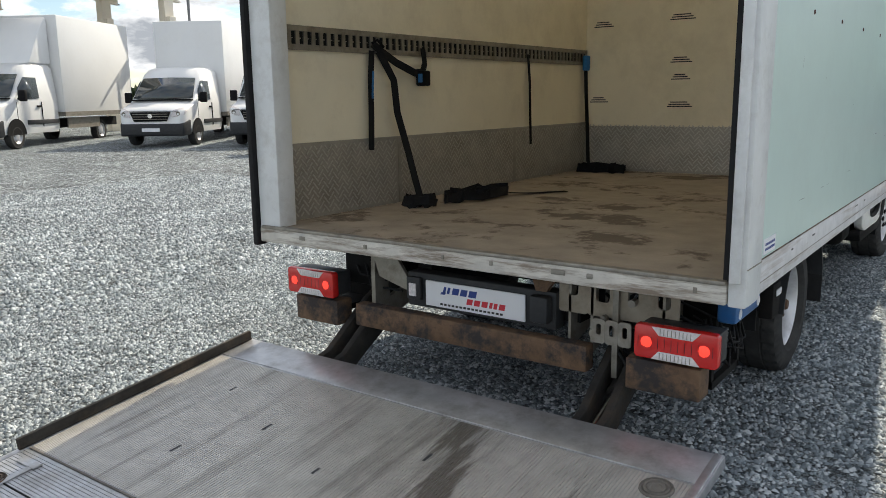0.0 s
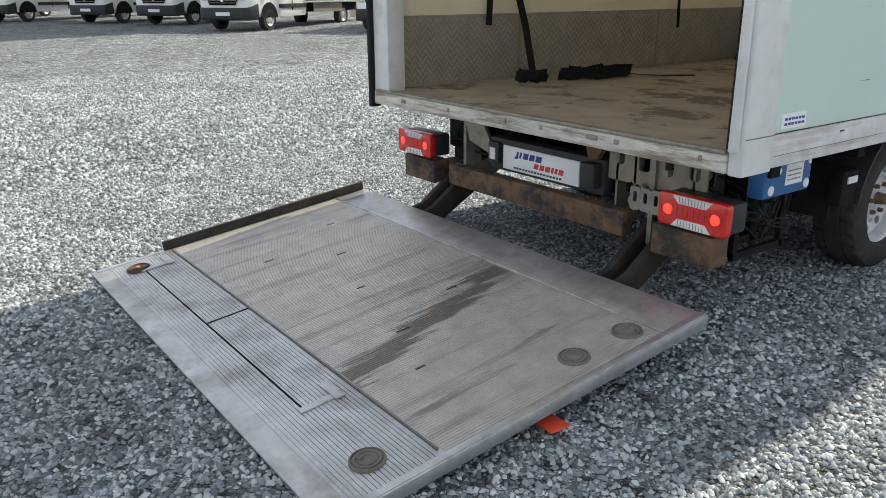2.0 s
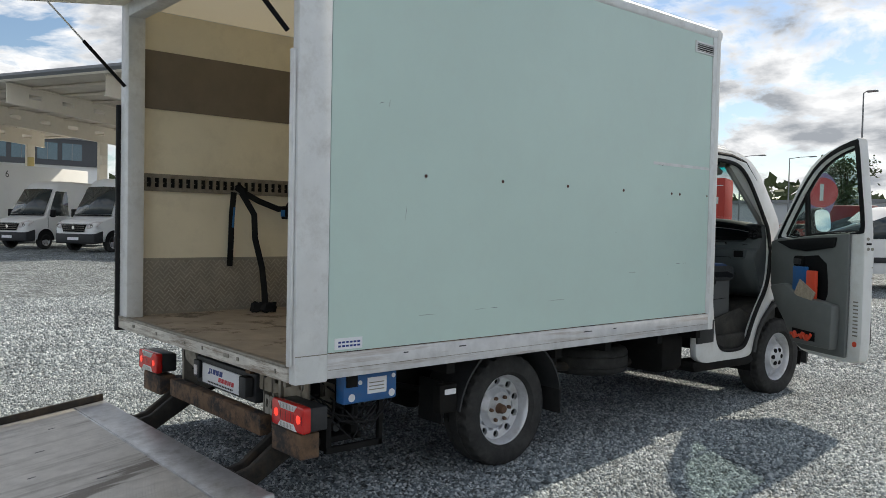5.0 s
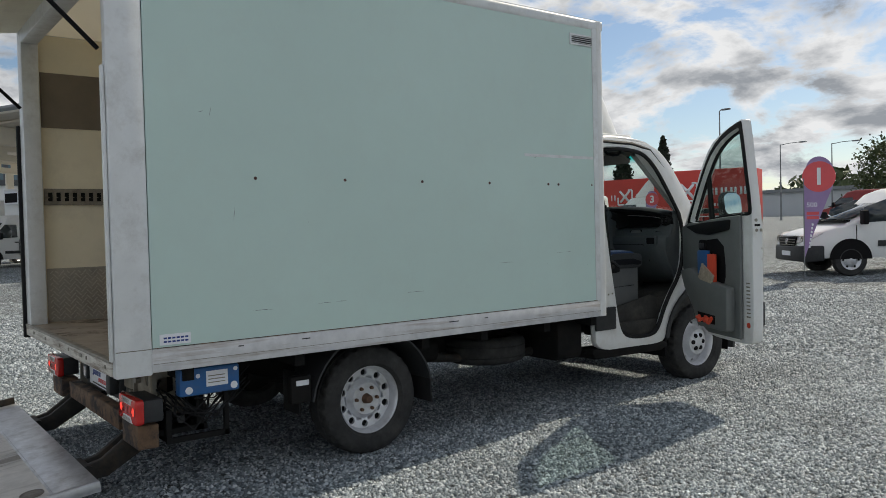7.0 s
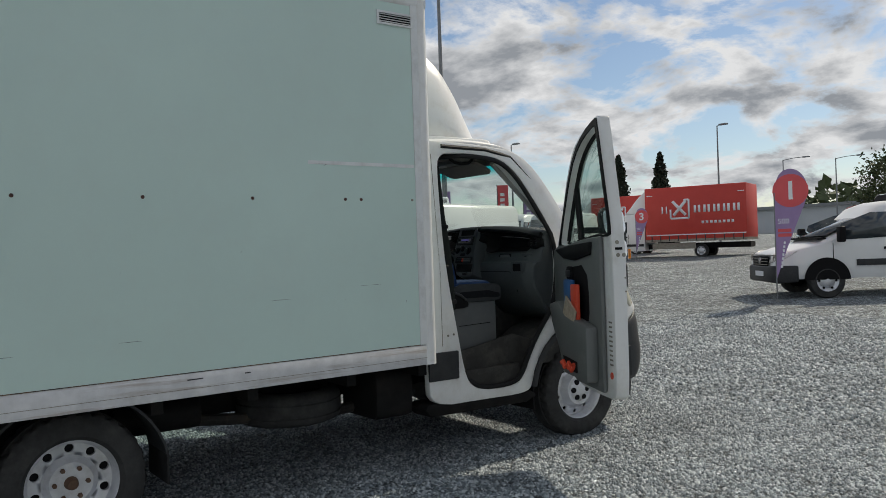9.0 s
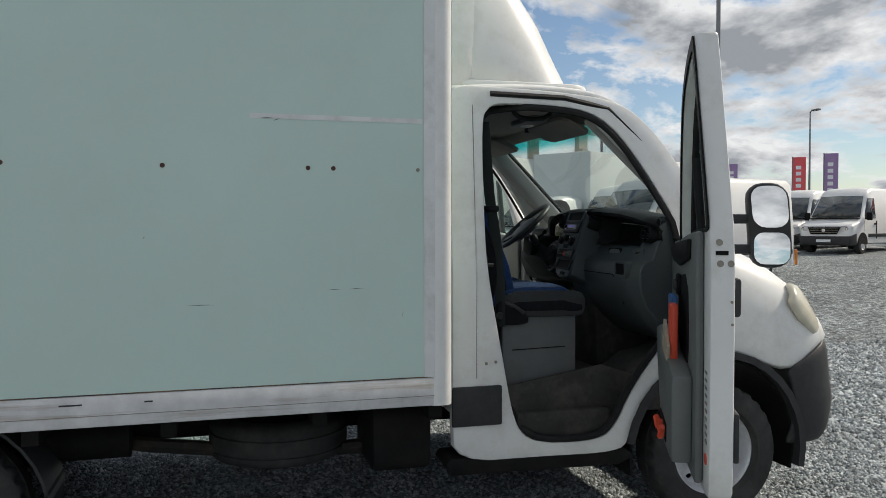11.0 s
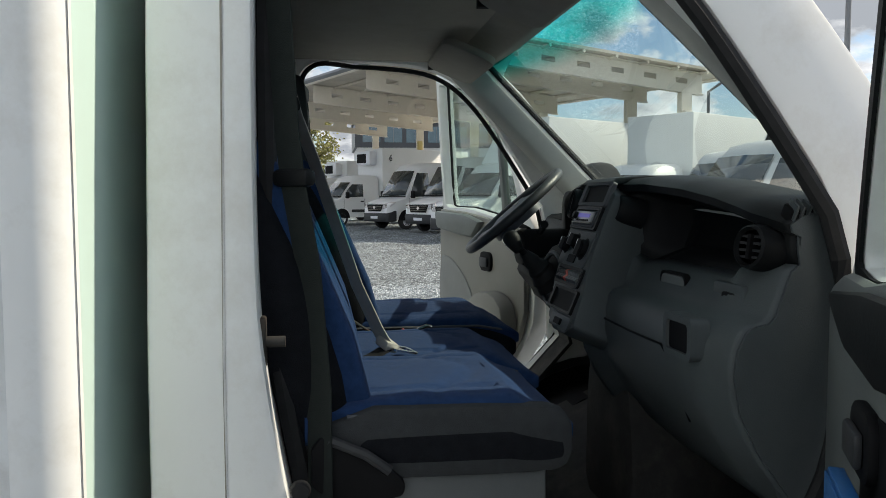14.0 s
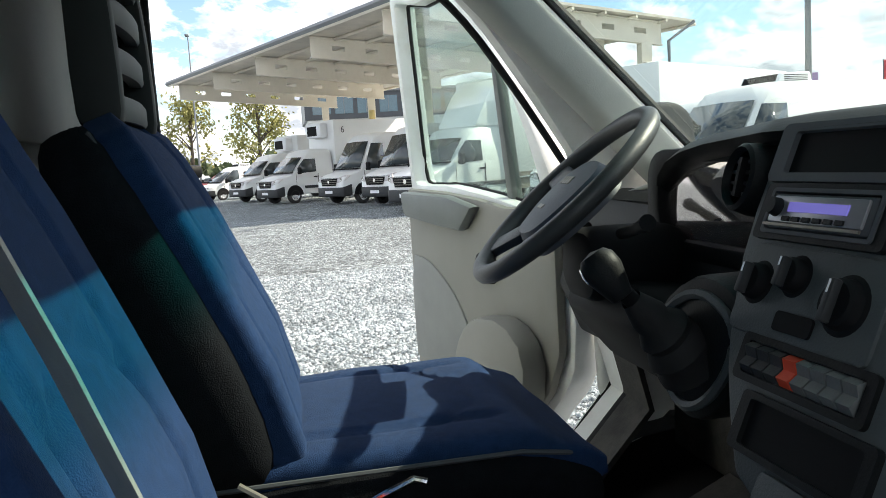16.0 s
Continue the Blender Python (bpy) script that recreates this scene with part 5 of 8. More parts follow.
cab = part("cab_body", Shape().prism([(MID - 0.94, 0.62), (MID + 0.94, 0.62), (MID + 0.94, 1.25), (MID + 0.94, 2.1), (MID - 0.94, 2.1), (MID - 0.94, 1.25)], "y", 3.633, 3.66).warp(lean), WHITE, truck, "white cab shell with open doors")
for k, turn_over in enumerate((False, True)):
    edge_in, edge_out = (roomier(OPEN), roomier(OUT)) if turn_over else (OPEN, OUT)
    s = Shape().holed(edge_out, edge_in, "x", 0.865, 0.925)
    s.warp(lean).bevel(0.012, 2, 50)
    side = part("cab_side", flip(s) if turn_over else s, WHITE, cab, "white door surround")
    # rubber seal round the doorway
    loop = [(0.915 - 0.10 * min(1, max(0, (3.99 - y) / 0.10)), y + (0.012 if y < 4.1 else -0.012), z - (0.012 if z > 1.5 else -0.012)) for y, z in edge_in]
    s = Shape().tube(loop, 0.009 if turn_over else 0.017, 8, closed=True).warp(lean)
    part("door_seal", flip(s) if turn_over else s, RUBBER, side, "black rubber door seal")
    s = Shape().box(0.922, 3.625, 0.565, 0.942, 3.862, 0.745).bevel(0.008)
    part("side_trim", flip(s) if turn_over else s, PLASTIC, side, "black plastic side trim")
    s = Shape().prism([(3.60, 0.39), (3.64, 0.34), (4.46, 0.325), (4.55, 0.36), (4.5, 0.40), (3.62, 0.42)], "x", 0.72, 0.92).bevel(0.01)
    part("step_sill", flip(s) if turn_over else s, CHASSIS, side, "grubby dark sill below the door")
    s = Shape().tube([(0.925, 3.83, 2.075), (0.922, 4.2, 2.07), (0.915, 4.43, 2.03), (0.912, 4.6, 1.88)], 0.014, 6).warp(lean)
    part("rain_gutter", flip(s) if turn_over else s, RUBBER, side)
    for y, z in ((3.822, 1.29),):
        s = Shape().box(0.872, y - 0.035, z - 0.04, 0.908, y - 0.017, z + 0.04).bevel(0.004)
        part("latch_plate", flip(s) if turn_over else s, STEEL, side)
        s = Shape().tube([(0.89, y - 0.02, z), (0.89, y + 0.012, z)], 0.009, 10)
        part("latch_pin", flip(s) if turn_over else s, STEEL, side)
    s = Shape().prism([(3.742, 0.78), (3.746, 0.78), (3.746, 1.25), (3.746, 2.02), (3.742, 2.02), (3.742, 1.25)], "x", 0.92, 0.9262).warp(lean)
    part("pillar_groove", flip(s) if turn_over else s, BRACKET, side)
    s = Shape().prism([(3.70, 0.60), (3.913, 0.60), (3.863, 0.88), (3.797, 1.25), (3.787, 1.49), (3.787, 1.95), (3.70, 1.95)], "x", 0.80, 0.866).warp(lean)
    part("pillar_return", flip(s) if turn_over else s, WHITE, side)
    for y, z, r in ((3.855, 1.06, 0.017), (3.79, 0.845, 0.008), (3.835, 0.85, 0.008), (3.84, 0.6, 0.012)):
        s = Shape().lathe([(0.932, 0.0), (0.93, r * 0.8), (0.92, r)], (0, y, z), "x", 12)
        part("plug", flip(s) if turn_over else s, RUBBER if r > 0.01 else BRACKET, side)
# roof skin, drooping to the windscreen
def roof_fn(u, v):
    y = 3.63 + v * 0.965
    d = 2 * u - 1
    top = 2.145 + 0.03 * math.sin(math.pi * min(1, v * 1.05)) - max(0, v - 0.72) ** 2 * 1.1
    return (MID + d * (0.915 - 0.02 * v), y, top - 0.07 * abs(d) ** 5)


part("cab_roof", Shape().sheet(roof_fn, 20, 14), WHITE, cab, thick=0.025)
# windscreen: a clear sheet below, a teal band along its top
def screen_fn(v0, v1):
    def fn(u, v):
        w = v0 + (v1 - v0) * v
        d = 2 * u - 1
        y = 4.555 + 0.60 * w - 0.10 * d * d
        return (MID + d * (0.80 + 0.07 * w), y, 2.085 - 0.575 * w - 0.03 * d * d)
    return fn


ws = part("windscreen", Shape().sheet(screen_fn(0.30, 1.0), 16, 10), WIND, cab, "clear windscreen with a teal band")
part("sun_band", Shape().sheet(screen_fn(0.0, 0.30), 16, 4), BANDGLASS, ws, "teal tinted band of the windscreen")
for sgn in (1, -1):
    fn = screen_fn(0, 1)
    pts = [Vector(fn(0.5 + 0.5 * sgn, k / 8)) for k in range(9)]
    # the pillar runs along the screen's edge, white outside and dark grey inside
    s = Shape().loft([[p + Vector((sgn * 0.035, 0.02, 0.02)), p + Vector((sgn * 0.05, -0.07, -0.03)), p + Vector((sgn * 0.0, -0.075, -0.06)), p + Vector((-sgn * 0.035, 0.0, -0.005))] for p in pts])
    part("windscreen_pillar", s.bevel(0.008), WHITE, cab)
    s = Shape().loft([[p + Vector((sgn * 0.012, -0.06, -0.055)), p + Vector((sgn * 0.0, -0.10, -0.075)), p + Vector((-sgn * 0.05, -0.07, -0.06)), p + Vector((-sgn * 0.055, -0.008, -0.01))] for p in pts])
    part("pillar_lining", s.bevel(0.012), PILLARGREY, cab, "grey inner pillar lining")
    part("screen_rubber", Shape().tube([p + Vector((-sgn * 0.02, 0.012, 0.008)) for p in pts], 0.012, 6), RUBBER, ws)
part("screen_rubber", Shape().tube([Vector(screen_fn(0, 1)(k / 10, 0)) for k in range(11)], 0.018, 6), RUBBER, ws)
part("screen_rubber", Shape().tube([Vector(screen_fn(0, 1)(k / 10, 1)) for k in range(11)], 0.02, 6), RUBBER, ws)
# roof marker pods beside the deflector
for sgn in (1, -1):
    part("roof_strip", Shape().tube([(MID + sgn * 0.66, 4.18, 2.16), (MID + sgn * 0.70, 4.34, 2.13), (MID + sgn * 0.72, 4.46, 2.08)], [0.014, 0.022, 0.012], 8), RUBBER, cab)
# wind deflector on the roof
def deflector_fn(u, v):
    d = 2 * u - 1
    w = 0.79 - 0.03 * v
    prof = [(3.66, 2.80), (3.78, 2.82), (3.90, 2.77), (4.05, 2.66), (4.18, 2.48), (4.28, 2.29), (4.35, 2.17), (4.40, 2.13)]
    f = v * (len(prof) - 1)
    i = min(int(f), len(prof) - 2)
    y = prof[i][0] + (prof[i + 1][0] - prof[i][0]) * (f - i)
    z = prof[i][1] + (prof[i + 1][1] - prof[i][1]) * (f - i)
    e = abs(d)
    if e > 0.8:
        k = (e - 0.8) / 0.2
        zz = z - (z - 2.12) * (1 - math.cos(k * math.pi / 2)) ** 0.9
        yy = y - 0.10 * k * (v > 0.2) - 0.08 * k * v
        return (MID + math.copysign(w * (0.8 + 0.2 * math.sin(k * math.pi / 2)), d), yy, max(zz, 2.115))
    return (MID + d * w, y, z)


part("wind_deflector", Shape().sheet(deflector_fn, 48, 22), WHITE, truck, "white moulded roof wind deflector", thick=0.012)
part("deflector_foot", Shape().prism(rounded(MID - 0.80, 3.66, MID + 0.80, 4.42, 0.12), "z", 2.105, 2.165).bevel(0.02), WHITE, truck)

# bonnet and wings
STN = [(4.80, 0.985, 0.80, 1.30, 1.43, 1.49), (4.95, 0.99, 0.835, 1.27, 1.41, 1.475), (5.12, 0.99, 0.83, 1.2, 1.36, 1.44), (5.3, 0.985, 0.74, 1.12, 1.28, 1.385), (5.46, 0.975, 0.71, 1.05, 1.22, 1.32), (5.6, 0.95, 0.80, 0.98, 1.12, 1.23), (5.72, 0.90, 0.86, 0.92, 1.02, 1.12), (5.79, 0.80, 0.86, 0.88, 0.92, 0.98)]
rings = []
for y, hw, zl, zs, zh, zt in STN:
    half = [(hw - 0.01, zl), (hw + 0.005, (zl + zs) / 2), (hw - 0.01, zs), (hw - 0.07, (zs + zh) / 2 + 0.03), (hw - 0.2, zh + 0.02), (hw * 0.55, zt - 0.01), (hw * 0.25, zt)]
    ring = [(MID + a, y, z) for a, z in half] + [(MID - a, y, z) for a, z in reversed(half)]
    rings.append(ring)
part("bonnet", Shape().loft(rings, caps=False, shut=False), WHITE, cab, "white bonnet and wings", thick=0.014, soft=1)
# dark bumper wrapping round the nose
def bumper_ring(z, out):
    pts = [(0.975, 5.44), (0.98, 5.58), (0.95, 5.70), (0.84, 5.80), (0.5, 5.86), (0.2, 5.88)]
    def low(b):
        # the top edge drops towards the wheel arch
        return z - max(0.0, z - 0.62) * 0.62 * max(0.0, min(1.0, (5.74 - b) / 0.28))
    return [(MID + a + out * (0.3 if a > 0.9 else 0), b + out, low(b)) for a, b in pts] + [(MID - a - out * (0.3 if a > 0.9 else 0), b + out, low(b)) for a, b in reversed(pts)]


bump_rings = [bumper_ring(0.34, -0.05), bumper_ring(0.40, 0.0), bumper_ring(0.58, 0.02), bumper_ring(0.62, 0.0), bumper_ring(0.80, -0.01), bumper_ring(0.885, -0.035)]
part("front_bumper", Shape().loft(bump_rings, caps=False, shut=False), PLASTIC, cab, "dark grey plastic front bumper", thick=0.02, soft=1)
for turn_over in (False, True):
    s = arc_band(5.0, 0.34, 0.475, -12, 170, 0.86, 0.945, 0.035)
    part("arch_trim", flip(s) if turn_over else s, PLASTIC, cab, "black wheel arch lip")
    s = arc_band(5.0, 0.34, 0.46, -15, 190, 0.45, 0.90, 0.012)
    part("arch_liner", flip(s) if turn_over else s, BLACK, cab)
    def lamp_fn(u, v):
        y = 5.44 + 0.27 * u + 0.05 * v
        z = 1.12 - 0.225 * u + (v - 0.5) * 0.17 * (1 - 0.30 * u) * min(1.0, 0.45 + 2.5 * u)
        return (MID + 0.985 - 0.10 * u * u - 0.15 * max(0, v - 0.3) ** 1.5 - 0.01 * u, y - 0.02, z)
    s = Shape().sheet(lamp_fn, 8, 5)
    part("headlamp", flip(s) if turn_over else s, HEADLAMP, cab, "yellowed clear headlamp", thick=0.03)

# ---- doors ----
DOOR = [(0.0, 1.38), (0.0, 1.0), (0.06, 0.90), (0.17, 0.80), (0.27, 0.66), (0.33, 0.53), (0.42, 0.475), (0.75, 0.47), (1.0, 0.475), (1.045, 0.52), (1.05, 1.0), (1.05, 1.40), (1.04, 1.7), (1.02, 2.15), (1.0, 2.16), (0.75, 2.10), (0.55, 2.02), (0.38, 1.86), (0.2, 1.62), (0.05, 1.43)]
WINDOW = [(0.12, 1.41), (0.16, 1.405), (0.20, 1.40), (0.25, 1.40), (0.3, 1.405), (0.36, 1.415), (0.45, 1.43), (0.7, 1.455), (0.86, 1.46), (0.985, 1.46), (1.012, 1.48), (1.012, 1.6), (1.002, 1.75), (0.985, 2.085), (0.965, 2.10), (0.76, 2.05), (0.58, 1.96), (0.44, 1.83), (0.26, 1.61), (0.13, 1.44)]
DOOR, WINDOW = rounded_off(DOOR, 1), rounded_off(WINDOW, 1)


def inset(ring, d):
    cx = sum(p[0] for p in ring) / len(ring)
    cz = sum(p[1] for p in ring) / len(ring)
    return [(p[0] + (cx - p[0]) * d, p[1] + (cz - p[1]) * d) for p in ring]


def cab_door(name, hinge, direction, mirror_side, lining_mat, label):
    """A door in its own frame: x from the hinge to its free edge, y outwards, z up."""
    m = Matrix.Translation((*hinge, 0)) @ Matrix.Rotation(direction, 4, "Z")
    k = mirror_side            # +1 where outwards is to the left of the hinge-to-edge line
    def bent(s):
        return s.warp(lambda v: Vector((v.x, k * (v.y - 0.08 * max(0.0, v.z - 1.4)), v.z)))
    far_side = lining_mat is BEIGE
    def open_up(ring, dx, dz):
        """The far door's sloping edge runs further forward."""
        return [(a - dx * min(1, max(0, (b - 1.44) / 0.2)) * (a < 0.8), b + dz * min(1, max(0, (b - 1.44) / 0.2)) * (a < 0.8)) for a, b in ring]
    outline = open_up(DOOR, 0.05, 0.02) if far_side else DOOR
    opening = open_up(WINDOW, 0.075, 0.035) if far_side else WINDOW
    door = part(name, bent(Shape().holed(outline, opening, "y", -0.085, 0.0).bevel(0.012, 2, 50)), WHITE, truck, label, at=m)
    # lining below the belt with a raised armrest and pockets
    LIN = [(0.03, 1.37), (0.03, 1.02), (0.09, 0.90), (0.20, 0.79), (0.31, 0.64), (0.38, 0.53), (0.45, 0.505), (0.92, 0.505), (0.93, 1.0), (0.93, 1.45), (0.70, 1.44), (0.45, 1.42), (0.30, 1.40), (0.14, 1.40)]
    if far_side:
        LIN = [(min(a + 0.085, 1.025), b) if a > 0.8 else (a, b) for a, b in LIN]
    part("lining", bent(Shape().prism(LIN, "y", -0.12, -0.0865).bevel(0.015)), lining_mat, door, "moulded plastic door lining")
    pk = [(0.13, 1.0), (0.2, 0.86), (0.34, 0.70), (0.42, 0.56), (0.86, 0.56), (0.87, 0.90), (0.66, 0.93), (0.45, 0.96), (0.3, 1.03)]
    if far_side:
        pk = rounded_off([(0.08, 1.02), (0.10, 0.86), (0.2, 0.72), (0.45, 0.68), (0.54, 0.78), (0.53, 0.92), (0.47, 1.02), (0.38, 1.08), (0.2, 1.10)], 1)
        ins = rounded_off([(1.0, 1.21), (1.0, 0.84), (0.98, 0.83), (0.52, 0.83), (0.50, 0.85), (0.53, 0.98), (0.62, 1.09), (0.74, 1.16), (0.86, 1.205)], 1)
        part("insert", bent(Shape().prism(ins, "y", -0.128, -0.118).bevel(0.006)), DOORGREY, door, "darker grey curved door insert")
    if not far_side:
        # flat black sheet on the lining paints the shade of the open pocket
        part("pocket_shade", bent(Shape().prism(rounded_off([(0.36, 1.25), (0.70, 1.28), (0.74, 1.0), (0.70, 0.90), (0.34, 0.92)], 1), "y", -0.1225, -0.1195)), BLACK, door, "flat black patch for the shaded pocket hollow")
    part("pocket", bent(Shape().prism(pk, "y", -0.20, -0.118).bevel(0.02)), lining_mat, door, "deep moulded door pocket")
    rest_line = [(0.42, 1.40), (0.52, 1.32), (0.72, 1.33), (0.98, 1.35), (1.0, 1.44), (0.6, 1.43)] if far_side else [(0.12, 1.37), (0.30, 1.31), (0.5, 1.30), (0.80, 1.34), (0.82, 1.42), (0.4, 1.40)]
    part("armrest", bent(Shape().prism(rest_line, "y", -0.16 if far_side else -0.142, -0.115).bevel(0.018)), DASHTOP if lining_mat is GREY else GREY, door, "padded arm rest")
    part("opener", bent(Shape().prism(rounded(0.34, 1.17, 0.46, 1.26, 0.03), "y", -0.135, -0.117).bevel(0.006)), BLACK, door, "black door opener")
    part("opener_lever", bent(Shape().box(0.36, -0.147, 1.19, 0.44, -0.135, 1.235).bevel(0.006)), PLASTIC, door)
    # black plate on the pocket face: a hollow's shade, painted
    part("recess_shade", bent(Shape().prism([(0.46, 0.60), (0.70, 0.60), (0.70, 0.67), (0.44, 0.68)], "y", -0.205, -0.199)), BLACK, door)
    # pane with a quarter light bar
    part("pane", bent(Shape().prism(inset(opening, -0.03), "y", -0.028, -0.024)), SIDEGLASS, door, "clear door window")
    part("window_bar", bent(Shape().prism([(0.36, 1.40), (0.395, 1.40), (0.40, 1.82), (0.375, 1.79)], "y", -0.045, -0.008).bevel(0.005)), GREY if far_side else RUBBER, door)
    loop = [(a, -0.03, b) for a, b in inset(opening, 0.0)]
    part("window_seal", bent(Shape().tube(loop, 0.007 if far_side else 0.014, 6, closed=True)), RUBBER, door)
    if not far_side:
        part("frame_trim", bent(Shape().holed(inset(WINDOW, -0.10), inset(WINDOW, -0.01), "y", -0.0905, -0.0845)), DASHTOP, door, "black inner window frame")
    # free edge: bolts, latch slot, vents, reflector
    for z, dy, r in ((1.41, -0.055, 0.012), (1.335, -0.052, 0.012), (1.335, -0.016, 0.012), (1.2, -0.012, 0.005), (1.12, -0.01, 0.005)):
        part("edge_bolt", bent(Shape().lathe([(1.052, 0.0), (1.053, r), (1.045, r)], (0, dy, z), "x", 12)), BRACKET, door)
    part("latch_slot", bent(Shape().box(1.046, -0.068, 1.365, 1.0525, -0.025, 1.38)), BLACK, door)
    for j in range(0 if far_side else 10):
        part("vent_slot", bent(Shape().box(0.962, -0.0885, 0.68 + j * 0.028, 1.01, -0.085, 0.69 + j * 0.028)), BRACKET, door)
    part("edge_reflector", bent(Shape().lathe([(-0.09, 0.0), (-0.09, 0.02), (-0.084, 0.022)], (0.985, 0, 0.62), "y", 16)), ORANGE, door, "round orange reflector")
    part("outer_handle", bent(Shape().box(0.80, 0.0, 1.14, 1.0, 0.03, 1.28).bevel(0.012)), PLASTIC, door, "black outer door handle")
    part("outer_trim", bent(Shape().box(0.3, 0.0, 0.62, 1.03, 0.022, 0.8).bevel(0.008)), PLASTIC, door, "black rubbing strip")
    # mirror on two arms
    head = part("mirror_head", bent(Shape().prism(rounded(0.215, 1.275, 0.40, 1.665, 0.075), "x", 0.06, 0.14).bevel(0.018)), PLASTIC, door, "tall black twin mirror housing")
    part("mirror_glass", bent(Shape().prism(rounded(0.230, 1.46, 0.386, 1.65, 0.055), "x", 0.144, 0.1505).warp(lambda v: Vector((v.x - (v.z - 1.555) * 0.085, v.y, v.z)))), MIRROR, head, "large upper mirror glass")
    part("mirror_glass", bent(Shape().prism(rounded(0.230, 1.292, 0.386, 1.437, 0.045), "x", 0.141, 0.1475).warp(lambda v: Vector((v.x - (v.z - 1.365) * 0.06, v.y, v.z)))), MIRROR, head, "wide angle lower mirror glass")
    part("indicator", bent(Shape().box(0.10, 0.41, 1.29, 0.135, 0.42, 1.36).bevel(0.004)), AMBER, head)
    for z in (1.36, 1.50):
        part("mirror_arm", bent(Shape().box(0.07, -0.01, z - 0.022, 0.12, 0.24, z + 0.022).bevel(0.012)), PLASTIC, door)
    return door


cab_door("passenger_door", (0.975, 4.845), math.atan2(-0.47, 0.94), 1, GREY, "open white cab door with grey lining")
cab_door("driver_door", (2 * MID - 0.935, 4.84), math.atan2(-0.235, -1.03), -1, BEIGE, "open white cab door with light grey lining")

# ---- cab interior ----
cabin = part("cab_floor", Shape().box(MID - 0.90, 3.68, 0.60, MID + 0.90, 4.5, 0.63).prism([(4.5, 0.60), (4.5, 0.63), (4.95, 0.83), (4.95, 0.78)], "x", MID - 0.60, MID + 0.60), FLOORMAT, truck, "dusty black rubber cab floor")
part("footwell", Shape().prism([(4.44, 0.60), (4.56, 0.72), (4.68, 0.80), (4.98, 0.86), (4.98, 1.30), (5.02, 1.30), (5.02, 0.56), (4.44, 0.56)], "x", 0.50, 0.86).bevel(0.01), FLOORMAT, cabin, "black footwell over the wheel arch")
part("toe_board", Shape().box(MID - 0.86, 4.96, 0.60, 0.52, 4.99, 1.45), FLOORMAT, cabin)
part("engine_cover", Shape().prism(rounded_off([(-0.02, 0.62), (-0.01, 1.0), (0.04, 1.13), (0.26, 1.13), (0.33, 0.98), (0.36, 0.62)], 1), "y", 4.63, 4.97).bevel(0.02), FLOORMAT, cabin, "black cover below the console")
for k in range(7):
    part("mat_rib", Shape().box(0.42 + k * 0.02, 4.02, 0.63, 0.43 + k * 0.02, 4.48, 0.634), RUBBER, cabin)
part("entry_step", Shape().prism([(3.95, 0.47), (4.40, 0.47), (4.44, 0.50), (4.42, 0.60), (3.95, 0.60)], "x", 0.50, 0.90).bevel(0.012), FLOORMAT, cabin, "scuffed black entry step")
part("entry_wall", Shape().prism([(3.92, 0.47), (4.46, 0.47), (4.58, 0.74), (4.40, 0.80), (3.90, 0.72)], "x", 0.836, 0.862).bevel(0.01), FLOORMAT, cabin)
part("rear_lining", Shape().box(MID - 0.92, 3.66, 0.62, MID + 0.92, 3.685, 2.05), REARGREY, cabin, "grey rear cab lining")
part("rear_lining", Shape().box(MID - 0.80, 3.685, 1.60, MID + 0.80, 3.70, 1.9).bevel(0.006), REARGREY, cabin)
part("rear_header", Shape().box(MID - 0.85, 3.70, 1.90, MID + 0.85, 3.79, 2.034).bevel(0.015), DASHTOP, cabin, "black padded band above the rear wall")
part("headliner", Shape().box(MID - 0.86, 3.66, 2.035, MID + 0.86, 4.52, 2.06).bevel(0.01), LINING, cabin, "grey felt headliner")
part("header_lining", Shape().prism([(4.36, 2.04), (4.50, 2.0), (4.57, 2.03), (4.54, 2.07), (4.36, 2.07)], "x", MID - 0.82, MID + 0.82).bevel(0.01), LINING, cabin)
for x in (0.78, 2 * MID - 0.78):
    if x > 0:
        part("grab_handle", Shape().tube([(x - 0.03, 3.98, 2.035), (x - 0.03, 3.99, 2.005), (x - 0.03, 4.02, 1.987), (x - 0.03, 4.08, 1.98), (x - 0.03, 4.14, 1.987), (x - 0.03, 4.17, 2.005), (x - 0.03, 4.18, 2.035)], 0.011, 8), DASHTOP, cabin, "black grab handle")
    part("pillar_trim", Shape().prism([(3.69, 0.62), (3.82, 0.62), (3.80, 1.3), (3.77, 2.03), (3.69, 2.03)], "x", x - 0.01 if x > 0 else x - 0.02, x + 0.02 if x > 0 else x + 0.01), DASHTOP if x > 0 else PILLARGREY, cabin)
    part("belt_guide", Shape().slab((x + 0.045 if x > 0 else x - 0.045, 3.848, 1.548), (0.03, 0.075, 0.03), pose(0, 0, 0, 0, 0, -38 if x > 0 else 38)).bevel(0.01), DASHTOP, cabin)
lampu = part("roof_lamp", Shape().prism(rounded(0.22, 4.16, 0.52, 4.28, 0.04), "z", 2.005, 2.036).bevel(0.008), GREY, cabin, "grey roof console with lamp")
part("lens", Shape().prism(rounded(0.29, 4.19, 0.37, 4.25, 0.02), "z", 2.0, 2.006), CLEAR, lampu)
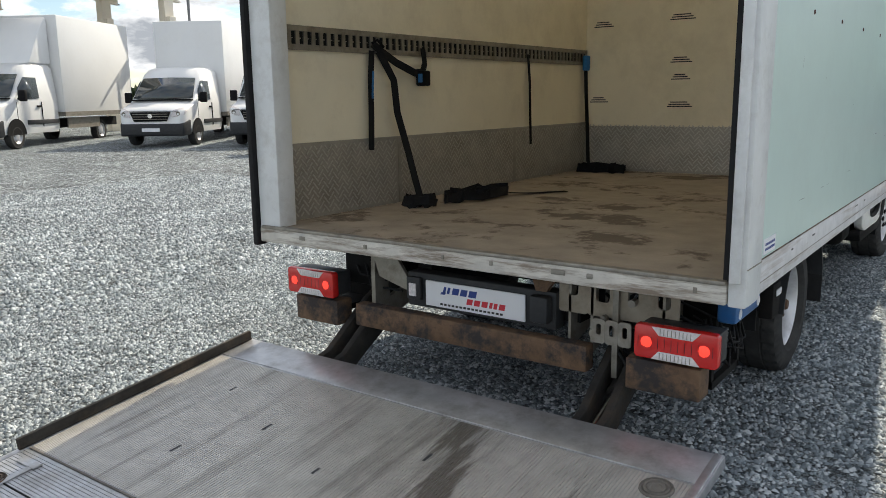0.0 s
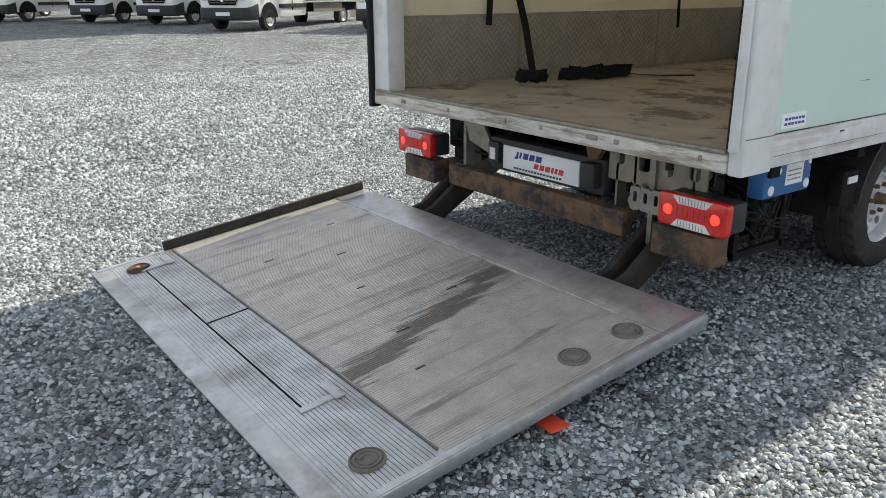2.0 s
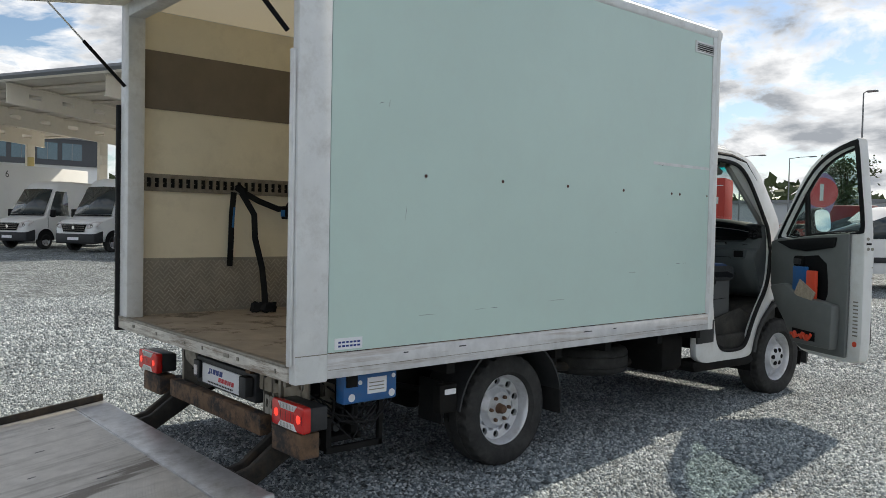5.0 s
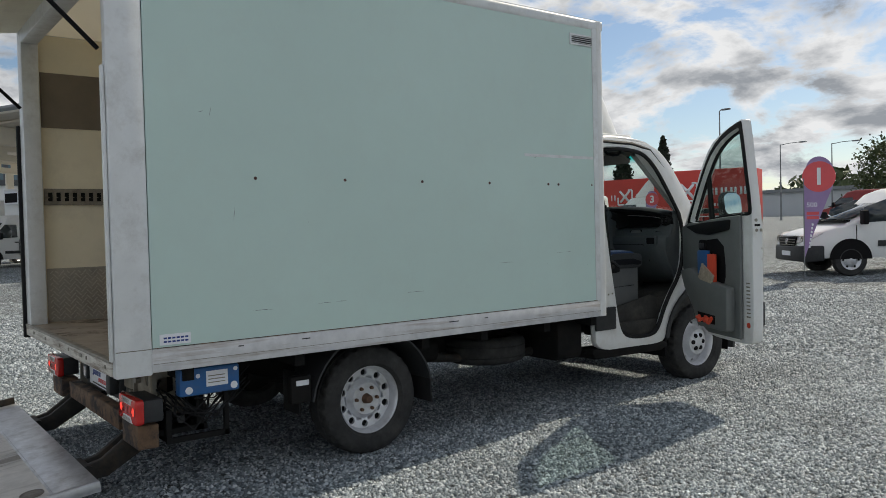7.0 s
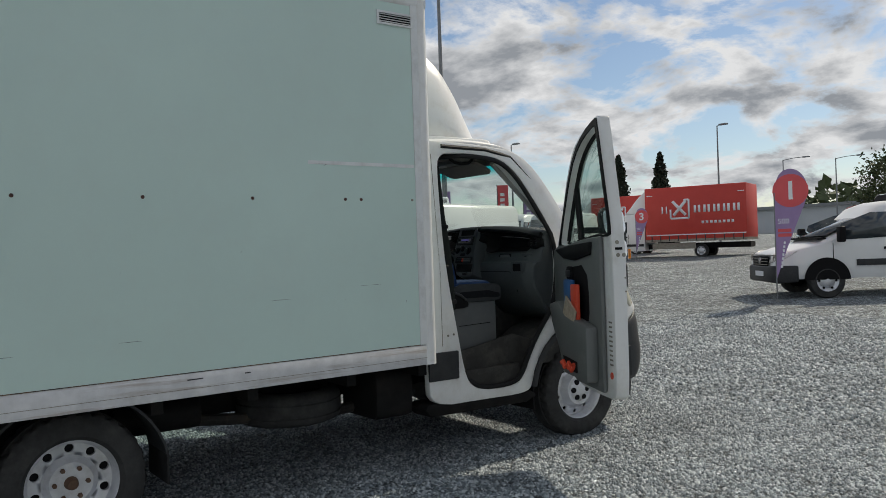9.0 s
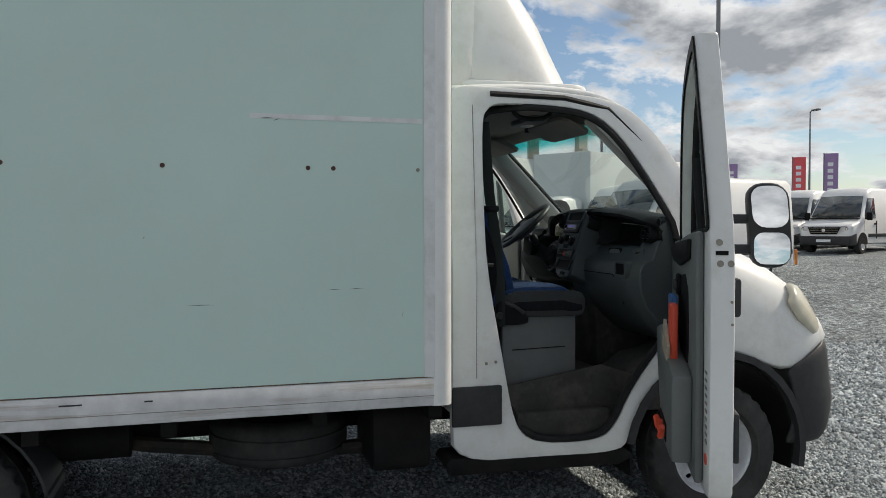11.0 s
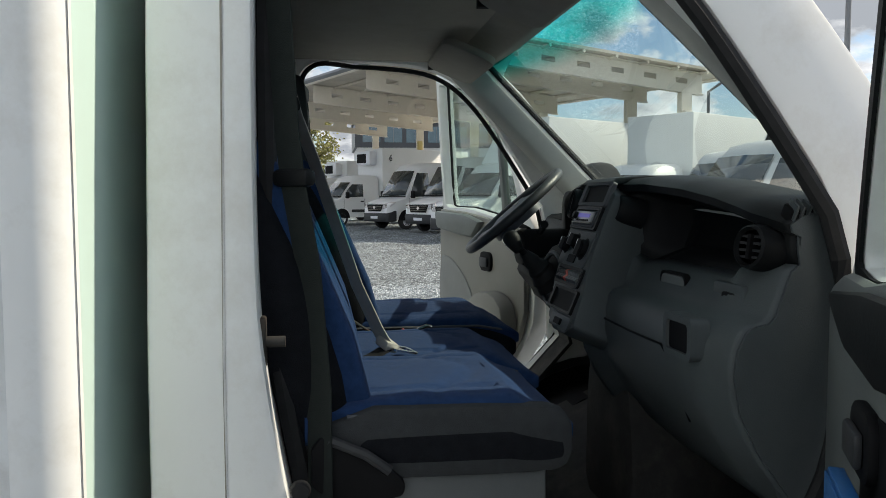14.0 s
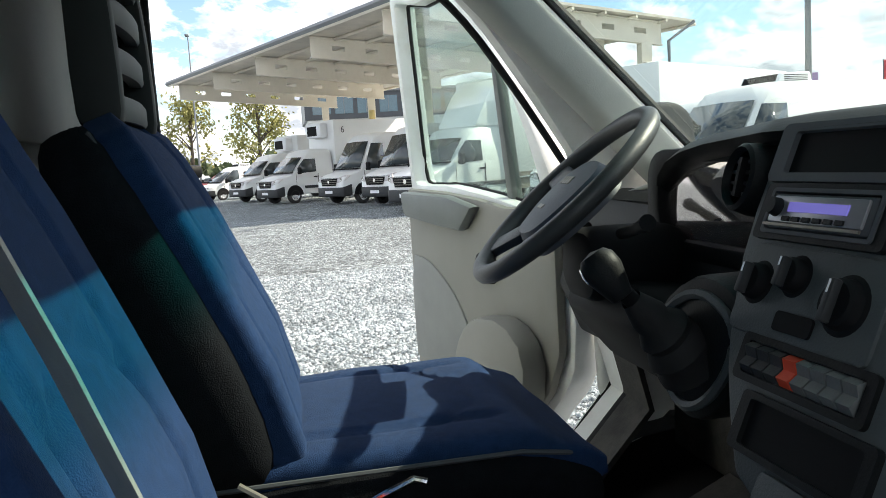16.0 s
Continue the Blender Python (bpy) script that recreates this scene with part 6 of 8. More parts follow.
for x in (0.42, -0.56):
    visor = part("sun_visor", Shape().prism(rounded(x - 0.24, 4.27, x + 0.24, 4.45, 0.05), "z", 1.985, 2.01).bevel(0.008).turn(Matrix.Translation((0, 4.3, 2.0)) @ pose(0, 0, 0, -22, 0, 0) @ Matrix.Translation((0, -4.3, -2.0))), LINING, cabin, "grey sun visor")
    part("visor_clip", Shape().box(x - 0.27, 4.28, 1.99, x - 0.245, 4.31, 2.02), BLACK, visor)

# dashboard: a black hood over an open shelf, a grey panel below it and the bulging glove compartment
def hood_top(x):
    """Height of the hood's crest across the cab."""
    marks = [(-0.95, 1.46), (-0.62, 1.50), (-0.42, 1.525), (-0.28, 1.552), (0.0, 1.567), (0.3, 1.565), (0.5, 1.552), (0.65, 1.533), (0.76, 1.513), (0.86, 1.487)]
    for (a, p), (b, q) in zip(marks, marks[1:]):
        if x <= b:
            f = max(0.0, (x - a) / (b - a))
            return p + (q - p) * f
    return marks[-1][1]


def shelf_depth(x):
    """How far the open shelf reaches in: nothing at the pods beside it."""
    a = max(0.0, min(1.0, (x - 0.235) / 0.05))
    b = max(0.0, min(1.0, (0.765 - x) / 0.05))
    k = min(a, b)
    return k * k * (3 - 2 * k)


DX0, DX1 = 0.215, 0.865
stations = [DX0 + (DX1 - DX0) * k / 40 for k in range(41)]
upper, lower = [], []
for x in stations:
    zt, k = hood_top(x), shelf_depth(x)
    ends = max(0.0, (x - 0.78) / 0.085)
    front = 4.672 + 0.03 * ends - 0.035 * max(0.0, 1 - (x - DX0) / 0.09)
    zl = 1.345 + 0.02 * min(1, max(0, (x - 0.2) / 0.15)) + 0.03 * (1 - k)
    upper.append([(x, 5.06, zt - 0.075), (x, 4.93, zt - 0.022), (x, 4.82, zt), (x, 4.74, zt + 0.001), (x, front + 0.02, zt - 0.007), (x, front, zt - 0.02), (x, front + 0.004, zt - 0.034), (x, front + 0.02 + 0.05 * k, zt - 0.042), (x, front + 0.018 + 0.13 * k, zt - 0.06 - 0.01 * k), (x, front + 0.015 + 0.135 * k, 1.45), (x, front + 0.015 + 0.11 * k, zl + 0.03), (x, front + 0.02 + 0.02 * k, zl)])
    out = 0.014 * math.sin(math.pi * (x - DX0) / (DX1 - DX0))
    lower.append([(x, front + 0.02 + 0.02 * k, zl), (x, front + 0.004, zl - 0.012), (x, front - 0.022 - out, 1.305), (x, front - 0.035 - out, 1.292), (x, front - 0.062 - out, 1.287), (x, front - 0.078 - out, 1.276), (x, front - 0.092 - out, 1.245), (x, front - 0.098 - out, 1.20), (x, front - 0.085 - out, 1.13), (x, front - 0.05, 1.06), (x, front + 0.01, 0.98), (x, front + 0.09, 0.91), (x, 4.90, 0.865), (x, 5.06, 0.86)])
dash = part("dashboard", Shape().loft(lower, caps=False, shut=False), DASH, truck, "dark grey moulded dashboard with an open shelf", smooth=50, thick=0.006)
part("dash_hood", Shape().loft(upper, caps=False, shut=False), DASHTOP, dash, "black dash top and open shelf", smooth=40, thick=0.005)
# closed end towards the doorway
end = [(y, z) for _, y, z in upper[-1]] + [(y, z) for _, y, z in lower[-1][1:]]
part("dash_end", Shape().prism(end, "x", DX1 - 0.002, DX1 + 0.006), DASH, dash, "grey dash end panel")
part("kick_trim", Shape().prism([(4.66, 1.26), (4.90, 1.30), (4.93, 0.80), (4.80, 0.84), (4.70, 0.98)], "x", DX1 - 0.03, DX1 - 0.004).bevel(0.01), DASH, dash)
part("glove_joint", Shape().tube([(x, 4.672 - 0.101 - 0.014 * math.sin(math.pi * (x - DX0) / (DX1 - DX0)), 1.222) for x in (0.28, 0.4, 0.5, 0.6, 0.66)] + [(0.69, 4.568, 1.19), (0.70, 4.578, 1.14), (0.69, 4.61, 1.07)], 0.0025, 6), BLACK, dash)
# tray opening beside the glove compartment, with a raised lip
part("tray_opening", Shape().prism(rounded(0.695, 1.222, 0.79, 1.282, 0.01), "y", 4.560, 4.60), BLACK, dash)
part("tray_lip", Shape().holed(rounded(0.683, 1.212, 0.803, 1.293, 0.014), rounded(0.697, 1.224, 0.788, 1.28, 0.009), "y", 4.553, 4.59), DASH, dash)
part("dash_latch", Shape().prism(rounded(0.452, 1.302, 0.566, 1.345, 0.014), "y", -0.006, 0.004).bevel(0.003).turn(Matrix.Translation((0, 4.655, 0))), GREY, dash, "light grey latch tab")
part("latch_rim", Shape().holed(rounded(0.445, 1.296, 0.573, 1.351, 0.018), rounded(0.451, 1.301, 0.567, 1.346, 0.014), "y", 4.650, 4.664), BLACK, dash)
part("slot_panel", Shape().prism(rounded(0.685, 1.305, 0.80, 1.352, 0.01), "y", 4.655, 4.672).bevel(0.003), DASH, dash)
part("panel_slot", Shape().prism(rounded(0.725, 1.315, 0.775, 1.335, 0.008), "y", 4.652, 4.658), BLACK, dash)
def air_vent(x, y, z, yaw, pitch_, r, parent):
    m = Matrix.Translation((x, y, z)) @ pose(0, 0, 0, pitch_, 0, yaw)
    ring = part("air_vent", Shape().lathe([(-0.012, r * 0.84), (-0.022, r * 0.92), (-0.018, r * 1.04), (0.0, r * 1.12), (0.05, r * 1.14)], (0, 0, 0), "y", 32).turn(m), DASHTOP, parent, "round dash air vent")
    part("vent_back", Shape().lathe([(0.014, 0.0), (0.014, r)], (0, 0, 0), "y", 24).turn(m), BLACK, ring)
    for q in (-0.5, -0.17, 0.17, 0.5):
        wdt = r * math.sqrt(1 - q * q) * 0.84
        part("blade", Shape().box(-wdt, -0.012, q * r - 0.0022, wdt, 0.01, q * r + 0.0022).turn(m), PLASTIC, ring)
    part("blade_tab", Shape().box(-0.004, -0.02, -r * 0.6, 0.004, 0.0, r * 0.6).turn(m), BLACK, ring)
    return ring


air_vent(0.812, 4.672, 1.424, 12, -8, 0.038, dash)
grille = part("side_grille", Shape().slab((0.845, 4.74, 1.478), (0.03, 0.075, 0.05), pose(0, 0, 0, 0, 30, 0)).bevel(0.006), BLACK, dash, "small slotted side demister")
for k in range(6):
    part("grille_bar", Shape().slab((0.856, 4.71 + k * 0.012, 1.484), (0.028, 0.004, 0.05), pose(0, 0, 0, 0, 30, 0)), DASH, grille)
# centre console, raked, faces the seats
CM = Matrix.Translation((0.09, 4.587, 1.456)) @ pose(0, 0, 0, -23, 0, 0)      # local y into the dash, z up the face
FACE = rounded_off([(-0.088, 0.108), (-0.092, -0.03), (-0.065, -0.13), (-0.03, -0.20), (0.05, -0.30), (0.25, -0.30), (0.225, -0.20), (0.185, -0.12), (0.165, -0.04), (0.155, 0.108)], 1)
console = part("centre_console", Shape().prism(FACE, "y", 0.0, 0.15).bevel(0.008).turn(CM), DASH, truck, "dark centre console with radio and knobs")
def con(name, s, mat, label="", parent=None):
    return part(name, s.turn(CM), mat, parent or console, label)


con("display_slot", Shape().holed(rounded(-0.075, 0.036, 0.137, 0.104, 0.008), rounded(-0.050, 0.046, 0.118, 0.094, 0.004), "y", -0.008, 0.004), PIPING, "empty display frame")
con("display_back", Shape().box(-0.052, -0.001, 0.044, 0.12, 0.003, 0.096), BLACK)
con("radio_frame", Shape().holed(rounded(-0.066, -0.030, 0.132, 0.034, 0.006), rounded(-0.050, -0.022, 0.116, 0.026, 0.004), "y", -0.008, 0.004), DASHTOP)
con("radio_edge", Shape().holed(rounded(-0.052, -0.024, 0.118, 0.028, 0.005), rounded(-0.047, -0.0195, 0.113, 0.0235, 0.003), "y", -0.010, 0.0), PIPING)
radio = con("radio", Shape().box(-0.046, -0.010, -0.018, 0.112, 0.01, 0.022).bevel(0.004), PIPING, "silver car radio with lit display")
con("radio_front", Shape().box(-0.04, -0.014, -0.012, 0.104, -0.009, 0.018).bevel(0.003), RADIOGREY, "silver grey front", radio)
con("radio_display", Shape().box(-0.008, -0.0155, 0.000, 0.082, -0.0135, 0.0105), glow("blue violet display", (0.16, 0.14, 0.50), 0.26), "violet lit display", radio)
con("radio_strip", Shape().box(-0.042, -0.016, -0.0165, 0.106, -0.0135, -0.0135), BRACKET, "", radio)
con("radio_knob", Shape().lathe([(-0.024, 0.0), (-0.024, 0.009), (-0.012, 0.011)], (-0.028, 0, 0.004), "y", 16), DASHTOP, "", radio)
for k in range(6):
    con("radio_key", Shape().box(-0.012 + k * 0.0165, -0.0165, -0.0105, -0.001 + k * 0.0165, -0.0135, -0.0055), DASHTOP, "", radio)
con("heater_panel", Shape().prism(rounded(-0.06, -0.135, 0.155, -0.035, 0.012), "y", -0.004, 0.003).bevel(0.002), DASH)
for u, v, r in ((-0.030, -0.079, 0.026), (0.028, -0.065, 0.024), (0.108, -0.083, 0.032)):
    knob = con("heater_knob", Shape().lathe([(-0.018, 0.0), (-0.018, r * 0.62), (-0.015, r * 0.74), (-0.006, r * 0.80), (-0.004, r * 0.95), (0.0, r)], (u, 0, v), "y", 26), BLACK, "round black heater knob")
    con("knob_grip", Shape().box(u - 0.0045, -0.028, v - r * 0.66, u + 0.0045, -0.017, v + r * 0.66).bevel(0.002), PLASTIC, "", knob)
    con("knob_mark", Shape().box(u - 0.001, -0.0288, v + r * 0.2, u + 0.001, -0.0275, v + r * 0.6), PLATEWHITE, "", knob)
con("ashtray_slot", Shape().prism(rounded(0.02, -0.124, 0.078, -0.103, 0.005), "y", -0.007, 0.0), BLACK)
con("switch_frame", Shape().holed(rounded(-0.018, -0.184, 0.178, -0.133, 0.007), rounded(-0.006, -0.176, 0.166, -0.141, 0.003), "y", -0.006, 0.002), DASHTOP)
for k in range(8):
    red = k == 3
    u = -0.004 + k * 0.0212
    con("switch", Shape().prism([(-0.004, -0.175), (-0.012, -0.168), (-0.006, -0.158), (-0.012, -0.148), (-0.004, -0.142), (0.0, -0.142), (0.0, -0.175)], "x", u, u + 0.0185), ORANGE if red else GREY if k > 3 else PLASTIC, "red hazard switch" if red else "")
con("storage_slot", Shape().holed(rounded(0.015, -0.252, 0.205, -0.190, 0.007), rounded(0.03, -0.245, 0.192, -0.197, 0.004), "y", -0.008, 0.002), DASHTOP)
con("storage_back", Shape().box(0.028, -0.002, -0.247, 0.194, 0.002, -0.195), BLACK)
con("ashtray", Shape().prism(rounded(0.075, -0.292, 0.225, -0.257, 0.008), "y", -0.006, 0.0).bevel(0.002), DASH)
con("ashtray_grip", Shape().prism(rounded(0.125, -0.284, 0.172, -0.268, 0.004), "y", -0.012, -0.005), BLACK)
air_vent(0.236, 4.644, 1.482, -6, -14, 0.034, console)
air_vent(-0.045, 4.615, 1.492, -8, -14, 0.040, console)
# driver's side: binnacle, instrument glass, column, wheel
SIDE = [(5.05, 1.43), (4.85, 1.45), (4.77, 1.44), (4.75, 1.38), (4.70, 1.33), (4.67, 1.24), (4.72, 1.12), (4.88, 1.06), (5.05, 1.06)]
part("dash_driver", Shape().prism(SIDE, "x", MID - 0.86, -0.035).bevel(0.014, 2, 24), DASHTOP, dash)


def lip(x):
    """Crest height and front of the hood: it arches down round the instruments on the driver's side."""
    marks = [(-0.93, 1.448, 4.775), (-0.62, 1.450, 4.76), (-0.535, 1.452, 4.735), (-0.51, 1.475, 4.722), (-0.48, 1.505, 4.71), (-0.43, 1.53, 4.70), (-0.36, 1.546, 4.69), (-0.26, 1.556, 4.675), (-0.16, 1.561, 4.66), (-0.03, 1.565, 4.62), (0.21, 1.566, 4.62), (0.24, 1.566, 4.655)]
    for (a, p, u), (b, q, v) in zip(marks, marks[1:]):
        if x <= b:
            f = max(0.0, (x - a) / (b - a))
            return p + (q - p) * f, u + (v - u) * f
    return marks[-1][1:]


stations = [-0.93 + 1.17 * k / 70 for k in range(71)]
rings = []
for x in stations:
    zt, yl = lip(x)
    deep = 0.034 if -0.5 < x < -0.1 else 0.022
    back_top = hood_top(x)
    rings.append([(x, 5.06, min(zt, back_top) - 0.07), (x, 4.93, min(zt, back_top) - 0.02), (x, 4.84, zt - 0.001), (x, yl + 0.07, zt + 0.001), (x, yl + 0.018, zt - 0.005), (x, yl, zt - 0.017), (x, yl + 0.012, zt - 0.026), (x, yl + 0.03, zt - deep), (x, 4.79, zt - deep - 0.006)])
part("binnacle", Shape().loft(rings, caps=False, shut=False), DASHTOP, dash, "instrument hood", smooth=40, thick=0.005)
# cover and its surround, set back under the hood
part("instrument_glass", Shape().prism(rounded(-0.50, 1.372, -0.10, 1.515, 0.05), "y", 4.735, 4.738).turn(Matrix.Translation((0, 4.735, 1.44)) @ pose(0, 0, 0, -2.4, 0, 0) @ Matrix.Translation((0, -4.735, -1.44))), INSTRUMENT, dash, "glossy cover over the instruments")
part("instrument_rim", Shape().holed(rounded(-0.54, 1.345, -0.07, 1.535, 0.06), rounded(-0.495, 1.377, -0.105, 1.51, 0.05), "y", 4.715, 4.76).bevel(0.006), DASHTOP, dash)
part("column_shroud", Shape().prism(rounded(-0.56, 1.28, -0.40, 1.405, 0.05), "y", 4.545, 4.73).bevel(0.02), BLACK, dash)
part("column_shroud", Shape().prism([(4.76, 1.30), (4.60, 1.32), (4.56, 1.26), (4.66, 1.14), (4.76, 1.12)], "x", -0.60, -0.14).bevel(0.02), BLACK, dash)
SWT = Matrix.Translation((-0.482, 4.529, 1.467)) @ pose(0, 0, 0, 41, 0, -8.8)
circle = [(0.1955 * math.cos(2 * math.pi * k / 48), 0.1955 * math.sin(2 * math.pi * k / 48), 0.0) for k in range(48)]
steer = part("steering_wheel", Shape().tube(circle, 0.0165, 12, closed=True).turn(SWT), STEERGREY, truck, "dark grey steering wheel")
pad = rounded_off([(-0.105, 0.02), (-0.085, 0.075), (0.0, 0.09), (0.085, 0.075), (0.105, 0.02), (0.09, -0.07), (0.05, -0.105), (-0.05, -0.105), (-0.09, -0.07)], 2)
hubs = Shape().loft([[(a, b, -0.045) for a, b in pad], [(a, b, -0.012) for a, b in pad], [(a * 0.93, b * 0.93, 0.004) for a, b in pad], [(a * 0.6, b * 0.6, 0.012) for a, b in pad]])
part("wheel_pad", hubs.turn(SWT), PADGREY, steer, "padded grey wheel hub")
for a0, a1 in (((0.085, 0.03, -0.012), (0.20, 0.045, 0)), ((-0.085, 0.03, -0.012), (-0.20, 0.045, 0)), ((0.06, -0.085, -0.012), (0.125, -0.163, 0)), ((-0.06, -0.085, -0.012), (-0.125, -0.163, 0))):
    part("spoke", Shape().ribbon([a0, a1], 0.055, 0.018, Vector((a1[1] - a0[1], a0[0] - a1[0], 0))).bevel(0.006).turn(SWT), STEERGREY, steer)
for k in range(4):
    part("badge", Shape().box(-0.034 + k * 0.018, 0.015, 0.010, -0.02 + k * 0.018, 0.032, 0.0142).bevel(0.001).turn(SWT), BRACKET, steer)
part("wheel_bar", Shape().box(-0.02, -0.045, 0.010, 0.02, -0.036, 0.0135).turn(SWT), BRACKET, steer)
part("column_stalk", Shape().tube([(-0.40, 4.60, 1.40), (-0.30, 4.58, 1.415), (-0.24, 4.57, 1.43)], [0.010, 0.009, 0.013], 10), BLACK, steer)
part("column_stalk", Shape().tube([(-0.55, 4.60, 1.40), (-0.66, 4.58, 1.42), (-0.72, 4.57, 1.43)], [0.010, 0.009, 0.013], 10), BLACK, steer)
# gear lever on the dash: an oval pod, a leather boot and a round knob
gear = part("gear_console", Shape().prism(rounded_off([(-0.19, 1.31), (-0.17, 1.22), (-0.11, 1.175), (-0.03, 1.20), (0.04, 1.28), (0.05, 1.36), (-0.06, 1.39)], 2), "y", 4.545, 4.68).bevel(0.012), DASHTOP, truck, "black gear lever pod below the dash")
part("pod_rim", Shape().tube([(a, 4.543, b) for a, b in rounded_off([(-0.17, 1.30), (-0.155, 1.235), (-0.11, 1.195), (-0.045, 1.215), (0.02, 1.28), (0.03, 1.34), (-0.06, 1.365)], 2)], 0.007, 6, closed=True), DASH, gear)
knob_at, foot_at = Vector((-0.066, 4.43, 1.386)), Vector((-0.085, 4.55, 1.265))
aim = (knob_at - foot_at).to_track_quat("Z", "Y").to_matrix().to_4x4()
boot = [(0.0, 0.052), (0.02, 0.045), (0.03, 0.047), (0.05, 0.034), (0.06, 0.036), (0.08, 0.024), (0.09, 0.025), (0.115, 0.017), (0.125, 0.014)]
part("gear_boot", Shape().lathe(boot, (0, 0, 0), "z", 18).turn(Matrix.Translation(foot_at) @ aim), RUBBER, gear, "wrinkled black leather boot")
part("gear_stick", Shape().tube([foot_at.lerp(knob_at, 0.55), knob_at], 0.011, 10), BLACK, gear)
knob_up = Matrix.Translation(knob_at) @ pose(0, 0, 0, 28, -22, 0)
part("gear_knob", Shape().lathe([(-0.034, 0.0), (-0.032, 0.014), (-0.012, 0.020), (0.006, 0.025), (0.022, 0.024), (0.031, 0.017), (0.035, 0.0)], (0, 0, 0), "z", 22).turn(knob_up), DASHTOP, gear, "black gear knob")
part("knob_ring", Shape().lathe([(0.004, 0.0252), (0.014, 0.0262), (0.025, 0.0238)], (0, 0, 0), "z", 22, 110, 270).turn(knob_up), CHROME, gear, "bright half ring on the knob")


# ---- seats ----
def ring_at(cx, w, y, z, thick, nx, nz, bulge=0.0, n=24, groove=None):
    """A soft rounded cross-section: wide along x, thick along the direction (nx in y, nz in z); groove(q) sinks seams."""
    out = []
    for k in range(n):
        a = 2 * math.pi * k / n
        c, s_ = math.cos(a), math.sin(a)
        px = math.copysign(abs(c) ** 0.5, c) * w / 2
        pt = math.copysign(abs(s_) ** 0.5, s_) * thick / 2
        if s_ > 0:
            q = 2 * px / w
            pt += bulge * (abs(q) ** 3) - bulge * 0.25
            if groove:
                pt -= groove(q)
        out.append((cx + px, y + nx * pt, z + nz * pt))
    return out


def between(table, t):
    """A row of the table at t from 0 to 1, by straight steps."""
    f = t * (len(table) - 1)
    i = min(int(f), len(table) - 2)
    return [p + (q - p) * (f - i) for p, q in zip(table[i], table[i + 1])]


def dip(d, wide, deep):
    return deep * math.exp(-(d / wide) ** 2)


def seat_back(cx, w, parent, dy=0.0, tall=1.0):
    """Backrest leaning back: black shell, blue face with sewn seams, slatted head restraint."""
    prof = [(4.02, 1.08, 0.10, 0.90), (4.01, 1.14, 0.15, 0.96), (3.975, 1.26, 0.17, 1.0), (3.93, 1.38, 0.16, 1.0), (3.885, 1.50, 0.145, 0.98), (3.845, 1.60, 0.125, 0.92), (3.825, 1.645, 0.10, 0.82), (3.81, 1.672, 0.05, 0.66)]
    prof = [(y, 1.08 + (z - 1.08) * tall, t, f) for y, z, t, f in prof]
    back = part("backrest", Shape().loft([ring_at(cx, w * f * 1.01, y + dy - 0.014, z, t * 0.98, 0.93, 0.36, 0.0) for y, z, t, f in prof]), SEATSIDE, parent, "seat back with navy face and black sides", soft=1)
    rings = []
    for k in range(43):
        y, z, t, f = between(prof, k / 42)
        def groove(q, z=z):
            g = dip(abs(q) - 0.60 - 0.10 * (z - 1.3), 0.03, 0.013)
            arc = 1.325 + 0.075 * (1 - (q / 0.62) ** 2)
            if abs(q) < 0.62:
                g += dip(z - arc, 0.011, 0.013)
                # softly padded panels between the seams
                g -= 0.007 * math.cos(q / 0.62 * math.pi / 2) * (1 if z > arc else 1.4)
            return g
        rings.append(ring_at(cx, w * f * 0.90, y + dy + 0.027, z + 0.006, t * 0.66, 0.93, 0.36, 0.03, 88, groove))
    part("back_face", Shape().loft(rings), FABRIC, back, "navy blue fabric face with sewn panels", smooth=80)
    for sx in (1, -1):
        pts = [(cx + sx * w * f * 0.452, y + dy + t * 0.17, z + 0.012) for y, z, t, f in prof[1:7]]
        part("piping", Shape().tube(pts, 0.0035, 6), PIPING, back)
    yr = 3.80 + dy * 0.7
    # open frame: two upright cheeks, slim slats between them, a dark pad behind
    rest = part("head_restraint", Shape().prism(rounded(cx - 0.128, 1.615, cx + 0.128, 1.885, 0.03), "y", yr + 0.004, yr + 0.018).bevel(0.004), BLACK, parent, "dark grey slatted head restraint")
    for k in range(4):
        z = 1.64 + k * 0.068
        rows = []
        for q in (-1, -0.8, -0.5, -0.2, 0.2, 0.5, 0.8, 1):
            y = yr + 0.058 + 0.010 * (1 - q * q)
            rows.append([(cx + 0.128 * q, y + a, z + b) for a, b in ((0.0, 0.012), (-0.004, 0.018), (-0.024, 0.016), (-0.028, 0.0), (-0.024, -0.016), (-0.004, -0.018), (0.0, -0.012))])
        part("bar", Shape().loft(rows), SLATGREY, rest)
    for q in (-1, 1):
        cheek = rounded_off([(yr + 0.008, 1.63), (yr + 0.02, 1.612), (yr + 0.066, 1.606), (yr + 0.072, 1.64), (yr + 0.066, 1.80), (yr + 0.055, 1.88), (yr + 0.02, 1.89), (yr + 0.008, 1.86)], 1)
        part("rest_side", Shape().prism(cheek, "x", cx + q * 0.142 - 0.016, cx + q * 0.142 + 0.016).bevel(0.007), RESTGREY, rest)
    return back


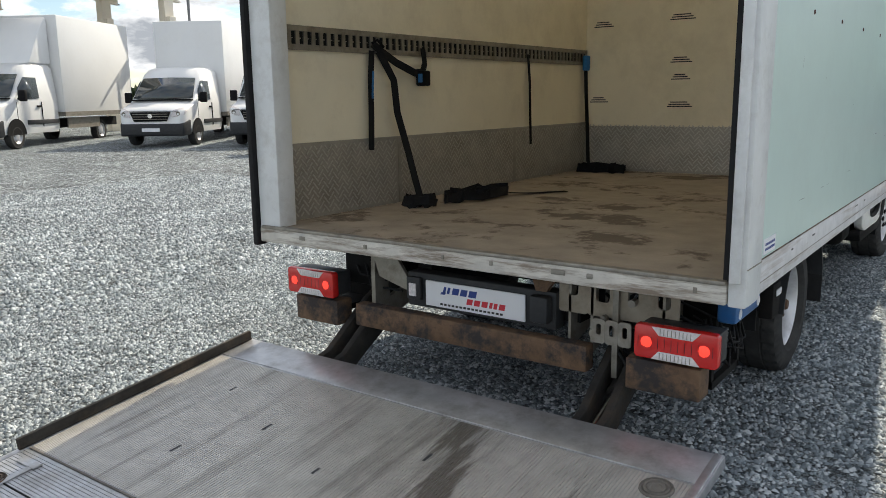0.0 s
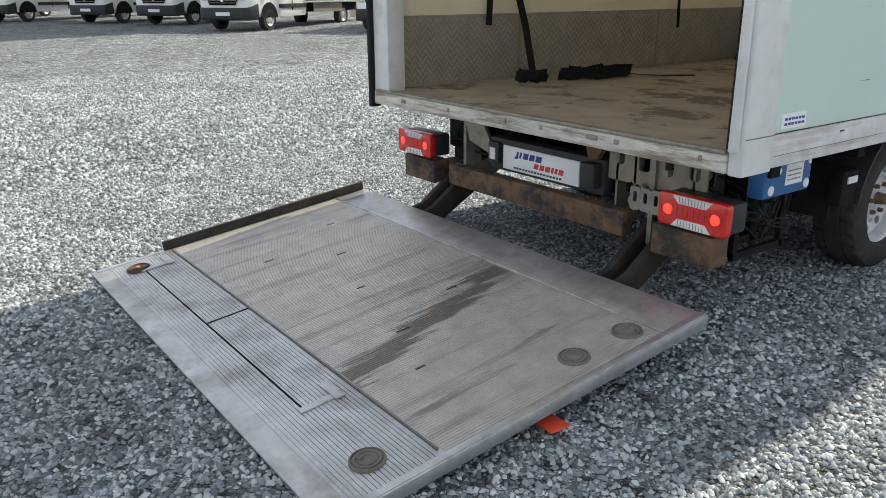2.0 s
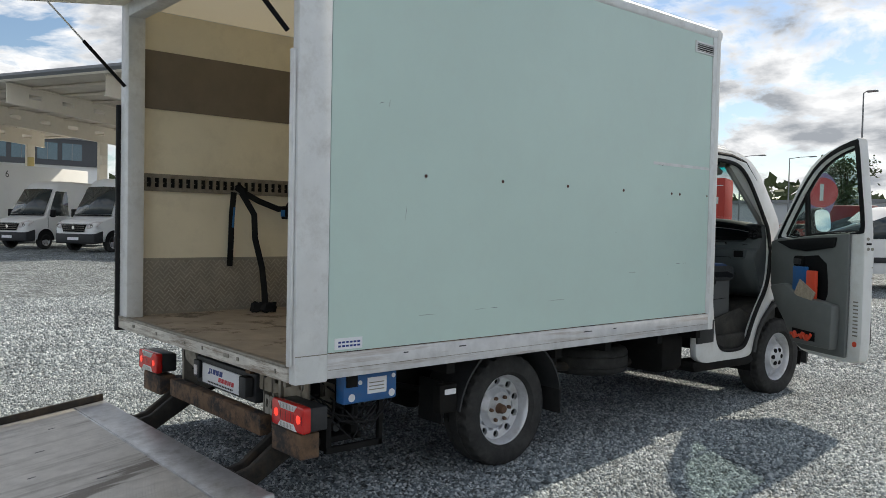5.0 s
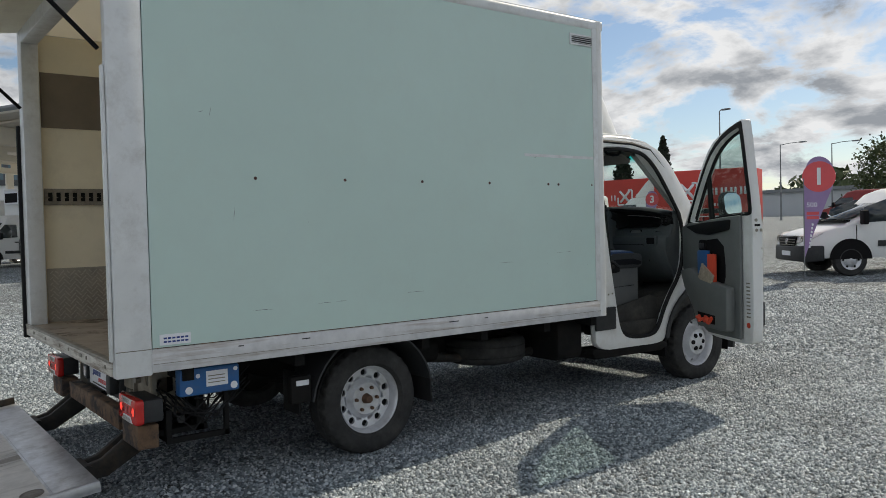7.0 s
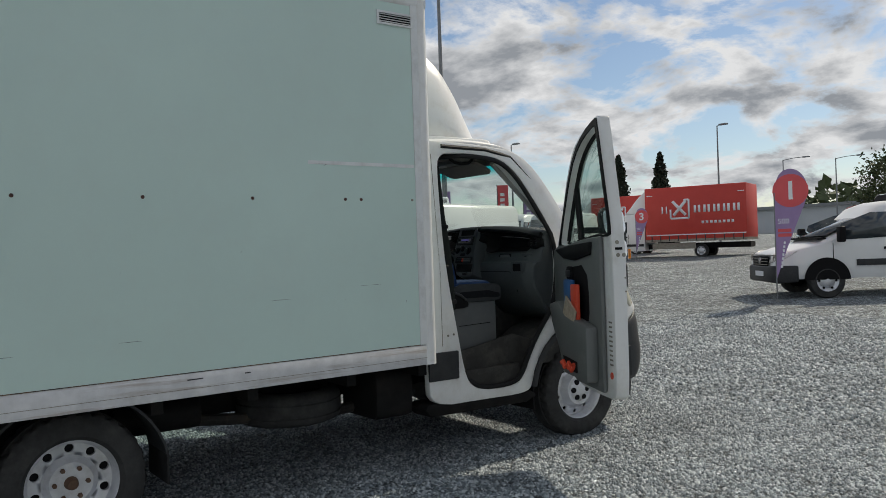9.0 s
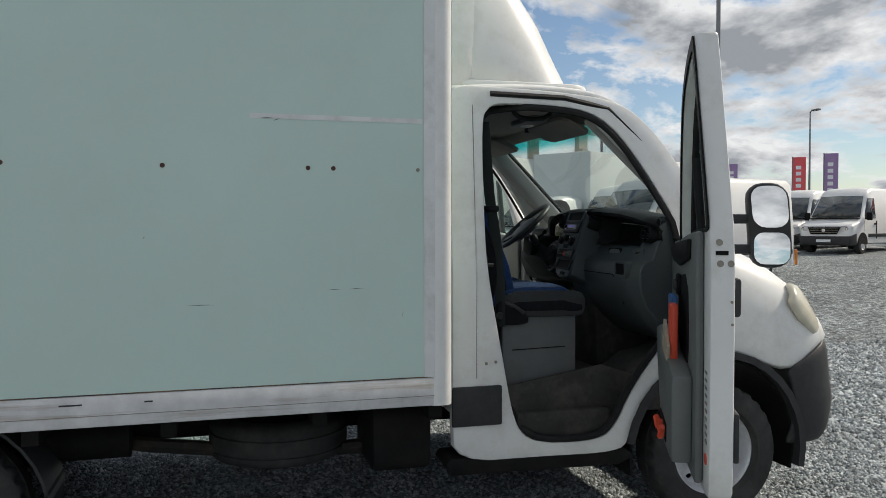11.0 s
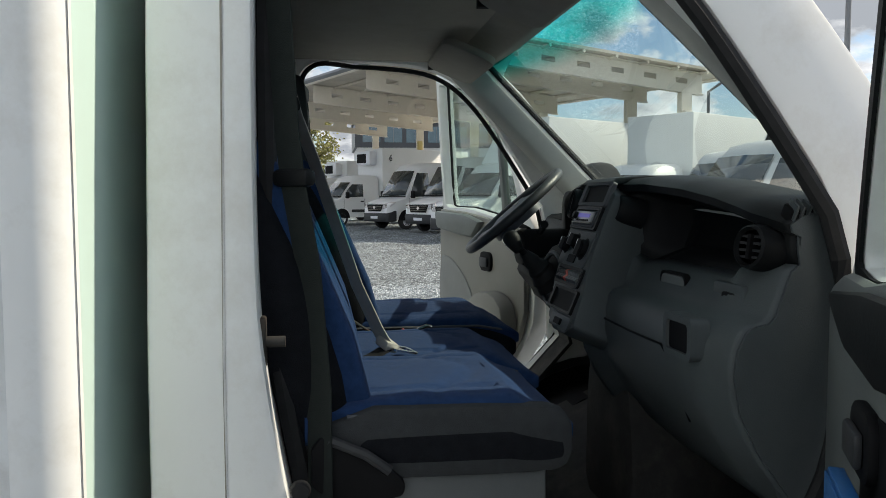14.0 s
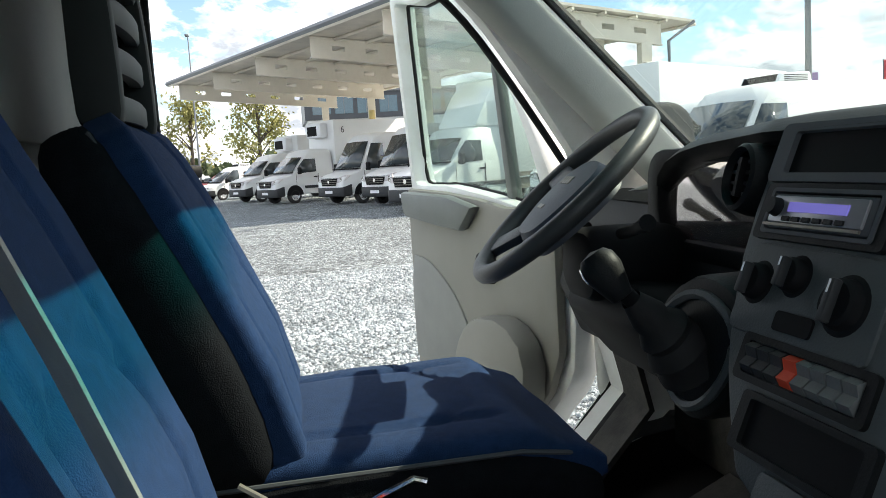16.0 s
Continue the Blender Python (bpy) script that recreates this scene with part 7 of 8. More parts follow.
def seat_cushion(cx, w, parent, yf=4.40, dz=0.0):
    """Cushion with black sides, a piped edge and a blue top with sewn panels."""
    prof = [(3.86, 0.10), (3.95, 0.15), (4.12, 0.165), (4.22, 0.165), (yf - 0.09, 0.165), (yf - 0.03, 0.14), (yf + 0.01, 0.09), (yf + 0.03, 0.04)]
    c = part("cushion", Shape().loft([ring_at(cx, w, y, 1.056 + dz - (0.012 if y > yf - 0.05 else 0), t * 0.92, 0, 1, 0.0) for y, t in prof]), SEATSIDE, parent, "seat cushion with navy top and black sides", soft=1)
    rings = []
    for k in range(47):
        y, t = between(prof, k / 46)
        def groove(q, y=y):
            g = dip(abs(q) - 0.66, 0.03, 0.011) if y < yf - 0.10 else 0.0
            arc = yf - 0.20 + 0.09 * (1 - (q / 0.66) ** 2) ** 1 if abs(q) < 0.66 else yf - 0.20
            g += dip(y - arc, 0.010, 0.012) * (1 if abs(q) < 0.66 else 0.4)
            if abs(q) < 0.66:
                g -= 0.006 * math.cos(q / 0.66 * math.pi / 2)
            return g - 0.0012 * math.sin(y * 31 + q * 2.0) - 0.001 * math.sin(y * 17 - q * 5)
        rings.append(ring_at(cx, w * 0.92, y, 1.088 + dz - 0.02 * max(0.0, min(1.0, (y - yf + 0.07) / 0.04)), t * 0.72, 0, 1, 0.016, 88, groove))
    part("cushion_top", Shape().loft(rings), FABRIC, c, "navy blue fabric top with sewn panels", smooth=80)
    edge = [(cx + w * 0.475, 3.93, 1.115 + dz), (cx + w * 0.475, yf - 0.10, 1.115 + dz), (cx + w * 0.46, yf - 0.03, 1.102 + dz), (cx + w * 0.42, yf + 0.006, 1.088 + dz), (cx + w * 0.2, yf + 0.014, 1.088 + dz), (cx - w * 0.2, yf + 0.014, 1.088 + dz), (cx - w * 0.42, yf + 0.006, 1.088 + dz), (cx - w * 0.46, yf - 0.03, 1.102 + dz), (cx - w * 0.475, yf - 0.10, 1.115 + dz)]
    part("piping", Shape().tube(edge, 0.0038, 6), PIPING, c)
    return c


bench = part("passenger_seat", Shape().box(0.03, 3.90, 0.63, 0.83, 4.28, 1.05).bevel(0.015), SEATBASE, truck, "grey plastic bench seat base")
part("base_seam", Shape().tube([(0.831, 3.95, 0.885), (0.831, 4.22, 0.892)], 0.0025, 6), BLACK, bench)
part("recline_cover", Shape().prism(rounded_off([(3.87, 1.13), (3.94, 1.10), (4.0, 1.065), (4.03, 1.035), (4.02, 1.005), (3.87, 1.005)], 1), "x", 0.825, 0.85).bevel(0.006), BLACK, bench, "black recliner cover")
part("recline_lever", Shape().tube([(0.848, 3.90, 1.115), (0.855, 3.96, 1.09), (0.855, 4.0, 1.06)], 0.009, 8), PLASTIC, bench)
# outer cushion side takes the cloth colour lightened for doorway light
part("seat_side", Shape().prism(rounded_off([(3.88, 1.165), (4.26, 1.16), (4.32, 1.145), (4.325, 1.05), (4.28, 1.035), (3.90, 1.04)], 1), "x", 0.80, 0.842).bevel(0.012), SIDECLOTHLIT, bench, "dark cloth side of the cushion, lightened for doorway light")
seat_back(0.625, 0.42, bench, -0.11, 0.97)
seat_back(0.20, 0.42, bench, -0.11, 0.97)
seat_cushion(0.63, 0.43, bench, 4.295, 0.034)
seat_cushion(0.20, 0.43, bench, 4.35, 0.016)
dseat = part("driver_seat", Shape().box(-0.68, 3.92, 0.63, -0.26, 4.35, 1.0).bevel(0.02), SEATSIDE, truck, "navy and black driver seat on a black base")
seat_back(-0.465, 0.54, dseat, -0.03, 0.90)
seat_cushion(-0.465, 0.53, dseat, 4.455, 0.006)
part("cushion_side", Shape().prism(rounded_off([(3.95, 1.10), (4.38, 1.09), (4.47, 1.06), (4.47, 0.99), (4.40, 0.96), (3.95, 0.98)], 1), "x", -0.715, -0.215).bevel(0.02), SEATSIDE, dseat)
part("arm_lever", Shape().tube([(-0.14, 4.08, 1.085), (-0.13, 4.14, 1.12), (-0.12, 4.185, 1.142), (-0.115, 4.20, 1.138)], 0.005, 8), CHROME, dseat)
# belts
belt = part("belt", Shape().ribbon([(0.47, 3.825, 1.735), (0.435, 3.838, 1.69), (0.405, 3.872, 1.60), (0.375, 3.925, 1.44), (0.368, 3.965, 1.32), (0.388, 4.01, 1.22), (0.40, 4.03, 1.185)], 0.047, 0.002, (1, 0.6, 0.13)), BELT, bench, "beige seat belt between the bench seats")
part("belt_exit", Shape().slab((0.455, 3.815, 1.715), (0.07, 0.05, 0.05), pose(0, 0, 0, 20, 10, 20)).bevel(0.012), BLACK, belt, "black belt exit on the seat top")
part("buckle_boot", Shape().slab((0.40, 4.03, 1.188), (0.05, 0.035, 0.022), pose(0, 0, 0, -20, 12, 25)).bevel(0.006), BELT, belt)
tongue = part("buckle_tongue", Shape().holed(rounded(-0.024, -0.033, 0.024, 0.033, 0.008), rounded(-0.014, -0.004, 0.014, 0.022, 0.003), "z", -0.0022, 0.0022).turn(Matrix.Translation((0.405, 4.062, 1.177)) @ pose(0, 0, 0, -14, 8, 28)), CHROME, belt, "bright belt tongue")
part("lap_belt", Shape().ribbon([(0.40, 4.03, 1.18), (0.44, 4.0, 1.172), (0.47, 3.96, 1.165), (0.475, 3.92, 1.16)], 0.045, 0.002, (0.5, 0.8, 0.1)), STRAP, belt)
part("belt", Shape().ribbon([(0.80, 3.82, 1.95), (0.825, 3.838, 1.62), (0.83, 3.846, 1.545), (0.832, 3.87, 1.40), (0.84, 3.885, 1.2), (0.845, 3.885, 1.0)], 0.05, 0.003, (0.62, 0.78, 0)), BELTSHADED, bench, "grey green seat belt at the pillar, darkened for shade")
for x, y, z in ((-0.06, 4.0, 1.10), (-0.08, 4.11, 1.112)):
    part("belt_buckle", Shape().slab((x, y, z - 0.03), (0.022, 0.05, 0.09), pose(0, 0, 0, -35, 10, 0)).bevel(0.005), BLACK, bench)
    part("release_button", Shape().slab((x - 0.004, y + 0.012, z + 0.014), (0.018, 0.036, 0.012), pose(0, 0, 0, -35, 10, 0)).bevel(0.003), ORANGE, bench, "red release button")
part("buckle_stalk", Shape().ribbon([(-0.13, 3.97, 1.16), (-0.12, 4.03, 1.12), (-0.11, 4.07, 1.07)], 0.028, 0.004, (1, 0, 0.3)), BRACKET, dseat)

# light sill along the foot of the far doorway, a black seal on its inner edge
foot = roomier([(3.98, 0.515), (4.08, 0.475), (4.36, 0.47), (4.43, 0.53), (4.50, 0.67), (4.60, 0.815), (4.71, 0.935), (4.77, 1.07)])
part("door_sill", Shape().ribbon([(2 * MID - 0.86, y, z) for y, z in foot], 0.13, 0.012, (1, 0, 0)), WHITE, cabin, "pale door sill")
part("sill_seal", Shape().tube([(2 * MID - 0.79, y - 0.01, z + 0.012) for y, z in foot], 0.014, 8), RUBBER, cabin, "black rubber sill seal")
part("inner_sill", Shape().ribbon([(2 * MID - 0.72, y - 0.015, z + 0.01) for y, z in foot[2:]], 0.13, 0.014, (1, 0, 0)), FLOORMAT, cabin, "dusty black inner sill")

# things in the passenger door's pocket
DP = Matrix.Translation((0.975, 4.845, 0))  @ Matrix.Rotation(math.atan2(-0.47, 0.94), 4, "Z")
blue_folder = tagged(part("folder", Shape().box(0.38, -0.165, 0.95, 0.54, -0.145, 1.175).bevel(0.003).turn(DP), BLUE), "blue folder standing in the door pocket", "folder")
red_one = tagged(part("red_folder", Shape().box(0.56, -0.18, 0.90, 0.66, -0.155, 1.15).bevel(0.003).turn(DP), ORANGE), "red orange folder standing in the door pocket", "folder")
part("cover_flap", Shape().box(0.562, -0.1835, 0.905, 0.655, -0.1805, 1.145).bevel(0.001).turn(DP), ORANGE, red_one)
part("cover_flap", Shape().box(0.383, -0.1685, 0.955, 0.535, -0.1655, 1.17).bevel(0.001).turn(DP), BLUE, blue_folder)
tagged(part("paper_map", Shape().slab((0.56, -0.192, 0.97), (0.2, 0.012, 0.13), pose(0, 0, 0, 0, 28, 0)).turn(DP), material("printed paper", (0.42, 0.36, 0.28), 0.8, vary=0.35, grain=40)), "worn printed paper in the door pocket", "paper")
rg = random.Random(3)
pts = [(0.45 + 0.22 * k / 14, -0.212 + rg.uniform(-0.012, 0.006), 0.63 + rg.uniform(-0.025, 0.03)) for k in range(15)]
tagged(part("red_rope", Shape().tube(pts, 0.014, 6).turn(DP), ORANGE), "crumpled red rope in the lower door pocket", "rope")

# ---- straps in the box ----
LW = LX + 0.02
def strap(points, side, mat, parent, wide=0.045, name="webbing"):
    return part(name, Shape().ribbon(points, wide, 0.003, side), mat, parent)


st = thing("cargo_strap", "black and blue ratchet strap hanging from the lashing rail", "strap")
strap([(LW, 0.80, 1.70), (LW + 0.01, 0.86, 1.66), (LW + 0.02, 0.98, 1.60), (LW + 0.03, 1.14, 1.545), (LW + 0.03, 1.22, 1.55)], (0, 0.4, 1), STRAP, st)
strap([(LW + 0.006, 0.93, 1.625), (LW + 0.006, 1.12, 1.55)], (0, 0.4, 1), STRAPBLUE, st, 0.012)
strap([(LW, 1.26, 1.69), (LW + 0.02, 1.25, 1.6), (LW + 0.03, 1.2, 1.53)], (0, 1, 0), STRAP, st)
strap([(LW + 0.01, 0.78, 1.66), (LW + 0.01, 0.765, 1.5), (LW + 0.012, 0.76, 1.3), (LW + 0.012, 0.752, 1.115)], (0, 1, 0), STRAP, st)
strap([(LW + 0.013, 0.785, 1.55), (LW + 0.014, 0.772, 1.4)], (0, 1, 0), STRAPBLUE, st, 0.014)
strap([(LW + 0.01, 0.84, 1.66), (LW + 0.04, 0.93, 1.5), (LW + 0.06, 0.93, 1.32), (LW + 0.10, 0.97, 1.1), (LW + 0.16, 0.96, 0.93), (LW + 0.22, 0.94, 0.80)], (0.3, 1, 0), STRAP, st)
part("ratchet", Shape().box(LW + 0.01, 1.17, 1.47, LW + 0.05, 1.27, 1.56).bevel(0.01), BLACK, st, "black steel ratchet")
part("hook", Shape().tube([(LW - 0.005, 0.80, 1.70), (LW + 0.02, 0.82, 1.72), (LW + 0.03, 0.86, 1.68)], 0.008, 6), BLACK, st)
part("ratchet_blue", Shape().box(LW + 0.045, 1.15, 1.49, LW + 0.055, 1.18, 1.54), STRAPBLUE, st)
def heap(name, cx, cy, rx, ry, seed, label):
    """Loops of webbing piled on the floor."""
    r = random.Random(seed)
    top = thing(name, label, "strap")
    for k in range(4):
        a0 = r.uniform(0, 6)
        pts = []
        for j in range(18):
            a = a0 + j * 0.55
            f = 0.55 + 0.45 * math.sin(j * 0.9 + k)
            pts.append((cx + rx * f * math.cos(a), cy + ry * f * math.sin(a), FLOOR + 0.01 + 0.028 * abs(math.sin(j * 1.3 + k * 2)) + 0.006 * k))
        part("webbing", Shape().ribbon(pts, 0.045, 0.003, (r.uniform(-0.3, 0.3), 0.3, 1)), STRAP, top)
    return top


heap("strap_heap", -0.98, 0.93, 0.11, 0.09, 2, "black strap end heaped on the plywood floor")
heap("strap_heap", -0.90, 1.42, 0.13, 0.32, 7, "long black strap lying crumpled on the plywood floor")
tail = thing("loose_strap", "black strap tail lying flat on the floor", "strap")
strap([(-0.86, 1.55, FLOOR + 0.03), (-0.76, 1.72, FLOOR + 0.01), (-0.70, 1.80, FLOOR + 0.006), (-0.58, 1.98, FLOOR + 0.006)], (1, -0.6, 0), STRAP, tail)
st = thing("cargo_strap", "thin black strap hanging from the lashing rail", "strap")
strap([(LW, 2.52, 1.70), (LW + 0.01, 2.53, 1.5), (LW + 0.01, 2.54, 1.25), (LW + 0.01, 2.55, 1.05)], (0, 1, 0), STRAP, st, 0.03)
st = thing("cargo_strap", "black strap hanging in the front corner", "strap")
strap([(LW + 0.02, 3.42, 1.70), (LW + 0.02, 3.44, 1.45), (LW + 0.04, 3.44, 1.1), (LW + 0.07, 3.40, 0.86), (LW + 0.14, 3.38, 0.80)], (0.2, 1, 0), STRAP, st)
part("ratchet", Shape().box(LW, 3.40, 1.60, LW + 0.04, 3.47, 1.72).bevel(0.01), STRAPBLUE, st)
heap("strap_heap", -0.96, 3.32, 0.22, 0.12, 11, "black strap heaped in the front corner")


# ---- vehicles standing about the yard ----
def wheel_small(parent, x, y, out, r=0.34):
    """A plain road wheel about the y axis; out is +1 where its face looks to +y."""
    w_ = part("wheel", Shape().lathe([(-0.1, 0.0), (-0.1, r * 0.6), (0.0, r * 0.6)], (0, 0, 0), "y", 16), CHASSIS, parent, at=pose(x, y, r, 0, 0, 0 if out > 0 else 180))
    part("tyre", Shape().lathe([(-0.2, r * 0.62), (-0.2, r * 0.96), (-0.17, r), (-0.02, r), (0.01, r * 0.95), (0.015, r * 0.62)], (0, 0, 0), "y", 24), TYRE, w_)
    part("rim", Shape().lathe([(0.012, r * 0.64), (-0.01, r * 0.56), (-0.03, r * 0.46), (0.005, r * 0.28), (0.01, r * 0.18), (0.02, 0.0)], (0, 0, 0), "y", 20), RIM, w_)
    for k in range(6):
        a = math.pi * k / 3
        part("rim_hole", Shape().lathe([(0.0, 0.0), (0.0, r * 0.07)], (r * 0.46 * math.cos(a), 0, r * 0.46 * math.sin(a)), "y", 8), BLACK, w_)
    return w_


def van(name, label, at, long=5.9, high=2.65, wide=2.0, paint=None, box=None, box_high=3.3, reefer=False, roof_unit=False, snout=0.95, small=False, bumper=None, group="vans parked in the yard", windows=False, mark=None, deflect=True):
    """A van or cab with its front wheel axle at the origin, nose towards +x. box: the length of a box body behind a cab."""
    paint = paint or VANWHITE
    bumper = bumper or PLASTIC
    hw = wide / 2
    v = thing(name, label, "van" if box is None else "truck", at, group)
    cab_h = min(high, 2.3) if box else high
    tail = -2.15 if box else -(long - snout)
    zb = 1.18 if not small else 1.02
    kz = (zb - 0.10) / 1.08
    st = [(snout, 0.66 * kz, 0.78), (snout - 0.03, 0.95 * kz, 0.87), (snout - 0.12, 1.05 * kz, 0.93), (snout - 0.42, zb - 0.03, 0.98), (0.12, zb + 0.06, 1.0), (0.0, zb + 0.14, 1.0), (-0.62 if not small else -0.75, cab_h - 0.34, 0.985), (-0.85 if not small else -1.0, cab_h - 0.10, 0.98), (-1.25, cab_h - 0.01, 0.98), (-1.9, cab_h, 0.98), (tail + 0.05, cab_h - 0.02, 0.98), (tail, cab_h - 0.06, 0.96)]
    rings = []
    for x, top, f in st:
        w2 = hw * f
        belt = min(zb + 0.05, top - 0.05)
        draw = max(0.0, top - belt) * 0.11
        half = [(w2 * 0.96, 0.38), (w2, 0.52), (w2, max(belt, 0.56)), (w2 - draw * 0.85, max(top - 0.12, belt + 0.01)), (w2 - draw - 0.10, top - 0.012), (w2 * 0.45, top + 0.012)]
        rings.append([(x, a, z) for a, z in half] + [(x, -a, z) for a, z in reversed(half)])
    part("body", Shape().loft(rings), paint, v, smooth=50)
    # dark glass: windscreen and side windows, a little proud of the skin
    x0, z0, x1, z1 = -0.02, zb + 0.17, (-0.60 if not small else -0.74), cab_h - 0.36
    d0, d1 = hw * 0.90, hw * 0.985 - (z1 - zb) * 0.11 - 0.10
    n_ = Vector((z1 - z0, 0, x0 - x1)).normalized() * 0.028
    scr = Shape().add([(x0 + n_.x, -d0, z0 + n_.z), (x0 + n_.x + 0.07, 0, z0 + n_.z - 0.01), (x0 + n_.x, d0, z0 + n_.z), (x1 + n_.x, d1, z1 + n_.z), (x1 + n_.x + 0.03, 0, z1 + n_.z + 0.02), (x1 + n_.x, -d1, z1 + n_.z)], [(0, 1, 4, 5), (1, 2, 3, 4)])
    part("windscreen", scr, DARKGLASS, v, "dark reflecting windscreen", thick=0.01)
    part("wiper_tray", Shape().box(-0.03, -d0, zb + 0.12, 0.14, d0, zb + 0.16), BLACK, v)
    for sg in (1, -1):
        def skin(x, z):
            return sg * (hw * 0.985 - max(0.0, z - zb - 0.05) * 0.105 + 0.008)
        zt = cab_h - 0.42 if not small else cab_h - 0.22
        win = [(-0.22, zb + 0.10), (-1.22, zb + 0.14), (-1.22, zt), (-0.62 if not small else -0.85, zt), (-0.30, zb + 0.42)]
        part("side_window", Shape().add([(x, skin(x, z), z) for x, z in win], [tuple(range(len(win)))]), DARKGLASS, v, thick=0.012)
        if windows:
            win = [(-1.35, zb + 0.14), (-2.6, zb + 0.14), (-2.6, zt), (-1.35, zt)]
            part("side_window", Shape().add([(x, skin(x, z), z) for x, z in win], [tuple(range(4))]), DARKGLASS, v, thick=0.012)
        # door joints, handle, rubbing strip
        for x in (-0.12, -1.30):
            part("door_joint", Shape().box(x - 0.006, sg * hw * 0.97, 0.55, x + 0.006, sg * (hw * 1.0 + 0.004), zb + 0.05), BLACK, v)
        part("door_handle", Shape().box(-1.24, sg * hw * 0.98, zb - 0.10, -1.06, sg * (hw + 0.03), zb - 0.05).bevel(0.008), BLACK, v)
        part("rub_strip", Shape().box((tail + 0.1) if not box else -2.1, sg * hw * 0.98, 0.62, -0.55, sg * (hw + 0.02), 0.74).bevel(0.008), bumper, v)
        part("wheel_arch", Shape().lathe([(0.0, 0.0), (0.0, 0.43), (0.012, 0.43), (0.012, 0.0)], (0, sg * (hw + 0.002) - (0.0 if sg > 0 else 0.012), 0.36), "y", 20, 0, 180), BLACK, v)
        # lamp, mirror
        lamp = [(snout + 0.012, hw * 0.60, 0.84), (snout - 0.05, hw * 0.86, 0.84), (snout - 0.16, hw * 0.955, 0.92), (snout - 0.40, hw * 0.99, 1.09), (snout - 0.22, hw * 0.88, 1.10), (snout - 0.06, hw * 0.66, 1.03)]
        lens = part("headlamp", Shape().add([(x, sg * y, z * kz) for x, y, z in lamp], [(0, 1, 5), (1, 2, 4, 5), (2, 3, 4)]), CLEAR, v, "swept clear headlamp", thick=0.03)
        part("lamp_bowl", Shape().lathe([(snout - 0.06, 0.0), (snout - 0.015, 0.055), (snout - 0.03, 0.062)], (0, sg * hw * 0.80, 0.93 * kz), "x", 12), BRACKET, lens)
        mir = part("mirror", Shape().box(-0.28, sg * (hw + 0.05), zb + 0.06, -0.16, sg * (hw + 0.25), zb + 0.36).bevel(0.03), BLACK, v)
        part("mirror_arm", Shape().box(-0.24, sg * (hw - 0.04), zb + 0.10, -0.20, sg * (hw + 0.07), zb + 0.15), BLACK, mir)
        wheel_small(v, 0.0, sg * (hw - 0.0), sg)
        rx = -(long - snout - 1.15) if not box else -(1.9 + box * 0.62)
        if not box:
            part("wheel_arch", Shape().lathe([(0.0, 0.0), (0.0, 0.43), (0.012, 0.43), (0.012, 0.0)], (rx, sg * (hw + 0.002) - (0.0 if sg > 0 else 0.012), 0.36), "y", 20, 0, 180), BLACK, v)
        wheel_small(v, rx, sg * (hw - (0.0 if not box else 0.05)), sg)
    part("bumper", Shape().loft([[(snout - 0.42, a * 1.015, b) for a, b in ((hw, 0.33), (hw, 0.76 * kz), (-hw, 0.76 * kz), (-hw, 0.33))], [(snout - 0.04, a, b) for a, b in ((hw * 0.93, 0.30), (hw * 0.93, 0.66), (-hw * 0.93, 0.66), (-hw * 0.93, 0.30))], [(snout + 0.05, a, b) for a, b in ((hw * 0.75, 0.33), (hw * 0.75, 0.64), (-hw * 0.75, 0.64), (-hw * 0.75, 0.33))]]).bevel(0.03), bumper, v, "dark plastic bumper")
    part("grille", Shape().add([(snout + 0.03, -hw * 0.48, 0.72 * kz), (snout + 0.03, hw * 0.48, 0.72 * kz), (snout + 0.008, hw * 0.60, 0.98 * kz), (snout + 0.008, -hw * 0.60, 0.98 * kz)], [(0, 1, 2, 3)]), BLACK, v, thick=0.02)
    for k in range(3):
        part("grille_bar", Shape().box(snout + 0.0, -hw * 0.52, (0.775 + k * 0.07) * kz, snout + 0.042 - 0.006 * k, hw * 0.52, (0.79 + k * 0.07) * kz), BRACKET, v)
    part("bonnet_joint", Shape().box(snout - 0.06, -hw * 0.80, 1.0 * kz, snout - 0.02, hw * 0.80, 1.008 * kz), BLACK, v)
    part("badge", Shape().lathe([(snout - 0.02, 0.0), (snout + 0.05, 0.0), (snout + 0.05, 0.065), (snout - 0.02, 0.07)], (0, 0, 0.87 * kz), "x", 16), CHROME, v)
    part("number_plate", Shape().box(snout + 0.045, -0.26, 0.43, snout + 0.06, 0.26, 0.53), PLATEWHITE, v)
    if box:
        bx = -2.25
        part("cargo_box", Shape().box(bx - box, -1.13, 0.92, bx, 1.13, box_high).bevel(0.03), BOXWHITE, v, "white box body", smooth=30)
        part("box_frame", Shape().box(bx - box, -1.14, 0.80, bx - 0.02, 1.14, 0.93), BRACKET, v)
        part("chassis_rail", Shape().box(bx - box, -0.45, 0.45, -0.5, 0.45, 0.72), CHASSIS, v)
        part("side_guard", Shape().box(bx - box * 0.5, 0.98, 0.45, bx - 0.3, 1.02, 0.75), BRACKET, v)
        if reefer:
            unit = part("cooling_unit", Shape().box(bx, -0.62, box_high - 0.75, bx + 0.42, 0.62, box_high - 0.12).bevel(0.05), PLATEWHITE, v, "cooling unit over the cab")
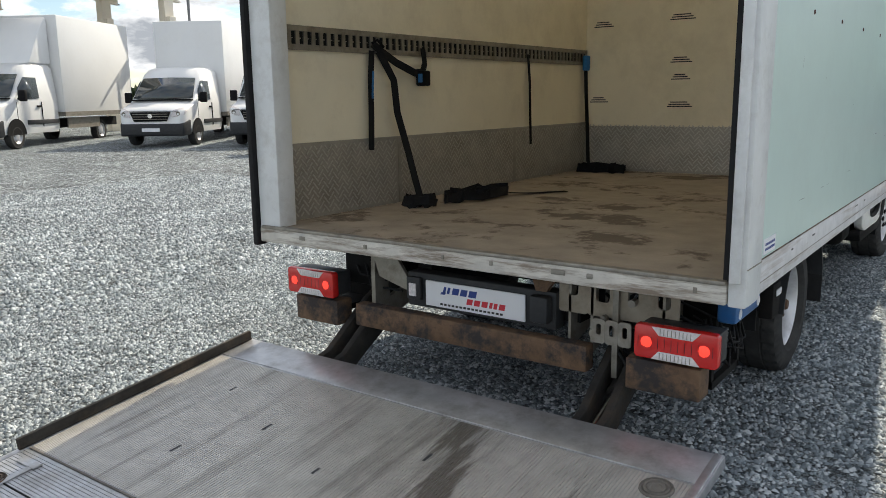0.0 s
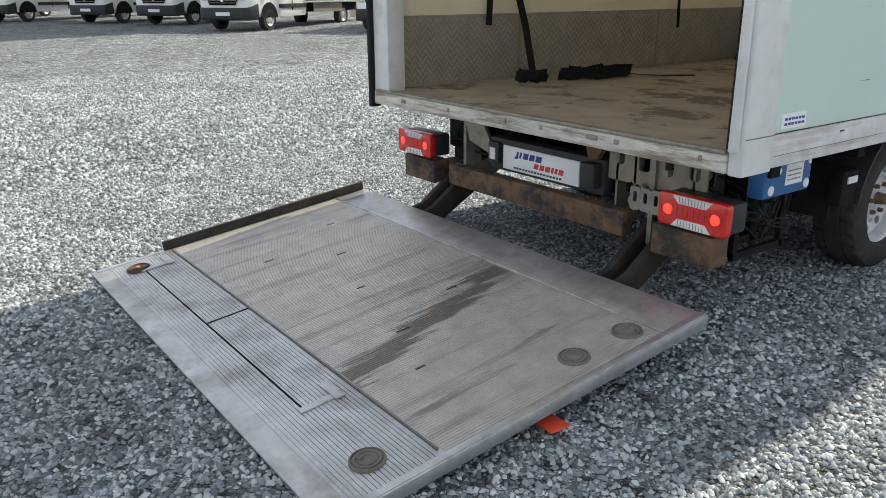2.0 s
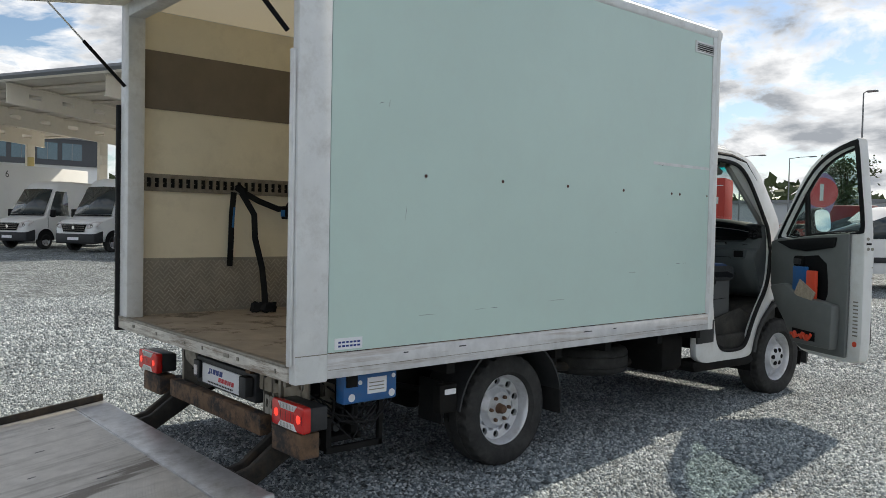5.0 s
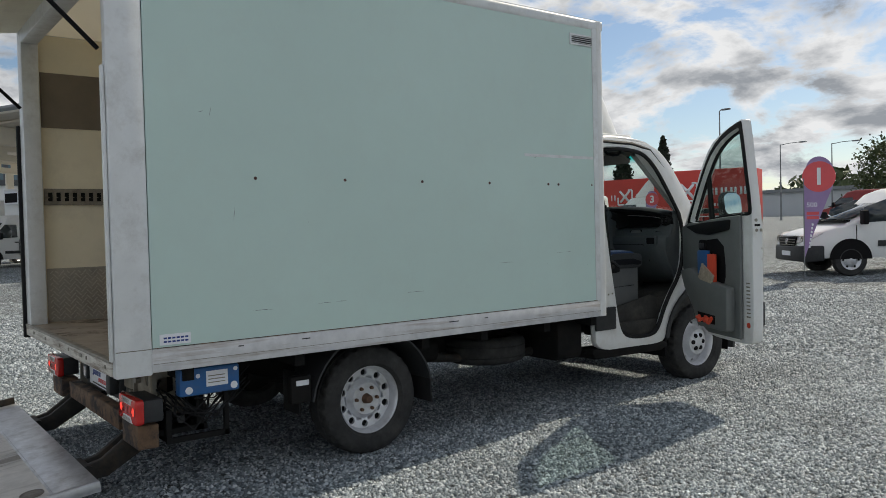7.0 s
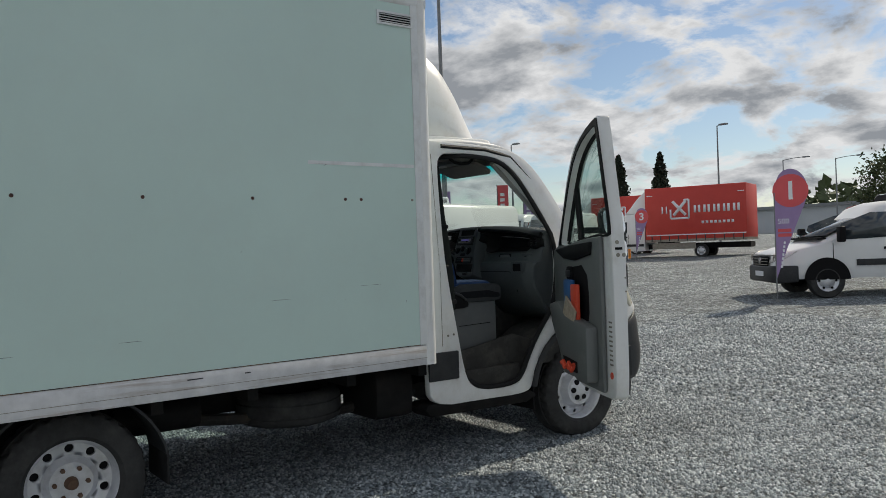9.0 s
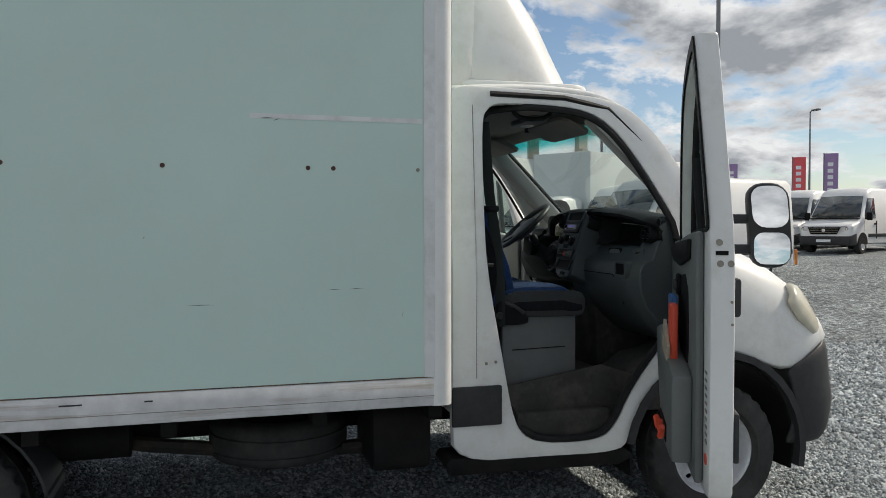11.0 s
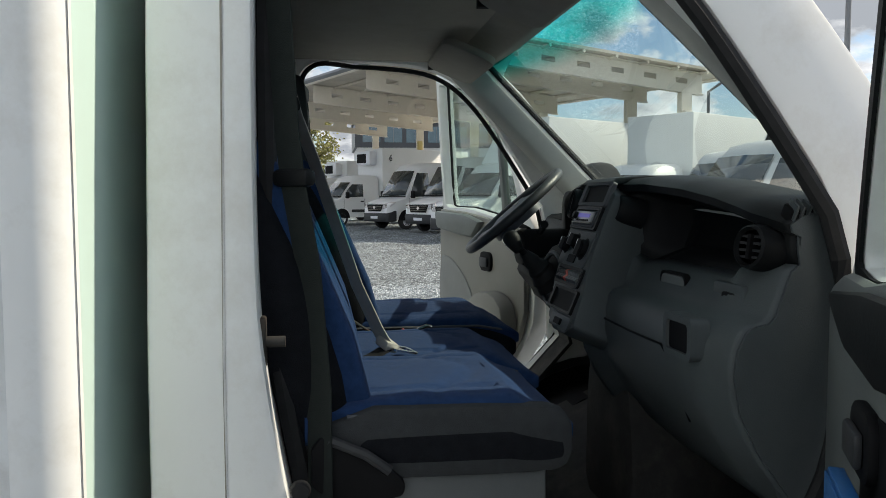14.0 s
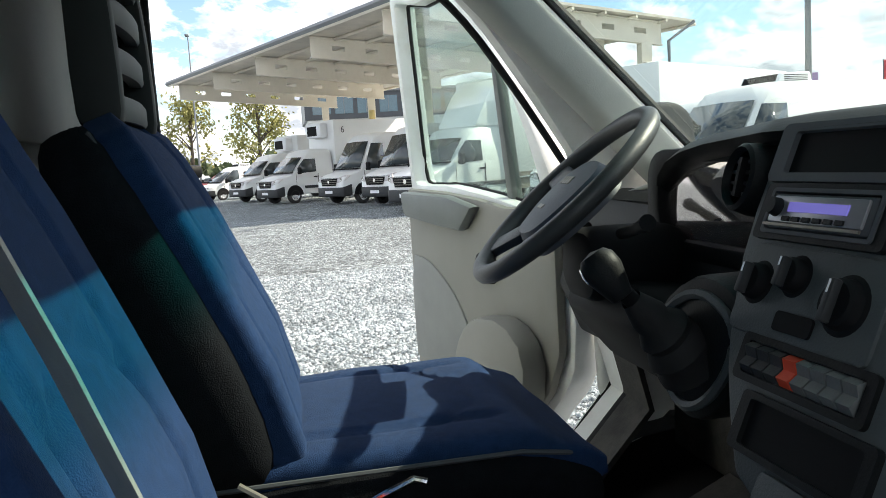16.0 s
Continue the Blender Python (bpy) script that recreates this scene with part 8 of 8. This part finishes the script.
            part("unit_grille", Shape().box(bx + 0.42, -0.52, box_high - 0.66, bx + 0.43, 0.30, box_high - 0.24), BLACK, unit)
        elif box_high > 3.4 and deflect:
            part("deflector", Shape().prism([(-1.1, cab_h - 0.03), (-2.2, cab_h - 0.03), (-2.2, box_high - 0.05), (-1.75, box_high - 0.45)], "y", -0.85, 0.85).bevel(0.06), paint, v)
    if roof_unit:
        zr = cab_h
        unit = part("roof_unit", Shape().prism([(-1.45, zr - 0.05), (-1.55, zr + 0.17), (-2.3, zr + 0.20), (-2.38, zr - 0.05)], "y", -0.5, 0.5).bevel(0.04), PLATEWHITE, v, "roof cooling unit")
        part("unit_grille", Shape().prism([(-1.455, zr + 0.02), (-1.535, zr + 0.155), (-1.57, zr + 0.155), (-1.49, zr + 0.02)], "y", -0.42, 0.42), BLACK, unit)
        for k in range(4):
            part("unit_slot", Shape().box(-2.22, 0.5, zr + 0.02 + k * 0.035, -1.62, 0.506, zr + 0.035 + k * 0.035), BLACK, unit)
    if mark:
        lettering("number_mark", mark, 0.42, BLACKPRINT, v, pose(-2.75, 1.135, box_high - 0.45, 90, 0, 180), 0.002)
    return v


def stand(x, y, heading, left=0.0):
    """A pose for a vehicle whose front left wheel stands at x, y."""
    a = radians(heading)
    return pose(x + math.sin(a) * left, y - math.cos(a) * left, rise(y), 0, 0, heading)


HEAD = -60
TALL = Matrix.Diagonal((1.06, 1.06, 1.13, 1.0))      # high-roof vans
van("white_van", "white panel van parked under the canopy", stand(-33.2, 7.4, HEAD, 1.0) @ TALL, 6.0, 2.68)
van("white_van", "white van with black grille parked under the canopy", stand(-29.0, 8.9, HEAD, 1.0) @ TALL, 5.9, 2.72)
van("box_lorry", "white lorry with smooth high box body", stand(-22.6, 9.1, HEAD, 1.0) @ TALL, high=2.5, box=4.3, box_high=3.65)
van("box_lorry", "white lorry with long square box body", stand(-18.0, 12.2, -58, 1.0), high=2.4, box=8.0, box_high=3.78, deflect=False)
van("cooling_lorry", "white lorry with cooling unit over its cab", stand(-38.2, 4.6, HEAD, 1.0) @ TALL, high=2.45, box=5.5, box_high=3.55, reefer=True, mark="6")
van("white_van", "white van with roof cooling unit", stand(-44.0, 2.9, HEAD, 1.0) @ TALL, 5.4, 2.5, box=4.0, box_high=3.2, reefer=True)
van("small_van", "small white van at the end of the row", stand(-51.5, 0.3, HEAD, 1.0), 5.0, 2.1, small=True, roof_unit=True)
van("red_car", "red car beyond the vans", stand(-60.0, -1.0, HEAD, 1.0), 4.6, 1.7, paint=CARRED, small=True)
van("white_van", "white van beside the box lorries", stand(-14.9, 13.6, -58, 1.0), 5.9, 2.5)
van("cooling_van", "long white panel van with roof cooling unit", stand(-11.85, 12.0, -78, 1.02), 6.0, 2.55, wide=2.05, roof_unit=True)
van("white_van", "white van parked at the far side of the yard", stand(-23.0, 26.0, -65, 1.0), 6.0, 2.55)
van("white_van", "white van with grey bumper at the far side", stand(-19.6, 25.5, -65, 1.0), 6.0, 2.5)
van("white_van", "white van in the far row", stand(-27.0, 28.5, -65, 1.0), 6.0, 2.6)
van("small_van", "small white delivery van with roof cooling unit", stand(-2.9, 15.8, 228, 0.0) @ pose(0, -0.93, 0), 4.6, 1.86, 1.86, small=True, roof_unit=True, group="cars at the yard's edge")
van("pickup", "dark red small lorry far across the yard", stand(-17.5, 44.0, 185, 1.0), 5.0, 2.2, paint=CARRED, group="cars at the yard's edge")
van("grey_van", "grey van far across the yard", stand(-12.5, 47.0, 185, 1.0), 5.4, 2.3, paint=CARGREY, group="cars at the yard's edge")
van("white_van", "white van far across the yard", stand(-8.5, 46.0, 185, 1.0), 5.4, 2.3, group="cars at the yard's edge")
van("red_car", "dark red car beside the small white van", stand(0.5, 30.0, 215, 1.0), 4.6, 1.6, paint=CARRED, small=True, group="cars at the yard's edge")


def curtain_lorry(at, label):
    """A cab with a red curtain-sided body and its plain white mark."""
    v = van("curtain_lorry", label, at, high=2.5, box=4.9, box_high=3.5, group="red curtain lorries")
    for ob in list(v.children):
        if ob.name.startswith("cargo_box"):
            ob.data.materials.clear()
            ob.data.materials.append(CURTAIN)
            tagged(ob, "red curtain-sided body")
    for sg in (1, -1):
        for x in (-2.5, -6.9):
            part("corner_mark", Shape().box(x - 0.15, sg * 1.14, 3.1, x + 0.15, sg * 1.145, 3.14), PLATEWHITE, v)
        part("curtain_strip", Shape().box(-7.1, sg * 1.14, 1.12, -2.3, sg * 1.146, 1.17), PLATEWHITE, v)
        for k in range(11):
            part("curtain_buckle", Shape().box(-7.0 + k * 0.44, sg * 1.14, 0.84, -6.95 + k * 0.44, sg * 1.15, 1.12), BLACKPRINT, v)
        # word mark: a white square frame with a cross, and letter-like bars
        y = sg * 1.147
        def bar(x0, z0, x1, z1, wd=0.09):
            d = Vector((x1 - x0, 0, z1 - z0))
            n_ = Vector((-d.z, 0, d.x)).normalized() * wd / 2
            part("word_mark", Shape().add([(x0 + n_.x, y, z0 + n_.z), (x0 - n_.x, y, z0 - n_.z), (x1 - n_.x, y, z1 - n_.z), (x1 + n_.x, y, z1 + n_.z)], [(0, 1, 2, 3)]), PLATEWHITE, v, thick=0.004)
        c = -4.0
        bar(c - 0.45, 1.95, c + 0.45, 1.95), bar(c - 0.45, 2.85, c - 0.2, 2.85), bar(c + 0.45, 1.95, c + 0.45, 2.4), bar(c - 0.45, 1.95, c - 0.45, 2.85)
        bar(c - 0.3, 2.1, c + 0.35, 2.8, 0.14), bar(c - 0.3, 2.8, c + 0.3, 2.1, 0.14)
        for k, w_ in enumerate((0.34, 0.34, 0.34, 0.34, 0.34)):
            xx = c - 0.85 - k * 0.46
            bar(xx - 0.1, 2.2, xx - 0.1, 2.56, 0.11), bar(xx + 0.1, 2.2, xx + 0.1, 2.56, 0.11)
        bar(c + 0.65, 2.2, c + 0.65, 2.56, 0.07), bar(c + 0.86, 2.2, c + 0.86, 2.56, 0.07)
        for k in range(8):
            bar(c - 1.05 - k * 0.2, 1.72, c - 1.17 - k * 0.2, 1.72, 0.13)
    return v


curtain_lorry(stand(-23.1, 31.9, 200, 1.0), "lorry with bright red curtain sides and white word mark")
curtain_lorry(stand(-30.5, 36.0, 198, 1.0), "second lorry with red curtain sides behind")

# ---- flags and poles ----
def drop_flag(x, y, high, number, bars_, label):
    z = rise(y)
    f = thing("advertising_flag", label, "flag", pose(x, y, z, 0, 0, 33), "number flags")
    part("mast", Shape().tube([(0, 0, 0), (0, 0, high * 0.82)], 0.012, 8), POLE, f)
    part("foot", Shape().box(-0.25, -0.03, 0.0, 0.25, 0.03, 0.02).box(-0.03, -0.25, 0.0, 0.03, 0.25, 0.02), POLE, f)
    w_ = high * 0.132
    out = [(0.0, high * 0.16)]
    out += [(w_ * 0.9 + w_ * 0.75 * math.sin(math.pi * k / 12) * 1.0 - w_ * 0.9 * math.cos(math.pi * k / 12), high * 0.80 + high * 0.2 * math.sin(math.pi * k / 12)) for k in range(13)]
    out = [(0.0, high * 0.16), (w_ * 0.5, high * 0.36), (w_ * 1.25, high * 0.62), (w_ * 1.75, high * 0.78), (w_ * 1.72, high * 0.90), (w_ * 1.35, high * 0.975), (w_ * 0.85, high), (w_ * 0.35, high * 0.975), (0.03, high * 0.90), (0.0, high * 0.8)]
    out = rounded_off(out[:1] * 2 + out[1:], 2)
    cloth = part("cloth", Shape().prism(out, "y", -0.004, 0.004), PURPLE, f, "purple drop-shaped cloth")
    disc = [(w_ * 0.86 + high * 0.125 * math.cos(2 * math.pi * k / 24), high * 0.83 + high * 0.125 * math.sin(2 * math.pi * k / 24)) for k in range(24)]
    part("disc", Shape().prism(disc, "y", -0.007, 0.007), FLAGRED, cloth)
    for side in (0, 180):
        lettering("numeral", number, high * 0.19, PLATEWHITE, f, pose(w_ * 0.86, -0.009 if side == 0 else 0.009, high * 0.825, 90, 0, side), bold=0.012)
        lettering("numeral", "500", high * 0.055, PLATEWHITE, f, pose(w_ * 0.45, -0.006 if side == 0 else 0.006, high * 0.60, 90, 0, side))
    for k in range(2):
        part("print_bar", Shape().box(0.05, -0.006, high * (0.52 - k * 0.035), w_ * 0.85, 0.006, high * (0.545 - k * 0.035)), FLAGRED, cloth)
    for k in range(7):
        part("print_bar", Shape().slab((w_ * (0.30 + k * 0.03), 0, high * (0.26 + k * 0.03)), (0.035, 0.012, 0.05)), PLATEWHITE, cloth)
    return f


drop_flag(-3.45, 14.95, 2.55, "1", 3, "purple drop flag with white numeral one")
drop_flag(-19.6, 30.2, 2.5, "3", 3, "purple drop flag with white numeral three")


def banner(x, y, mat, low, high, label):
    z = rise(y)
    b = thing("banner_flag", label, "flag", pose(x, y, z, 0, 0, 50), "tall banner flags")
    part("mast", Shape().tube([(0, 0, 0), (0, 0, high)], 0.04, 8), POLE, b)
    cloth = part("cloth", Shape().box(0.03, -0.006, low, 0.95, 0.006, high - 0.05), mat, b)
    for k in range(5):
        part("print_bar", Shape().box(0.25, -0.01, low + 0.25 + k * (high - low) * 0.15, 0.62, 0.01, low + 0.25 + k * (high - low) * 0.15 + (high - low) * 0.09), PLATEWHITE, cloth)
    return b


banner(-55.3, 45.0, PURPLE, 3.0, 6.0, "purple banner flag with white print")
banner(-47.0, 45.0, FLAGRED, 2.8, 5.9, "red banner flag with white print")
banner(-43.7, 45.0, PURPLE, 2.8, 5.9, "purple banner flag beside the red one")


def lamp_post(x, y, high, arm, r=0.09, label="tall grey lamp post"):
    z = rise(min(y, 110))
    p = thing("lamp_post", label, "lamp post", pose(x, y, z), "lamp posts")
    part("mast", Shape().tube([(0, 0, 0), (0, 0, high * 0.5), (0, 0, high)], [r, r * 0.75, r * 0.45], 12), POLE, p)
    part("foot", Shape().lathe([(0.0, r * 2.2), (0.03, r * 2.2), (0.06, r * 1.2), (0.5, r * 1.1)], (0, 0, 0), "z", 12), POLE, p)
    part("arm", Shape().tube([(0, 0, high - 0.05), (arm * 0.5, 0, high + 0.05), (arm, 0, high + 0.05)], r * 0.35, 8), POLE, p)
    part("lamp_head", Shape().box(arm - 0.1, -0.14, high - 0.02, arm + 0.55, 0.14, high + 0.1).bevel(0.04), POLE, p)
    return p


lamp_post(-24.4, 22.6, 16.0, 0.4, 0.13, "tall thick grey lamp mast beside the yard")
lamp_post(-28.8, 50.4, 8.6, 0.3)
lamp_post(-39.9, 40.5, 8.3, 0.3)
lamp_post(-16.4, 50.5, 9.3, 0.3)
lamp_post(-35.2, 69.9, 7.2, 2.0)
lamp_post(-31.5, 72.3, 7.0, 2.0)
lamp_post(-62.0, -2.0, 12.0, 0.4)

# ---- canopy over the row ----
PANELYELLOW = material("pale yellow box", (0.58, 0.47, 0.2), 0.5, vary=0.08)
canopy = thing("canopy", "large cream steel canopy over the parked vans", "canopy")
E0, STEP = Vector((-36.78, 3.29, 0)), Vector((5.06, 2.29, 0))
C0 = Vector((-39.0, 11.6, 0))
def beam_i(a, b, za0, za1, zb0, zb1, wide_):
    """A plate girder with a row of slots through its web, from a to b; lower and upper heights at both ends."""
    d = (b - a).normalized()
    n_ = Vector((-d.y, d.x, 0))
    L = (b - a).length
    cuts = [0.0]
    x = 0.9
    while x < L - 1.2:
        cuts += [x, x + 0.55]
        x += 1.45
    cuts.append(L)
    s = Shape()
    def height(q):
        f = q / L
        return za0 + (zb0 - za0) * f, za1 + (zb1 - za1) * f
    def web(q0, q1, f0, f1):
        l0, h0 = height(q0)
        l1, h1 = height(q1)
        v = []
        for off in (-0.02, 0.02):
            for q, l, h_ in ((q0, l0, h0), (q1, l1, h1)):
                p = a + d * q + n_ * off
                v += [(p.x, p.y, l + (h_ - l) * f0), (p.x, p.y, l + (h_ - l) * f1)]
        s.add(v, [(0, 2, 3, 1), (4, 5, 7, 6), (0, 1, 5, 4), (2, 6, 7, 3), (0, 4, 6, 2), (1, 3, 7, 5)])
    for i in range(len(cuts) - 1):
        if i % 2:
            web(cuts[i], cuts[i + 1], 0.0, 0.42)
            web(cuts[i], cuts[i + 1], 0.66, 1.0)
        else:
            web(cuts[i], cuts[i + 1], 0.0, 1.0)
    for zz in (0, 1):
        v = []
        for q in (0.0, L):
            l, h_ = height(q)
            z = h_ if zz else l
            for off in (-wide_, wide_):
                p = a + d * q + n_ * off
                v += [(p.x, p.y, z - 0.025), (p.x, p.y, z + 0.025)]
        s.add(v, [(0, 2, 3, 1), (4, 5, 7, 6), (0, 1, 5, 4), (2, 6, 7, 3), (0, 4, 6, 2), (1, 3, 7, 5)])
    return s


K0, K1 = -2, 2.5
for k in (-2, -1, 0, 1, 2, 2.5):
    e, c = E0 + STEP * k, C0 + STEP * k
    over = c + (c - e).normalized() * 0.8
    part("beam", beam_i(e, over, 6.05, 6.85, 5.35, 6.15, 0.11), CANOPY, canopy, "cream steel girder with slots")
    z0 = rise(c.y)
    col = part("column", Shape().box(c.x - 0.2, c.y - 0.2, z0, c.x + 0.2, c.y + 0.2, 5.42), CANOPY, canopy, "cream steel column")
    part("column_box", Shape().box(c.x + 0.2, c.y - 0.2, 4.2, c.x + 0.5, c.y + 0.1, 4.7).bevel(0.03), PANELYELLOW if k in (-1, 1) else CANOPY, col)
a0, a1 = E0 + STEP * (K0 - 0.15), E0 + STEP * (K1 + 0.08)
bdir = (C0 - E0).normalized()
q = [a0 - bdir * 0.35, a1 - bdir * 0.35, a1 + bdir * 10.6, a0 + bdir * 10.6]
zz = [6.93, 6.93, 6.12, 6.12]
s = Shape().add([(p.x, p.y, z) for p, z in zip(q, zz)] + [(p.x, p.y, z + 0.10) for p, z in zip(q, zz)], [(0, 1, 2, 3), (7, 6, 5, 4), (0, 4, 5, 1), (1, 5, 6, 2), (2, 6, 7, 3), (3, 7, 4, 0)])
part("roof_sheet", s, ROOFING, canopy, "grey brown sheet roof")
for i in range(9):
    f = i / 8
    p0, p1 = q[0].lerp(q[3], f), q[1].lerp(q[2], f)
    z = 6.93 + (6.12 - 6.93) * f - 0.06
    part("purlin", Shape().tube([(p0.x, p0.y, z), (p1.x, p1.y, z)], 0.07, 4), ROOFING if i % 2 else CANOPY, canopy)
part("fascia", Shape().tube([(q[0].x, q[0].y, 7.0), (q[1].x, q[1].y, 7.0)], 0.14, 6), POLE, canopy, "grey gutter edge")
part("downpipe", Shape().tube([(q[2].x + 1, q[2].y - 0.6, 6.0), (q[2].x + 0.6, q[2].y - 1.4, 5.4), (q[2].x + 0.6, q[2].y - 1.4, 0.3)], 0.06, 8), POLE, canopy)

# ---- far buildings ----
def office(x, y, heading, long, label):
    b = thing("office_building", label, "building", pose(x, y, 0, 0, 0, heading))
    part("wall", Shape().box(0, 0, 0, long, 12, 7.3), PALEWALL, b, "pale cladding wall")
    part("upper_wall", Shape().box(-0.3, -0.4, 7.3, long + 0.3, 12.3, 10.3), OFFICE, b, "dark upper storey")
    part("roof", Shape().box(-0.5, -0.6, 10.3, long + 0.5, 12.5, 10.6), POLE, b)
    for k in range(int(long // 2.6)):
        win = part("window", Shape().box(0.6 + k * 2.6, -0.46, 7.9, 2.7 + k * 2.6, -0.40, 9.8), OFFICEWIN, b)
        part("bar", Shape().box(1.62 + k * 2.6, -0.48, 7.9, 1.68 + k * 2.6, -0.46, 9.8), POLE, win)
    return b


office(-92.5, 7.5, 90, 20.5, "dark glazed office building behind the canopy")
dist = thing("warehouse", "long pale warehouse on the horizon", "building", pose(-70, 95, 0))
part("wall", Shape().box(0, 0, 0, 60, 15, 5), WALLGREY, dist)
part("roof", Shape().box(-0.5, -0.5, 5, 60.5, 15.5, 5.4), POLE, dist)


# ---- trees ----
def leaves(count, centre_fn, size, seed, mat, name, parent):
    """Many small leaf cards, each turned its own way, one joined crown."""
    r = np.random.default_rng(seed)
    c = centre_fn(r, count)
    u = r.normal(size=(count, 3))
    u /= np.linalg.norm(u, axis=1)[:, None]
    w_ = r.normal(size=(count, 3))
    w_ = np.cross(u, w_)
    w_ /= np.linalg.norm(w_, axis=1)[:, None]
    sz = r.uniform(0.6, 1.3, count)[:, None] * size
    a, b = u * sz, w_ * sz * 0.6
    vv = np.stack([c - a, c + b, c + a, c - b], 1).reshape(-1, 3)
    mesh = bpy.data.meshes.new(name)
    mesh.from_pydata(vv.tolist(), [], (np.arange(count * 4).reshape(-1, 4)).tolist())
    mesh.materials.append(mat)
    ob = new(name, mesh)
    ob.parent = parent
    return ob


def tree(x, y, high, spread, seed, mat, label, column=False, count=2200, size=0.16):
    t_ = thing("tree", label, "tree", pose(x, y, rise(min(y, 110))), "trees round the yard")
    r = random.Random(seed)
    part("trunk", Shape().tube([(0, 0, 0), (0.05, 0.03, high * 0.3), (0.0, 0.1, high * 0.6), (0.05, 0.0, high * 0.9)], [high * 0.025, high * 0.02, high * 0.013, high * 0.004], 8), BARK, t_)
    tips = []
    for k in range(14):
        a, h_ = r.uniform(0, 6.28), r.uniform(0.25, 0.85)
        ln = spread * (1.0 - abs(h_ - 0.5) * 0.9) * r.uniform(0.6, 1.0)
        tip = Vector((ln * math.cos(a), ln * math.sin(a), high * (h_ + 0.12)))
        if column:
            tip = Vector((spread * (1.05 - h_) * math.cos(a), spread * (1.05 - h_) * math.sin(a), high * (h_ + 0.05)))
        tips.append(tip)
        part("limb", Shape().tube([(0, 0, high * h_ * 0.85), tip * 0.5 + Vector((0, 0, high * h_ * 0.45)), tip], [high * 0.009, high * 0.006, high * 0.002], 5), BARK, t_)
    tv = np.array([tuple(p) for p in tips] + [(0, 0, high * 0.9), (0, 0, high * 0.7)])
    def centres(rng_, n_):
        if column:
            h_ = rng_.uniform(0.05, 1.0, n_) ** 0.9
            a0 = rng_.uniform(0, 1.5, n_)
            rad = spread * (1.0 - h_) ** 0.6 * np.sqrt(rng_.uniform(0.1, 1, n_)) * (0.85 + 0.12 * np.sin(h_ * 31 + a0) + rng_.uniform(-0.1, 0.25, n_))
            a = rng_.uniform(0, 6.283, n_)
            return np.stack([rad * np.cos(a), rad * np.sin(a), high * h_], 1)
        i = rng_.integers(0, len(tv), n_)
        return tv[i] + rng_.normal(size=(n_, 3)) * np.array([spread * 0.24, spread * 0.24, high * 0.07])
    leaves(count, centres, size, seed, mat, "crown", t_)
    return t_


tree(-84, 2.0, 10.5, 2.7, 1, LEAFY, "yellowing birch tree behind the canopy", count=2600, size=0.2)
tree(-86, -5.0, 10.0, 2.2, 3, LEAFY, "thin birch beyond the vans", count=1700, size=0.2)
tree(-34.4, 46.2, 7.0, 1.25, 4, LEAFDARK, "dark slim conifer behind the red lorry", True, 2600)
tree(-32.2, 48.2, 7.0, 1.15, 5, LEAFDARK, "dark slim conifer behind the red lorry", True, 2400)
tree(-19.5, 56.0, 5.6, 1.8, 6, LEAF, "low green tree behind the red lorry", size=0.13)
tree(-12.5, 60.0, 6.6, 1.9, 7, LEAFY, "thin birch beyond the lorries", count=1200, size=0.13)
tree(-6.5, 58.0, 5.0, 2.6, 8, LEAFDARK, "dark round tree beyond the lorries")
tree(-4.0, 52.0, 4.6, 2.4, 9, LEAF, "green bush beyond the small van")
tree(-1.0, 40.0, 6.6, 2.2, 10, LEAFY, "birch beside the small van", count=1800, size=0.13)
tree(1.5, 38.0, 4.6, 2.2, 11, LEAFY, "broad green tree beyond the small van")
tree(4.5, 42.0, 6.0, 2.8, 12, LEAF, "green tree at the yard's edge")
tree(9.0, 44.0, 6.5, 3.0, 13, LEAF, "green tree at the yard's edge")


def far_wood(seed):
    """A low ragged belt of trees on the horizon."""
    r = np.random.default_rng(seed)
    n_ = 15000
    a = r.uniform(-0.2, 3.6, n_)
    d = r.uniform(120, 150, n_)
    hmax = 3.0 + 2.5 * np.sin(a * 7) + 1.8 * np.sin(a * 23 + 1) + 1.0 * np.sin(a * 61)
    z = 2.2 + np.abs(r.uniform(0, 1, n_)) * np.maximum(hmax, 0.8)
    c = np.stack([d * np.cos(a) - 5, d * np.sin(a), z], 1)
    ob = leaves(n_, lambda rng_, k: c, 1.0, seed, LEAF, "far_wood", None)
    tagged(ob, "belt of green trees on the horizon", "trees", kind="stuff")


far_wood(20)

# loose stones, last
loose_stones(190000, -3.4, 4.6, -2.7, 6.6)
loose_stones(62000, -3.4, 9.0, 6.6, 13.0, 1.6, 6)
loose_stones(56000, -11.0, -3.4, -3.0, 7.0, 1.6, 7)
loose_stones(14000, 4.6, 8.0, 1.0, 6.6, 1.5, 8)
